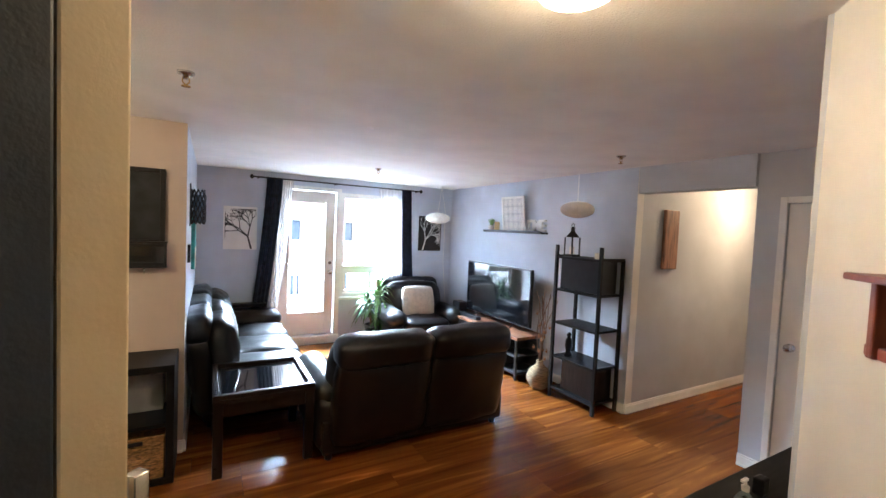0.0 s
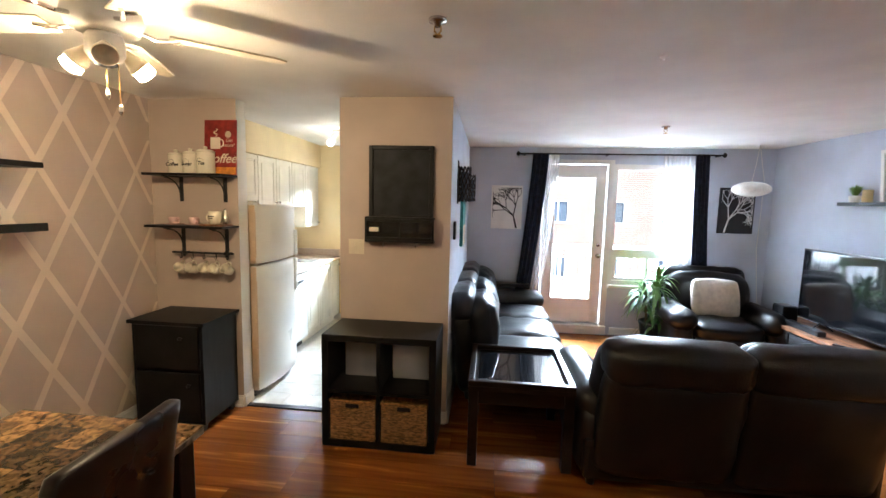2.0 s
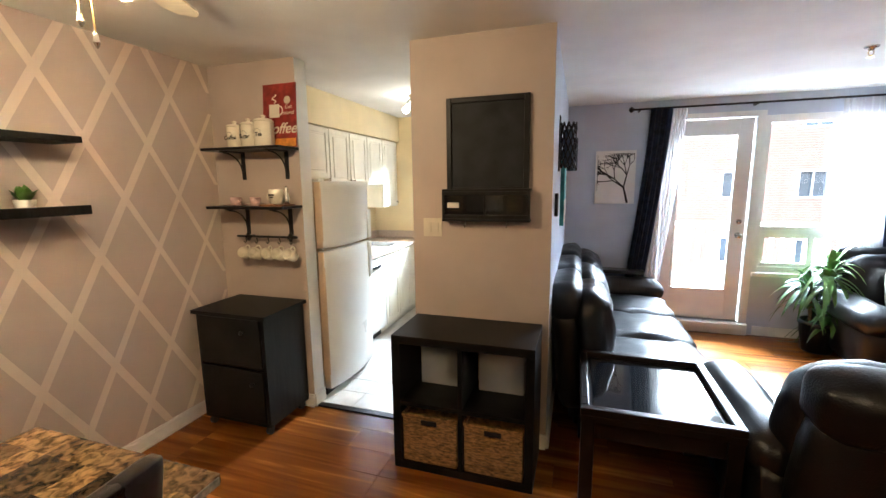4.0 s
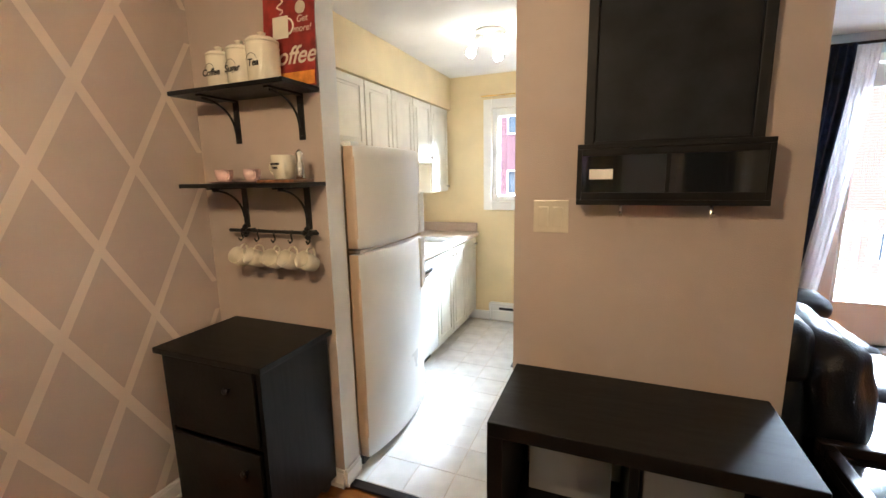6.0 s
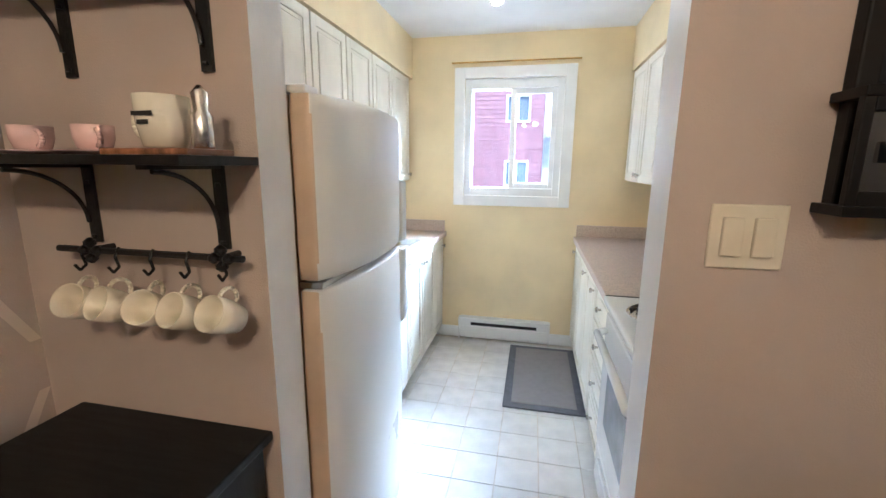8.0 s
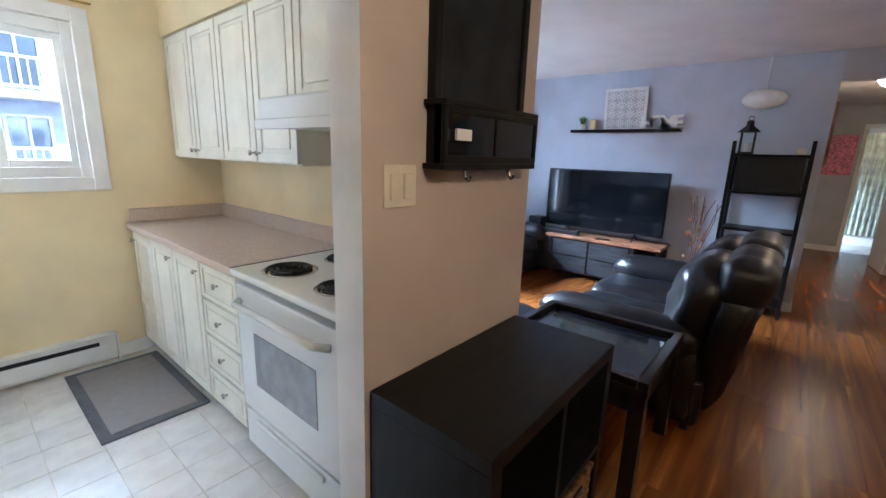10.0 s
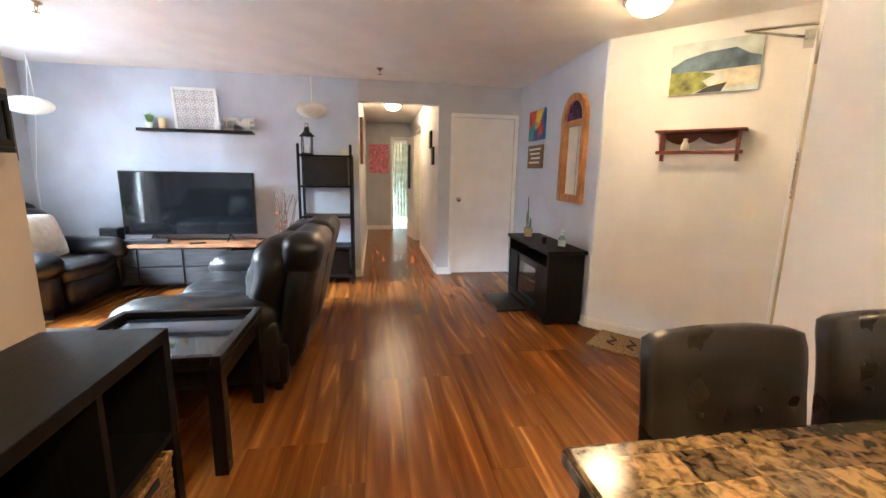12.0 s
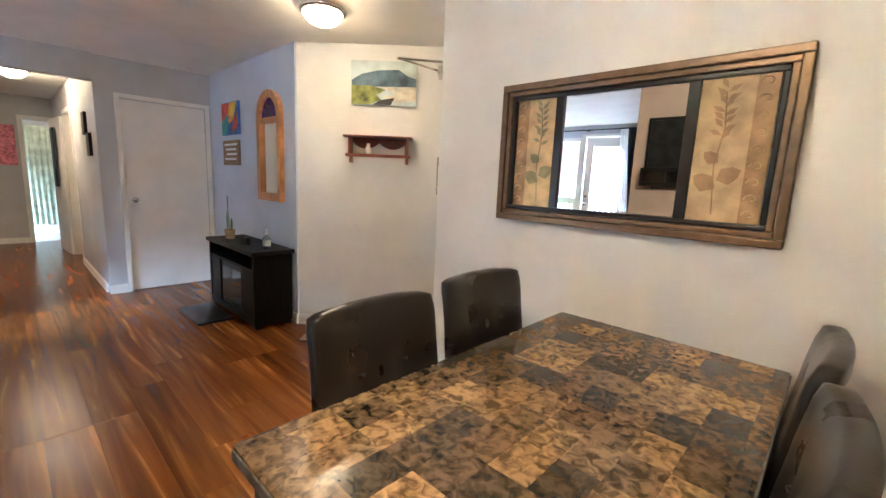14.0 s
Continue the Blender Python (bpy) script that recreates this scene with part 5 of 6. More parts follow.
bracket_shelf(1.835, "black wooden wall shelf on iron brackets")
bracket_shelf(1.455, "black wooden wall shelf on iron brackets holding cups")
for x, r, h, word in ((-2.16, 0.052, 0.15, "Coffee"), (-2.045, 0.052, 0.16, "Sugar"), (-1.925, 0.062, 0.175, "Tea")):
    k = thing("canister", pose(x, 3.46, 1.835), f"cream ceramic canister lettered {word}", "canister", "coffee canisters")
    part("body", lathe(B(), [(r * 0.94, 0), (r, 0.006), (r, h * 0.86), (r * 0.96, h * 0.88)], 26), M_CERAM, k, "", True)
    part("lid", lathe(B(), [(r * 1.02, h * 0.88), (r * 1.02, h * 0.93), (r * 0.8, h), (0.016, h + 0.002), (0.012, h + 0.012), (0.018, h + 0.02), (0.004, h + 0.026)], 26), M_CERAM, k, "", True)
    text("lettering", word, 0.036, Matrix.Translation((0.006, -r - 0.0006, h * 0.42)) @ Matrix.Rotation(radians(90), 4, "X"), M_INK, k, 0.0004, 0.0008, 0.2)
    b = B()
    tube(b, [(0.028 * math.cos(a * 0.4), -r - 0.0005, h * 0.42 + 0.036 * math.sin(a * 0.4)) for a in range(1, 8)], 0.001, 4)
    part("emblem", b, M_INK, k)
sg = thing("tin_sign", pose(-1.86, 3.53, 1.835, -4, 0, 0) @ Matrix.Diagonal((1.12, 1, 1.13, 1)), "red tin coffee sign with a mug, leaning on the wall", "sign")
part("plate", box(B(), -0.115, 0.115, -0.006, 0, 0, 0.36, 0.002), M_RED, sg)
part("orange_band", box(B(), -0.112, 0.112, -0.0072, -0.006, 0.004, 0.05), M_ORANGE, sg)
part("mug_print", box(B(), -0.07, 0.0, -0.0075, -0.006, 0.17, 0.245, 0.0005), M_CERAM, sg)
part("mug_handle_print", tube(B(), [(0.0 + 0.022 * math.sin(a * 0.35), -0.0068, 0.208 + 0.025 * math.cos(a * 0.35)) for a in range(10)], 0.004, 4), M_CERAM, sg)
part("steam_print", tube(B(), [(-0.035 + 0.014 * math.sin(a * 1.1), -0.0068, 0.252 + 0.006 * a) for a in range(9)], 0.003, 4), M_CERAM, sg)
part("round_badge", turn(lathe(B(), [(0.002, 0), (0.022, 0.0004), (0.022, 0.0012), (0.002, 0.0014)], 18), Matrix.Translation((0.055, -0.006, 0.265)) @ Matrix.Rotation(radians(90), 4, "X")), M_SANDP, sg)
SGT = Matrix.Rotation(radians(90), 4, "X")
text("lettering", "Coffee", 0.085, Matrix.Translation((0.0, -0.0072, 0.105)) @ SGT, M_CERAM, sg, 0.0004, 0.001, 0.35)
text("lettering", "Get\nmore!", 0.032, Matrix.Translation((0.062, -0.0072, 0.21)) @ SGT, M_CERAM, sg, 0.0004, 0.0, 0.2)


def mug(m, label, material, r=0.042, h=0.088, group="", saucer=False, name="mug"):
    k = thing(name, m, label, "cup", group)
    z = 0.008 if saucer else 0.0
    part("bowl", lathe(B(), [(r * 0.6, z), (r * 0.82, z + 0.004), (r, z + h * 0.5), (r * 1.02, z + h), (r * 0.95, z + h), (r * 0.92, z + h * 0.5), (r * 0.5, z + 0.008)], 22), material, k, "", True)
    part("handle", tube(B(), [(r * 0.95 + 0.026 * math.sin(a * 0.35), 0, z + h * 0.5 + h * 0.3 * math.cos(a * 0.35)) for a in range(10)], 0.005, 7), material, k, "", True)
    if saucer:
        part("saucer", lathe(B(), [(0.03, 0), (0.068, 0.007), (0.07, 0.009), (0.03, 0.006)], 24), material, k, "", True)
    return k


mug(pose(-2.19, 3.45, 1.455, 0, 0, -20), "pink china teacup on a saucer", M_PINK, 0.036, 0.05, "teacups", True, "teacup")
mug(pose(-2.03, 3.45, 1.455, 0, 0, -30), "pink china teacup on a saucer", M_PINK, 0.034, 0.05, "teacups", True, "teacup")
km = mug(pose(-1.86, 3.45, 1.468, 0, 0, 180), "cream mug with dark lettering on a wooden coaster", M_CERAM, 0.046, 0.095)
b = B()
for z, w in ((0.06, 0.022), (0.045, 0.012)):
    box(b, -w, w, 0.046, 0.0475, z - 0.004, z + 0.004)
part("printed_line", b, M_INK, km)
single("coaster_board", box(B(), -0.1, 0.09, -0.06, 0.06, 0, 0.012, 0.004), M_RUSTIC, "small wooden board under the mug", "board", pose(-1.85, 3.45, 1.455))
b = B()
lathe(b, [(0.018, 0), (0.02, 0.004), (0.02, 0.06), (0.012, 0.07), (0.016, 0.1), (0.004, 0.115)], 14)
single("shaker", b, M_CHROME, "small metal and glass shaker", "shaker", pose(-1.785, 3.46, 1.468), smooth=True)
rk = thing("mug_rail", pose(-2.0, 3.57, 1.24), "black iron wall rail with hooks", "rail")
part("bar", tube(B(), [(-0.27, -0.05, 0), (0.23, -0.05, 0)], 0.008), M_BLACKM, rk)
for x in (-0.17, 0.18):
    b = B()
    cyl(b, (x, -0.05, 0), (x, 0, 0), 0.008)
    for a in (0, 1.571, 3.142, 4.712):
        lathe(b, [(0.004, -0.012), (0.013, -0.004), (0.013, 0.004), (0.004, 0.012)], 10, (x + 0.018 * math.cos(a), -0.055, 0.018 * math.sin(a)))
    part("mount", b, M_BLACKM, rk)
for i in range(5):
    x = -0.19 + 0.095 * i
    part("hook", tube(B(), [(x, -0.05, 0.01), (x, -0.062, -0.01), (x, -0.055, -0.035), (x, -0.07, -0.045), (x, -0.08, -0.03)], 0.0035, 6), M_BLACKM, rk)
    mug(Matrix.Translation((-2.0 + x + 0.012, 3.5, 1.135)) @ Matrix.Rotation(radians(90), 4, "Z") @ Matrix.Rotation(radians(-62), 4, "Y") @ Matrix.Rotation(radians(random.Random(i).uniform(-14, 14)), 4, "X") @ Matrix.Translation((-0.02, 0, -0.03)),
        "cream ceramic mug hanging from a hook", M_CERAM, 0.038, 0.08, "hanging mugs")

# floating shelves on the diamond wall
for z, th in ((1.80, 0.03), (1.46, 0.045)):
    k = thing("floating_shelf", pose(-2.46, 2.26, z), "black floating shelf on the diamond wall", "shelf", "floating shelves")
    part("board", box(B(), 0, 0.2, -0.36, 0.34, 0, th * 0.6, 0.003), M_BLACKW, k)
    part("lip", box(B(), 0.2, 0.212, -0.36, 0.34, 0, th, 0.003), M_BLACKW, k)
tuft("small_plant", pose(-2.36, 2.40, 1.487), "small leafy plant in a white pot on the black shelf", 26, 0.08, 0.04, 0.05, M_TRIM, M_LEAF2, 0.016, 0.8)

# ceiling fan with lights
cf = thing("ceiling_fan", pose(-1.27, 2.02, H), "white five-blade ceiling fan with lit spotlights", "ceiling fan")
part("canopy", lathe(B(), [(0.09, 0), (0.1, -0.02), (0.085, -0.045), (0.05, -0.055)], 24), M_TRIM, cf, "", True)
part("motor", lathe(B(), [(0.05, -0.05), (0.115, -0.06), (0.125, -0.1), (0.11, -0.14), (0.06, -0.155)], 28), M_TRIM, cf, "", True)
part("light_hub", lathe(B(), [(0.05, -0.15), (0.06, -0.17), (0.062, -0.225), (0.045, -0.25), (0.03, -0.255)], 22), M_TRIM, cf, "", True)
part("end_cap", lathe(B(), [(0.034, -0.25), (0.036, -0.262), (0.02, -0.268), (0.004, -0.268)], 18), M_BLACKM, cf, "", True)
for k in range(5):
    a = radians(42 + 72 * k)
    rot = Matrix.Rotation(a, 4, "Z")
    b = B()
    tube(b, [(0.1, 0, -0.12), (0.16, 0.01, -0.135), (0.2, 0, -0.13), (0.24, -0.02, -0.128)], 0.008, 6)
    tube(b, [(0.2, 0, -0.13), (0.24, 0.025, -0.128)], 0.007, 6)
    part("blade_iron", turn(b, rot), M_CHROME, cf)
    b = B()
    n = 14
    top, bot = [], []
    for i in range(n + 1):
        u = i / n
        x = 0.2 + 0.44 * u
        w = 0.052 + 0.02 * u
        w *= min(1, (max(0.0, 1 - u) * 6 + 0.25)) ** 0.5 if u > 0.85 else 1
        top.append((x, w)), bot.append((x, -w))
    loop = top + bot[::-1]
    vs = [b.verts.new((x, y, -0.124)) for x, y in loop]
    vs2 = [b.verts.new((x, y, -0.117)) for x, y in loop]
    b.faces.new(vs[::-1]), b.faces.new(vs2)
    for i in range(len(vs)):
        b.faces.new((vs[i], vs[(i + 1) % len(vs)], vs2[(i + 1) % len(vs)], vs2[i]))
    turn(b, rot @ Matrix.Translation((0, 0, -0.12)) @ Matrix.Rotation(radians(9), 4, "X") @ Matrix.Translation((0, 0, 0.12)))
    part("blade", b, M_BLADE, cf)
for k, a in enumerate((radians(192), radians(52), radians(314))):
    d = Vector((math.cos(a), math.sin(a), -0.95)).normalized()
    p = Vector((0.05 * math.cos(a), 0.05 * math.sin(a), -0.2))
    m_ = Matrix.Translation(p + d * 0.03) @ d.to_track_quat("Z", "Y").to_matrix().to_4x4()
    part("lamp_holder", turn(lathe(B(), [(0.014, -0.03), (0.024, 0), (0.037, 0.03), (0.04, 0.048), (0.038, 0.048), (0.034, 0.03), (0.02, 0.01)], 18), m_), M_BLADE, cf, "", True)
    if k < 2:
        part("bulb", turn(lathe(B(), [(0.026, 0.034), (0.034, 0.055), (0.036, 0.075), (0.02, 0.085), (0.004, 0.087)], 18), m_), M_BULB, cf, "glowing spotlight bulb", True)
for x, z in ((0.03, -0.40), (-0.02, -0.34)):
    part("pull_chain", tube(B(), [(x, 0.02, -0.25), (x, 0.02, z)], 0.002, 5), M_BRASS, cf)
    part("chain_pull", lathe(B(), [(0.003, z - 0.04), (0.009, z - 0.025), (0.006, z - 0.005), (0.003, z)], 10, (x, 0.02, 0)), M_CHROME, cf)

# ---- entry ----


def dome_light(x, y, label, z=H, r=0.14, shade=M_SHADE):
    d = thing("ceiling_light", pose(x, y, z), label, "ceiling light", "dome lights")
    part("rim", lathe(B(), [(r, 0), (r * 1.08, -0.012), (r * 1.05, -0.03), (r * 0.9, -0.034)], 30), M_CHROME, d, "", True)
    part("glass_shade", lathe(B(), [(r * 0.9, -0.03), (r * 0.86, -0.05), (r * 0.66, -0.085), (r * 0.36, -0.104), (0.01, -0.11)], 30), shade, d, "glowing frosted glass dome", True)


dome_light(0.80, 0.78, "lit frosted dome light with a nickel rim on the entry ceiling")
dome_light(5.3, 2.12, "lit frosted dome light on the hall ceiling", shade=M_SHADEH)
dome_light(8.6, 1.7, "lit frosted dome light on the bathroom ceiling", r=0.08)

pt = thing("landscape_painting", PIC @ pose(0.73, 0, 2.095), "canvas painting of green coast, grey headland and pale water", "wall art")
part("canvas", box(B(), -0.27, 0.27, -0.025, 0, -0.175, 0.175, 0.003), M_SKYP, pt)


def poly(name, pts, y, material, parent):
    b = B()
    lo = [b.verts.new((x, y, z)) for x, z in pts]
    b.faces.new(lo)
    return part(name, b, material, parent)


poly("painted_headland", [(-0.265, 0.02), (-0.18, 0.07), (-0.05, 0.1), (0.12, 0.11), (0.2, 0.06), (0.265, 0.04), (0.265, -0.02), (-0.265, -0.03)], -0.0256, M_SEA, pt)
poly("painted_field", [(-0.265, -0.02), (-0.1, -0.02), (0.02, -0.05), (-0.06, -0.09), (-0.02, -0.13), (-0.12, -0.17), (-0.265, -0.17)], -0.0261, M_GRASSP, pt)
poly("painted_water", [(-0.02, -0.03), (0.265, -0.02), (0.265, -0.13), (0.1, -0.15), (0.0, -0.11), (0.1, -0.08)], -0.0266, M_SANDP, pt)
poly("painted_rock", [(-0.02, -0.13), (0.09, -0.11), (0.06, -0.17), (-0.1, -0.17)], -0.0271, M_INK, pt)
cs = thing("coat_shelf", PIC @ pose(0.70, 0, 1.47), "cherry wood wall shelf with a scalloped back and pegs", "shelf")
part("top_board", box(B(), -0.28, 0.28, -0.13, 0, 0.185, 0.2, 0.004), M_CHERRY, cs)
part("peg_rail", box(B(), -0.27, 0.27, -0.09, -0.07, 0.03, 0.055, 0.005), M_CHERRY, cs)
for x in (-0.235, 0.235):
    b = B()
    box(b, x - 0.01, x + 0.01, -0.1, 0, 0.03, 0.185, 0.004)
    box(b, x - 0.01, x + 0.01, -0.06, 0, -0.02, 0.03, 0.004)
    part("side_board", b, M_CHERRY, cs)
b = B()
n = 24
up = [b.verts.new((-0.225 + 0.45 * i / n, -0.012, 0.185)) for i in range(n + 1)]
dn = [b.verts.new((-0.225 + 0.45 * i / n, -0.012, 0.15 - 0.05 * abs(math.sin(math.pi * 2 * i / n)) ** 0.8)) for i in range(n + 1)]
for i in range(n):
    b.faces.new((up[i], dn[i], dn[i + 1], up[i + 1]))
bmesh.ops.solidify(b, geom=b.faces[:], thickness=0.01)
part("scalloped_back", b, M_CHERRY, cs)
single("shell_ornament", lathe(B(), [(0.02, 0), (0.03, 0.01), (0.022, 0.05), (0.012, 0.07), (0.02, 0.08), (0.004, 0.085)], 12), M_CERAM, "small white ornament on the peg rail", "ornament", PIC @ pose(0.62, -0.08, 1.525), smooth=True)
single("wall_bumper", turn(lathe(B(), [(0.045, 0), (0.044, 0.006), (0.034, 0.008), (0.03, 0.004), (0.004, 0.003)], 24), PIC @ Matrix.Translation((0.50, 0, 0.88)) @ Matrix.Rotation(radians(90), 4, "X")), M_CREAM, "round white door bumper on the wall", "door bumper")

am = thing("arched_mirror", pose(2.05, 0.57, 1.08, 0, 0, 0), "tall arched pine mirror with stained glass at the top", "mirror")


def arch(bm, w, h0, h1, wi, z0, y0, y1):
    """Arched frame: outer half-width w, inner wi, from z0, springing at h0, crown h1."""
    n = 20
    out = [(w, 0.0), (w, h0)] + [(w * math.cos(math.pi * i / n), h0 + (h1 - h0) * math.sin(math.pi * i / n)) for i in range(1, n)] + [(-w, h0), (-w, 0.0)]
    r = w - wi
    inn = [(wi, z0), (wi, h0)] + [(wi * math.cos(math.pi * i / n), h0 + (h1 - h0 - r) * math.sin(math.pi * i / n)) for i in range(1, n)] + [(-wi, h0), (-wi, z0)]
    O = [[bm.verts.new((x, y, z)) for x, z in out] for y in (y0, y1)]
    I = [[bm.verts.new((x, y, z)) for x, z in inn] for y in (y0, y1)]
    N = len(out)
    for k in range(N):
        j = (k + 1) % N
        bm.faces.new((O[1][k], O[1][j], I[1][j], I[1][k])), bm.faces.new((O[0][k], I[0][k], I[0][j], O[0][j]))
        bm.faces.new((O[0][k], O[0][j], O[1][j], O[1][k])), bm.faces.new((I[0][k], I[1][k], I[1][j], I[0][j]))


b = B()
arch(b, 0.24, 0.76, 0.99, 0.175, 0.07, 0.0, 0.04)
part("frame", b, M_PINE, am, "honey pine frame")
part("cross_rail", box(B(), -0.175, 0.175, 0.005, 0.035, 0.70, 0.75, 0.003), M_PINE, am)
part("mirror_glass", box(B(), -0.18, 0.18, 0.002, 0.012, 0.065, 0.70), M_MIRROR, am)
b = B()
pts = [(0.18, 0.75)] + [(0.18 * math.cos(math.pi * i / 16), 0.76 + 0.17 * math.sin(math.pi * i / 16)) for i in range(17)] + [(-0.18, 0.75)]
b.faces.new([b.verts.new((x, 0.012, z)) for x, z in pts])
part("stained_glass", b, M_PURPLE, am, "purple stained glass arch")
b = B()
for i in range(1, 6):
    a = math.pi * i / 6
    tube(b, [(0, 0.014, 0.75), (0.17 * math.cos(a), 0.014, 0.76 + 0.16 * math.sin(a))], 0.004, 5)
part("leading", b, M_BLACKM, am)

ab = thing("abstract_painting", pose(2.98, 0.57, 1.88), "small canvas of bright red, blue and yellow shapes", "wall art")
part("canvas", box(B(), -0.22, 0.22, 0, 0.03, -0.165, 0.165, 0.003), M_PBLUE, ab)
for i, (m_, pts) in enumerate(((M_PRED, [(0.215, 0.16), (0.215, -0.03), (0.03, 0.05), (-0.02, 0.16)]), (M_PYEL, [(0.03, 0.05), (-0.02, 0.16), (-0.215, 0.16), (-0.1, -0.02)]),
                               (M_PTEAL, [(0.215, -0.03), (0.03, 0.05), (0.08, -0.16), (0.215, -0.16)]), (M_PRED, [(-0.1, -0.02), (-0.215, 0.06), (-0.215, -0.1), (-0.06, -0.16)]), (M_ORANGE, [(0.03, 0.05), (-0.1, -0.02), (0.02, -0.06)]))):
    poly("painted_shape", pts, 0.0306 + 0.0003 * i, m_, ab)
sn = thing("word_sign", pose(3.0, 0.57, 1.53), "small weathered wooden sign with lines of white writing", "sign")
part("board", box(B(), -0.22, 0.22, 0, 0.02, -0.13, 0.13, 0.003), M_JUTE, sn)
for i in range(4):
    part("writing_line", box(B(), -0.17 + 0.02 * (i % 2), 0.17 - 0.03 * (i % 3), 0.02, 0.0215, 0.075 - 0.05 * i, 0.095 - 0.05 * i), M_CREAM, sn)

fp = thing("fireplace_cabinet", pose(2.19, 0.75, 0), "black electric fireplace media cabinet", "fireplace")
part("top_board", box(B(), -0.56, 0.56, -0.175, 0.2, 0.645, 0.68, 0.005), M_BLACKW, fp)
part("base_board", box(B(), -0.53, 0.53, -0.16, 0.18, 0.03, 0.09, 0.004), M_BLACKW, fp)
part("shelf", box(B(), -0.51, 0.51, -0.16, 0.17, 0.50, 0.52), M_BLACKW, fp)
part("back_board", box(B(), -0.51, 0.51, -0.16, -0.145, 0.09, 0.645), M_BLACKW, fp)
for x in (-0.52, 0.52):
    part("side_board", box(B(), x - 0.012, x + 0.012, -0.16, 0.18, 0.09, 0.645), M_BLACKW, fp)
for x0, x1 in ((-0.505, -0.26), (0.26, 0.505)):
    part("pilaster", box(B(), x0, x1, 0.13, 0.175, 0.09, 0.50, 0.006), M_BLACKW, fp)
part("firebox", box(B(), -0.26, 0.26, 0.12, 0.16, 0.09, 0.50, 0.006), M_BLACKP, fp)
part("fire_glass", box(B(), -0.22, 0.22, 0.16, 0.165, 0.14, 0.45), M_SCREEN, fp, "dark fireplace glass")
for x in (-0.48, 0.48):
    for y in (-0.12, 0.14):
        part("foot", box(B(), x - 0.04, x + 0.04, y - 0.03, y + 0.03, 0, 0.03, 0.004), M_BLACKW, fp)
single("hearth_tray", box(B(), -0.3, 0.3, -0.15, 0.15, 0, 0.022, 0.006), M_BLACKP, "flat black boot tray on the floor before the fireplace", "tray", pose(2.36, 1.10, 0))
tuft("cactus_pot", pose(2.52, 0.8, 0.68), "slim green cactus in a straw pot", 3, 0.2, 0.05, 0.09, M_BASKETV, M_LEAF, 0.02, 0.06)
b = B()
tube(b, [(0, 0, 0.08), (0.01, 0, 0.2), (0, 0.01, 0.42)], 0.004, 6)
single("dry_twig", b, M_LEAF, "thin upright stem in the straw pot", "plant", pose(2.53, 0.8, 0.68))
single("phone_dock", box(B(), -0.03, 0.03, -0.02, 0.02, 0, 0.07, 0.008), M_BLACKP, "small black box on the fireplace", "ornament", pose(2.05, 0.82, 0.68))
bt = thing("soap_bottle", pose(1.78, 0.76, 0.68), "clear blue pump sanitizer bottle", "bottle")
part("body", lathe(B(), [(0.03, 0), (0.033, 0.005), (0.033, 0.09), (0.014, 0.115), (0.012, 0.125)], 18), M_CLEAR, bt, "", True)
part("label_band", lathe(B(), [(0.034, 0.025), (0.0345, 0.03), (0.0345, 0.07), (0.034, 0.075)], 18), M_SKYP, bt)
b = B()
lathe(b, [(0.013, 0.122), (0.014, 0.14), (0.005, 0.142), (0.004, 0.165), (0.004, 0.166)], 12)
box(b, -0.03, 0.008, -0.006, 0.006, 0.16, 0.17, 0.002)
part("pump", b, M_TRIM, bt)
dm = thing("door_mat", pose(1.12, 0.42, 0, 0, 0, 42), "tan coir door mat with dark lettering strokes", "mat")
part("pile", box(B(), -0.3, 0.3, -0.2, 0.2, 0, 0.016, 0.004), M_JUTE, dm)
for x in (-0.15, 0.0, 0.15):
    part("lettering", tube(B(), [(x - 0.03, 0.09, 0.017), (x + 0.03, 0.05, 0.017), (x - 0.02, -0.02, 0.017), (x + 0.04, -0.09, 0.017)], 0.01, 5), M_INK, dm)

# hall things
single("pink_poster", box(B(), -0.012, 0, -0.22, 0.22, -0.32, 0.32), M_PINKP, "bright pink patterned cloth poster", "poster", pose(8.02, 2.32, 1.6))
single("wall_hanging", box(B(), -0.11, 0.11, -0.04, 0, -0.3, 0.3, 0.012), M_RUSTIC, "dark carved wooden hanging on the hall wall", "wall art", pose(4.12, 2.6, 1.72))
for x, z in ((4.3, 1.78), (4.05, 1.55)):
    single("wall_frame", box(B(), -0.09, 0.09, 0, 0.03, -0.12, 0.12, 0.006), M_BLACKW, "small black picture frame on the hall wall", "picture frame", pose(x, 1.62, z), group="hall frames")
c = curtain((1.45, 2.15), (1.45, 2.15), 0.2, 2.0, 9, M_SHOWER, "pale green shower curtain beyond the bathroom door", 0, 0.03)
c.matrix_basis = Matrix.Translation((9.0, 0.0, 0)) @ Matrix.Rotation(radians(90), 4, "Z")
single("bathtub", box(B(), 9.05, 9.68, 0.7, 3.2, 0, 0.5, 0.04), M_WHITE, "white bathtub behind the shower curtain", "bathtub")

# ---- kitchen ----


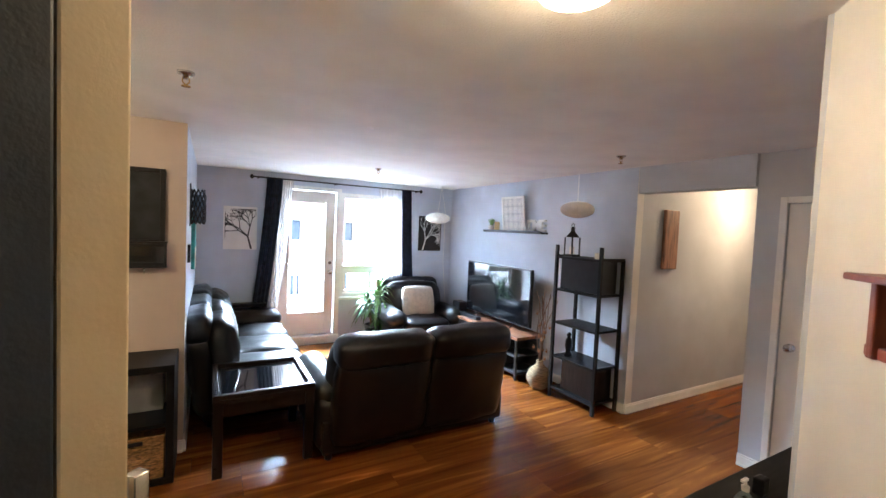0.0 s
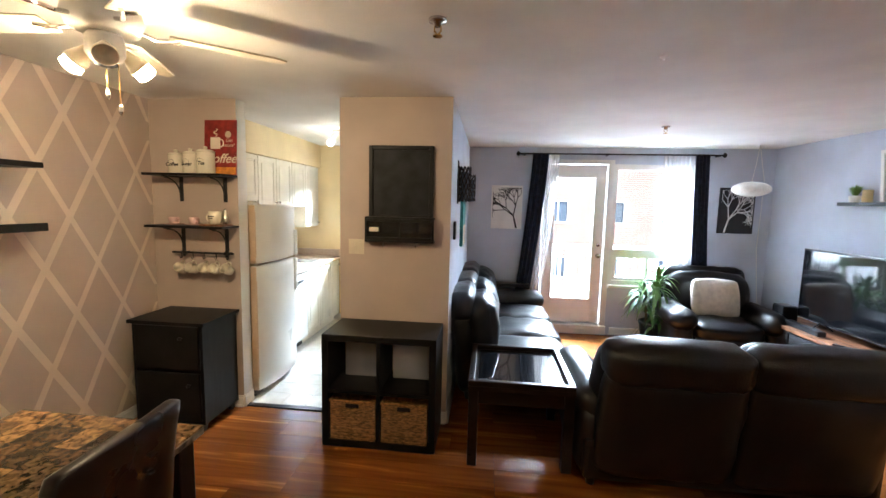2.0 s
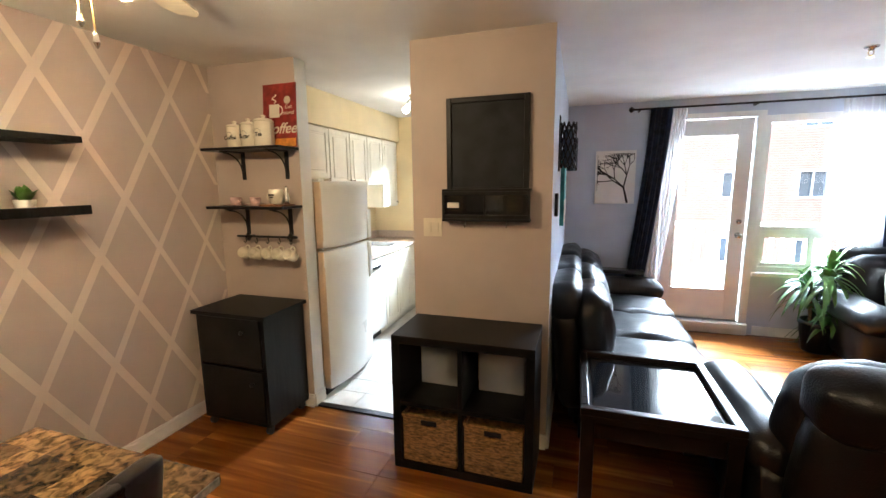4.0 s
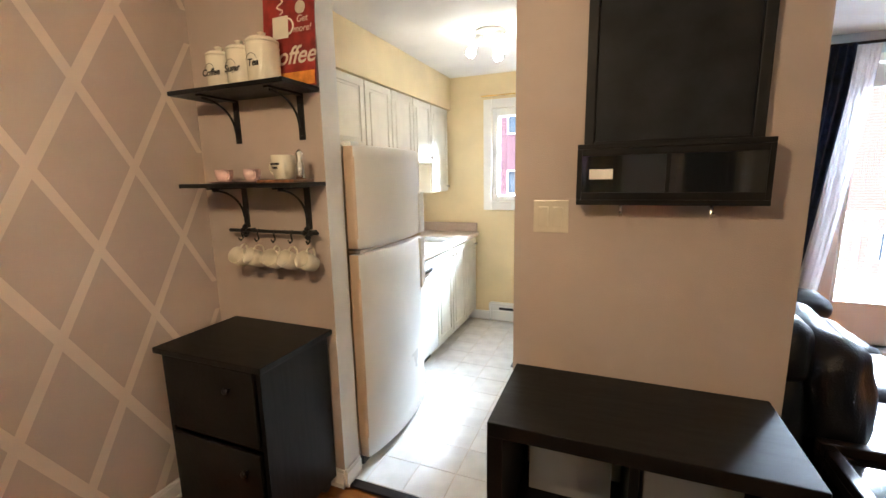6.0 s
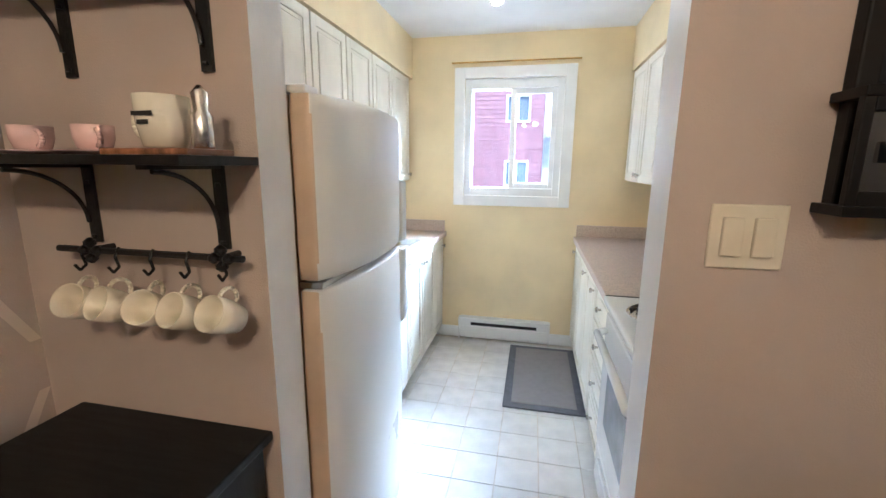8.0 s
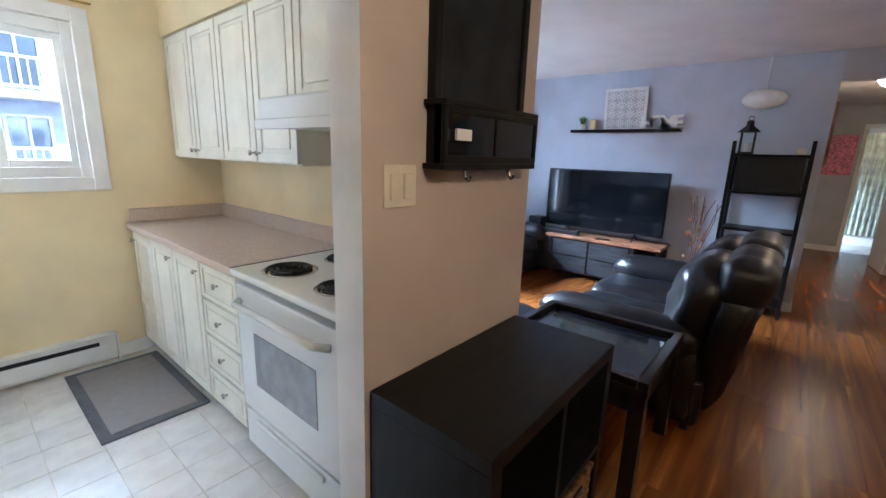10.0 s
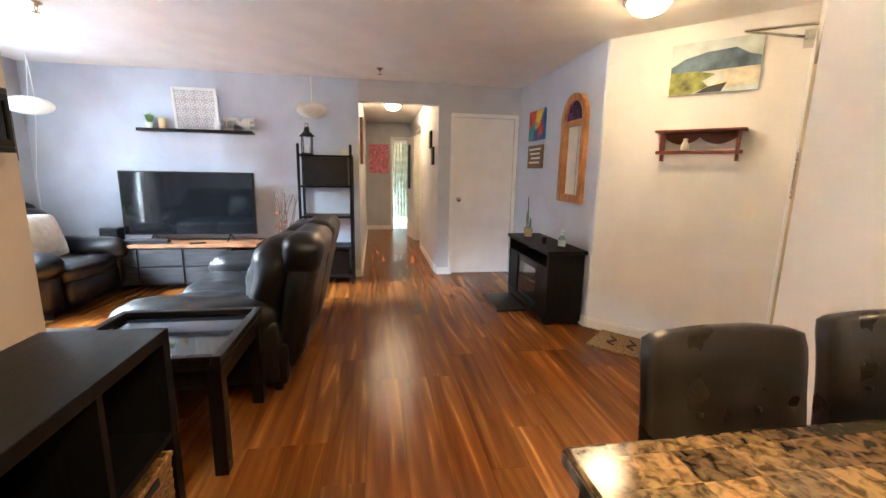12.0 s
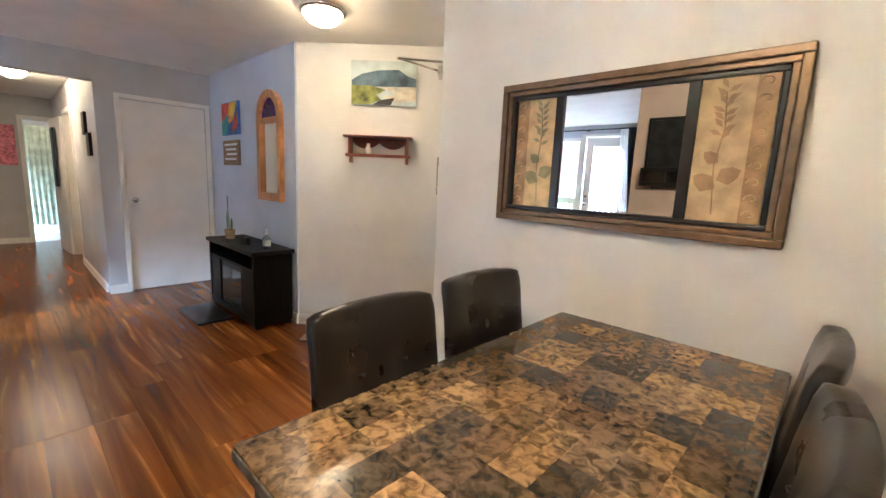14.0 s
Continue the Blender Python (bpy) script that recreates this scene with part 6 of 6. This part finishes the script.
def panel_door(parent, x, y0, y1, z0, z1, face, material=None, knob_at=None, name="cabinet_door"):
    """Raised-panel door on a plane of constant x; face +1 looks to +x, -1 to -x."""
    m_ = material or M_CAB
    xs = lambda a, c: sorted((x + face * a, x + face * c))
    d = part(name, box(B(), *xs(0, 0.014), y0 + 0.003, y1 - 0.003, z0 + 0.003, z1 - 0.003, 0.002), m_, parent)
    f = 0.05 if y1 - y0 > 0.22 and z1 - z0 > 0.2 else 0.025
    for nm, a0, a1, c0, c1 in (("stile", y0 + 0.003, y0 + f, z0 + 0.003, z1 - 0.003), ("stile", y1 - f, y1 - 0.003, z0 + 0.003, z1 - 0.003),
                               ("rail", y0 + f, y1 - f, z1 - f, z1 - 0.003), ("rail", y0 + f, y1 - f, z0 + 0.003, z0 + f)):
        part(nm, box(B(), *xs(0.014, 0.021), a0, a1, c0, c1, 0.002), m_, d)
    if y1 - y0 - 2 * f > 0.05 and z1 - z0 - 2 * f > 0.05:
        part("raised_panel", box(B(), *xs(0.012, 0.02), y0 + f + 0.018, y1 - f - 0.018, z0 + f + 0.018, z1 - f - 0.018, 0.007), m_, d)
    if knob_at:
        k = lathe(B(), [(0.005, 0), (0.006, 0.012), (0.015, 0.018), (0.012, 0.026), (0.003, 0.028)], 12)
        turn(k, Matrix.Translation((x + face * 0.02, *knob_at)) @ Matrix.Rotation(radians(90 * face), 4, "Y"))
        part("knob", k, M_CHROME, d, "small round metal knob", True)
    return d


def base_unit(y0, y1, x0, x1, face, doors=1, drawers=0, label="cream painted base cabinet with raised-panel door"):
    u = thing("base_cabinet", pose(0, 0, 0), label, "cabinet", "base cabinets")
    xf = x1 if face > 0 else x0
    xi = x1 - 0.022 if face > 0 else x1
    part("body", box(B(), x0 + (0.022 if face < 0 else 0), xi, y0 + 0.001, y1 - 0.001, 0.1, 0.87), M_CAB, u)
    part("toe_kick", box(B(), x0 + (0.08 if face < 0 else 0), x1 - (0.08 if face > 0 else 0), y0 + 0.002, y1 - 0.002, 0.004, 0.1), M_CAB, u)
    xp = xf - face * 0.022
    if drawers:
        h = 0.76 / drawers
        for i in range(drawers):
            z = 0.11 + h * i
            panel_door(u, xp, y0 + 0.01, y1 - 0.01, z, z + h - 0.012, face, knob_at=((y0 + y1) / 2, z + h / 2), name="drawer_front")
    else:
        w = (y1 - y0) / doors
        for i in range(doors):
            a, c = y0 + w * i, y0 + w * (i + 1)
            ky = c - 0.035 if (i % 2 == 0) == (face > 0) else a + 0.035
            panel_door(u, xp, a + 0.004, c - 0.004, 0.11, 0.86, face, knob_at=(ky, 0.80))
    return u


def wall_unit(y0, y1, x0, x1, z0, face, doors=2, z1=2.1):
    u = thing("wall_cabinet", pose(0, 0, 0), "cream painted wall cabinet with raised-panel doors", "cabinet", "wall cabinets")
    part("body", box(B(), x0 + (0.022 if face < 0 else 0), x1 - (0.022 if face > 0 else 0), y0 + 0.001, y1 - 0.001, z0, z1), M_CAB, u)
    xp = (x1 if face > 0 else x0) - face * 0.022
    w = (y1 - y0) / doors
    for i in range(doors):
        a, c = y0 + w * i, y0 + w * (i + 1)
        ky = c - 0.035 if i % 2 == 0 else a + 0.035
        panel_door(u, xp, a + 0.004, c - 0.004, z0 + 0.004, z1 - 0.004, face, knob_at=(ky, z0 + 0.05))
    return u


# window side of the stove run
base_unit(4.55, 4.96, -0.83, -0.225, -1, drawers=4, label="cream painted drawer cabinet with four drawers")
base_unit(4.96, 5.34, -0.83, -0.225, -1)
base_unit(5.34, 6.06, -0.83, -0.225, -1, doors=2)
ct = thing("countertop", pose(0, 0, 0), "speckled beige laminate countertop beside the stove", "countertop")
part("worktop", box(B(), -0.85, -0.225, 4.545, 6.09, 0.872, 0.91, 0.006), M_COUNTER, ct)
part("backsplash", box(B(), -0.245, -0.225, 4.545, 6.07, 0.91, 1.0, 0.004), M_COUNTER, ct)
part("end_backsplash", box(B(), -0.83, -0.245, 6.07, 6.09, 0.91, 1.0, 0.004), M_COUNTER, ct)
part("metal_edge", box(B(), -0.852, -0.245, 4.538, 4.545, 0.885, 0.914), M_ESP, ct)
wall_unit(4.52, 5.3, -0.52, -0.225, 1.34, -1)
wall_unit(5.3, 6.08, -0.52, -0.225, 1.34, -1)
wall_unit(3.76, 4.52, -0.52, -0.225, 1.62, -1)
structure("soffit_east", box(B(), -0.53, -0.22, 3.67, 6.094, 2.102, H), M_YELLOW, "pale yellow soffit over the wall cabinets")
structure("soffit_west", box(B(), -2.5, -2.14, 3.69, 6.094, 2.102, H), M_YELLOW, "pale yellow soffit over the wall cabinets")
rh = thing("range_hood", pose(0, 0, 0), "white slim range hood under the wall cabinet", "range hood")
part("canopy", box(B(), -0.70, -0.225, 3.77, 4.51, 1.50, 1.615, 0.01), M_WHITE, rh)
part("lip", box(B(), -0.72, -0.70, 3.77, 4.51, 1.49, 1.53, 0.006), M_WHITE, rh)
so = thing("stove", pose(0, 0, 0), "white electric coil stove with a windowed oven door", "stove")
part("body", box(B(), -0.80, -0.23, 3.775, 4.535, 0.06, 0.885, 0.004), M_WHITE, so)
part("cooktop", box(B(), -0.86, -0.23, 3.77, 4.535, 0.885, 0.915, 0.010), M_WHITE, so)
od = part("oven_door", box(B(), -0.845, -0.80, 3.785, 4.525, 0.27, 0.85, 0.012), M_WHITE, so)
part("oven_window", box(B(), -0.848, -0.845, 3.93, 4.38, 0.42, 0.66), mat("grey_oven_glass", (0.32, 0.33, 0.35), 0.1, bump=0), od, "grey oven window")
b = B()
tube(b, [(-0.85, 3.83, 0.78), (-0.89, 3.87, 0.785), (-0.89, 4.44, 0.785), (-0.85, 4.48, 0.78)], 0.014, 10)
part("oven_handle", b, M_WHITE, od, "", True)
part("warming_drawer", box(B(), -0.84, -0.80, 3.785, 4.525, 0.07, 0.255, 0.012), M_WHITE, so)
part("drawer_lip", box(B(), -0.855, -0.84, 3.9, 4.41, 0.215, 0.24, 0.006), M_WHITE, so)
part("back_panel", box(B(), -0.29, -0.23, 3.78, 4.53, 0.915, 1.13, 0.012), M_WHITE, so)
for y, x, r in ((4.32, -0.70, 0.10), (3.98, -0.70, 0.08), (4.32, -0.42, 0.08), (3.98, -0.42, 0.10)):
    part("drip_pan", lathe(B(), [(r + 0.012, 0.9155), (r + 0.014, 0.919), (r, 0.919), (0.01, 0.917)], 26, (x, y, 0)), M_CHROME, so, "", True)
    b = B()
    pts = []
    for i in range(57):
        a = i * 0.39
        pts.append((x + (0.018 + (r - 0.02) * i / 56) * math.cos(a), y + (0.018 + (r - 0.02) * i / 56) * math.sin(a), 0.926))
    tube(b, pts, 0.006, 6)
    part("coil", b, M_BLACKM, so, "black heating coil")
for y in (3.86, 3.98, 4.33, 4.45):
    part("dial", turn(lathe(B(), [(0.02, 0), (0.02, 0.01), (0.014, 0.024), (0.003, 0.025)], 14), Matrix.Translation((-0.29, y, 1.04)) @ Matrix.Rotation(radians(-90), 4, "Y")), M_BLACKP, so)

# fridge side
# beige holds the warm dining light falling on the white fridge's side
M_FSIDE = mat("warm_lit_fridge_side", (0.60, 0.45, 0.32), 0.45, var=0.04, bump=0.2, fine=260)
fr = thing("refrigerator", pose(0, 0, 0), "white top-freezer refrigerator with textured doors", "refrigerator")
part("body", box(B(), -2.38, -1.772, 3.715, 4.40, 0.03, 1.61, 0.008), M_FSIDE, fr, "textured side, beige from painted-in warm light")


def fridge_door(z0, z1):
    b = B()
    cushion(b, -1.77, -1.70, 3.715, 4.40, z0, z1, 0.018, 0.0, 0.0, 8)
    for v in b.verts:
        if v.co.x > -1.73:
            v.co.x += 0.045 * (1 - ((v.co.y - 4.0575) / 0.3425) ** 2)
    # near door edges get the same painted-in warm light
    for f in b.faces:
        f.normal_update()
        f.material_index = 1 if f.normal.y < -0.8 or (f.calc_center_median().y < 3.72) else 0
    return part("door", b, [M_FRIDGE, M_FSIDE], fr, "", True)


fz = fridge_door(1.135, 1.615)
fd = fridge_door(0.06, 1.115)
part("handle", box(B(), -1.70, -1.672, 4.33, 4.39, 1.14, 1.38, 0.012), M_FRIDGE, fz)
part("handle", box(B(), -1.70, -1.672, 4.33, 4.39, 0.80, 1.11, 0.012), M_FRIDGE, fd)
part("door_gap_trim", box(B(), -1.765, -1.70, 3.725, 4.39, 1.117, 1.133), M_CHROME, fr, "metal strip between the doors")
part("hinge_cover", box(B(), -1.79, -1.72, 3.725, 3.79, 1.612, 1.632, 0.006), M_FRIDGE, fr)
part("kick_plate", box(B(), -1.772, -1.75, 3.73, 4.39, 0.004, 0.058), M_BLACKP, fr)
for y in (3.8, 4.38):
    part("foot", box(B(), -2.3, -2.26, y - 0.02, y + 0.02, 0.004, 0.03), M_BLACKP, fr)

dwm = thing("dishwasher", pose(0, 0, 0), "white built-in dishwasher with a control strip", "dishwasher")
part("body", box(B(), -2.48, -1.9, 4.47, 5.05, 0.09, 0.868), M_WHITE, dwm)
part("door", box(B(), -1.9, -1.875, 4.475, 5.045, 0.11, 0.73, 0.006), M_WHITE, dwm)
part("control_strip", box(B(), -1.9, -1.87, 4.475, 5.045, 0.74, 0.862, 0.006), M_WHITE, dwm)
part("handle", box(B(), -1.87, -1.855, 4.6, 4.92, 0.765, 0.79, 0.004), M_BLACKP, dwm)
part("toe_kick", box(B(), -2.4, -1.95, 4.475, 5.045, 0.004, 0.09), M_BLACKP, dwm)
base_unit(5.05, 5.75, -2.48, -1.875, 1, doors=2)
base_unit(5.75, 6.06, -2.48, -1.875, 1)
c2 = thing("countertop", pose(0, 0, 0), "speckled beige laminate countertop with an inset sink", "countertop")
for x0, x1, y0, y1 in ((-2.49, -1.855, 4.46, 5.12), (-2.49, -1.855, 5.62, 6.09), (-2.49, -2.36, 5.12, 5.62), (-1.95, -1.855, 5.12, 5.62)):
    part("worktop", box(B(), x0, x1, y0, y1, 0.872, 0.91, 0.003), M_COUNTER, c2)
part("backsplash", box(B(), -2.49, -2.47, 4.46, 6.07, 0.91, 1.0, 0.004), M_COUNTER, c2)
part("end_backsplash", box(B(), -2.47, -1.87, 6.07, 6.09, 0.91, 1.0, 0.004), M_COUNTER, c2)
sk = thing("sink", pose(0, 0, 0), "stainless steel kitchen sink with a tall tap", "sink")
for args in ((-2.365, -1.945, 5.115, 5.135, 0.74, 0.914), (-2.365, -1.945, 5.605, 5.625, 0.74, 0.914), (-2.365, -2.345, 5.135, 5.605, 0.74, 0.914), (-1.965, -1.945, 5.135, 5.605, 0.74, 0.914), (-2.345, -1.965, 5.135, 5.605, 0.74, 0.75)):
    part("basin_side", box(B(), *args, 0.003), M_STEEL, sk)
part("tap", tube(B(), [(-2.4, 5.37, 0.91), (-2.4, 5.37, 1.1), (-2.36, 5.37, 1.15), (-2.28, 5.37, 1.16), (-2.2, 5.37, 1.12)], 0.012, 10), M_CHROME, sk, "", True)
wall_unit(3.75, 4.55, -2.5, -2.15, 1.645, 1)
wall_unit(4.55, 5.63, -2.5, -2.15, 1.58, 1, 3)
wall_unit(5.63, 6.03, -2.5, -2.15, 1.32, 1, 1)
ht = thing("baseboard_heater", pose(-1.36, 6.094, 0.03), "white electric baseboard heater under the window", "heater")
part("housing", box(B(), -0.36, 0.36, -0.055, 0, 0.0, 0.155, 0.004), M_WHITE, ht)
part("slot", box(B(), -0.27, 0.27, -0.0575, -0.055, 0.10, 0.125), M_BLACKP, ht, "dark air slot")
part("top_lip", box(B(), -0.36, 0.36, -0.07, 0, 0.155, 0.165, 0.003), M_WHITE, ht)
part("front_panel", box(B(), -0.34, 0.34, -0.062, -0.055, 0.015, 0.09, 0.002), M_WHITE, ht)
part("end_cap", box(B(), -0.375, -0.36, -0.06, 0, -0.026, 0.16, 0.003), M_WHITE, ht)
part("end_cap", box(B(), 0.36, 0.375, -0.06, 0, -0.026, 0.16, 0.003), M_WHITE, ht)
mt = thing("kitchen_mat", pose(-1.04, 5.52, 0.008), "grey anti-fatigue kitchen mat with a darker border", "mat")
part("border", box(B(), -0.25, 0.24, -0.45, 0.45, 0, 0.012, 0.005), M_MATD, mt, "dark grey bevelled border")
part("pad", box(B(), -0.2, 0.19, -0.4, 0.4, 0.010, 0.016, 0.003), M_MATG, mt)
kl = thing("spot_light", pose(-1.42, 4.95, H), "white ceiling light with bare lit bulbs", "ceiling light")
part("plate", lathe(B(), [(0.1, 0), (0.105, -0.01), (0.08, -0.025), (0.02, -0.03)], 24), M_WHITE, kl, "", True)
for a in (200, 330, 80):
    a = radians(a)
    d = Vector((math.cos(a) * 0.6, math.sin(a) * 0.6, -1)).normalized()
    p = Vector((0.06 * math.cos(a), 0.06 * math.sin(a), -0.02))
    m_ = Matrix.Translation(p) @ d.to_track_quat("Z", "Y").to_matrix().to_4x4()
    part("socket", turn(lathe(B(), [(0.02, 0), (0.028, 0.04), (0.028, 0.08), (0.02, 0.085)], 14), m_), M_WHITE, kl, "", True)
    part("bulb", turn(lathe(B(), [(0.014, 0.084), (0.022, 0.1), (0.032, 0.125), (0.028, 0.15), (0.006, 0.16)], 16), m_), M_SHADEK, kl, "lit glass bulb", True)

# ---- outside ----
# unseen ground, added pale to throw sunlight up at the facades
structure("ground", box(B(), -400, 400, 6.3, 800, -6.5, -6.2), M_ASPH, "unseen ground, made pale to bounce sunlight onto the facades")
bal = thing("balcony", pose(0, 0, 0), "white balcony with a slatted railing outside the patio door", "balcony")
part("deck", box(B(), 0.0, 3.6, 6.3, 7.6, -0.15, -0.02), M_TRIM, bal)
part("top_rail", box(B(), 0.0, 3.6, 7.5, 7.56, 0.98, 1.04, 0.004), M_TRIM, bal)
part("bottom_rail", box(B(), 0.0, 3.6, 7.51, 7.55, 0.08, 0.12), M_TRIM, bal)
for i in range(31):
    part("baluster", box(B(), 0.02 + 0.118 * i, 0.055 + 0.118 * i, 7.515, 7.545, 0.12, 0.98), M_TRIM, bal)


def facade(x0, x1, y, z0, z1, material, label, cols, rows_z, ww=1.1, wh=1.2, name="apartment_building"):
    h = thing(name, pose(0, 0, 0), label, "building")
    holes = [(c - ww / 2, c + ww / 2, z, z + wh) for c in cols for z in rows_z]
    part("wall", wall_cells(B(), "x", y, y + 0.35, x0, x1, z0, z1, holes), material, h)
    part("roof", box(B(), x0 - 0.2, x1 + 0.2, y - 0.2, y + 6, z1, z1 + 0.3), M_TRIM, h)
    part("rear_body", box(B(), x0, x1, y + 0.6, y + 6, z0, z1), M_MORTAR, h)
    for a, c, p, q in holes:
        w = part("window", box(B(), a - 0.07, a, y - 0.03, y + 0.12, p - 0.07, q + 0.07), M_TRIM, h)
        part("frame", box(B(), c, c + 0.07, y - 0.03, y + 0.12, p - 0.07, q + 0.07), M_TRIM, w)
        part("frame", box(B(), a, c, y - 0.03, y + 0.12, q, q + 0.07), M_TRIM, w)
        part("sill", box(B(), a, c, y - 0.06, y + 0.12, p - 0.07, p), M_TRIM, w)
        part("mullion", box(B(), (a + c) / 2 - 0.03, (a + c) / 2 + 0.03, y, y + 0.1, p, q), M_TRIM, w)
        part("pane", box(B(), a, c, y + 0.1, y + 0.12, p, q), M_WINDARK, w)
    return h


bb = facade(1.7, 24, 22.0, -6.2, 9.0, M_MORTAR, "red brick apartment building across the yard with white windows", (3.6, 6.3, 9.0, 11.7, 14.5), (-4.6, -1.9, 0.9, 3.7, 6.5), 0.9, 1.0)
b = B()
vs, fs = [], []
rnd = random.Random(2)
wins = [(c - 0.52, c + 0.52, z - 0.07, z + 1.07) for c in (3.6, 6.3, 9.0, 11.7, 14.5) for z in (-4.6, -1.9, 0.9, 3.7, 6.5)]
row = 0
z = -2.4
while z < 7.0:
    x = 1.7 + (0.15 if row % 2 else 0)
    while x < 15.5:
        xa, xb = x, x + 0.285
        if not any(a < xb and xa < c and p < z + 0.085 and z < q for a, c, p, q in wins):
            o = len(vs)
            yy = 21.985 - rnd.uniform(0, 0.006)
            vs += [(xa, yy, z), (xb, yy, z), (xb, yy, z + 0.085), (xa, yy, z + 0.085), (xa, 22.0, z), (xb, 22.0, z), (xb, 22.0, z + 0.085), (xa, 22.0, z + 0.085)]
            fs += [(o, o + 1, o + 2, o + 3), (o + 3, o + 2, o + 6, o + 7), (o, o + 4, o + 5, o + 1), (o + 1, o + 5, o + 6, o + 2), (o, o + 3, o + 7, o + 4)]
        x += 0.3
    z += 0.1
    row += 1
b.free()
me = bpy.data.meshes.new("brickwork")
me.from_pydata(vs, [], fs)
me.materials.append(M_BRICK)
bw = new("brickwork", me)
bw.parent = bb
tagged(bw, "courses of red brick", kind="stuff")

mb = facade(-9.0, -0.9, 20.0, -6.2, 9.0, M_SIDING, "maroon clapboard apartment building with white windows", (-7.6, -4.4, -1.9), (-4.6, -1.6, 0.7, 3.2, 6.0), 0.8, 0.9)
b = B()
for k in range(70):
    z = -3.0 + 0.17 * k
    for x0, x1 in ((-9.0, -8.1), (-7.1, -4.9), (-3.9, -2.4), (-1.4, -0.9)):
        box(b, x0, x1, 19.965, 20.0, z, z + 0.15)
part("clapboards", b, M_SIDING, mb)
gb = facade(-0.88, 1.65, 20.3, -6.2, 8.0, M_SIDEG, "blue-grey clapboard building with balconies", (0.3,), (-4.6, -1.6, 0.6, 3.0, 5.8), 0.9, 1.5)
for z in (-2.0, 0.35, 2.75):
    part("balcony_deck", box(B(), -0.8, 1.6, 19.2, 20.3, z - 0.2, z), M_SIDEG, gb)
    part("balcony_rail", box(B(), -0.8, 1.6, 19.2, 19.25, z + 0.85, z + 0.92), M_TRIM, gb)
    for i in range(13):
        part("baluster", box(B(), -0.78 + 0.19 * i, -0.75 + 0.19 * i, 19.21, 19.24, z, z + 0.85), M_TRIM, gb)

# ---- floor pieces ----
rnd = random.Random(21)
PW_, PL = 0.19, 1.22
plank_meshes = {}


def plank_mesh(ln, w):
    key = (round(ln, 2), round(w, 3))
    if key not in plank_meshes:
        bm = box(B(), -key[0] / 2 + 0.0008, key[0] / 2 - 0.0008, -w / 2 + 0.0008, w / 2 - 0.0008, -0.006, 0.0)
        me = bpy.data.meshes.new("plank")
        bm.to_mesh(me)
        bm.free()
        me.materials.append(M_FLOOR)
        plank_meshes[key] = me
    return plank_meshes[key]


y = 0.19 * -4 + 0.0
rows_ = 0
while y < 6.05:
    x = -2.5 + -rnd.choice((0.0, 0.31, 0.61, 0.92))
    while x < 8.0:
        xa, xb = max(x, -2.5), min(x + PL, 8.08)
        if y > 3.57 and xa < -0.94:
            xa = -0.94
        if y > 2.6:
            xb = min(xb, 3.62)
        if 0.0 > y + 0.1 and (xb < -1.5 or xa > 1.6):
            xb = xa
        if y < 0.45:
            xb = min(xb, 2.0)
        if 0.45 <= y < 1.5 and xa > 3.9:
            xb = xa
        if xb - xa > 0.05:
            p = new("plank", plank_mesh(xb - xa, PW_))
            p.location = ((xa + xb) / 2, y + PW_ / 2, 0.0)
            p.parent = FLOOR
        x += PL
    y += PW_
KF = bpy.data.objects["floor_kitchen"]
bm = box(B(), -0.0975, 0.0975, -0.0975, 0.0975, 0.003, 0.0065)
tile_me = bpy.data.meshes.new("tile")
bm.to_mesh(tile_me)
bm.free()
tile_me.materials.append(M_TILE)
for i in range(7):
    for j in range(12):
        p = new("tile", tile_me)
        p.location = (-1.98 + 0.2 * i, 3.73 + 0.2 * j, 0.0)
        p.parent = KF
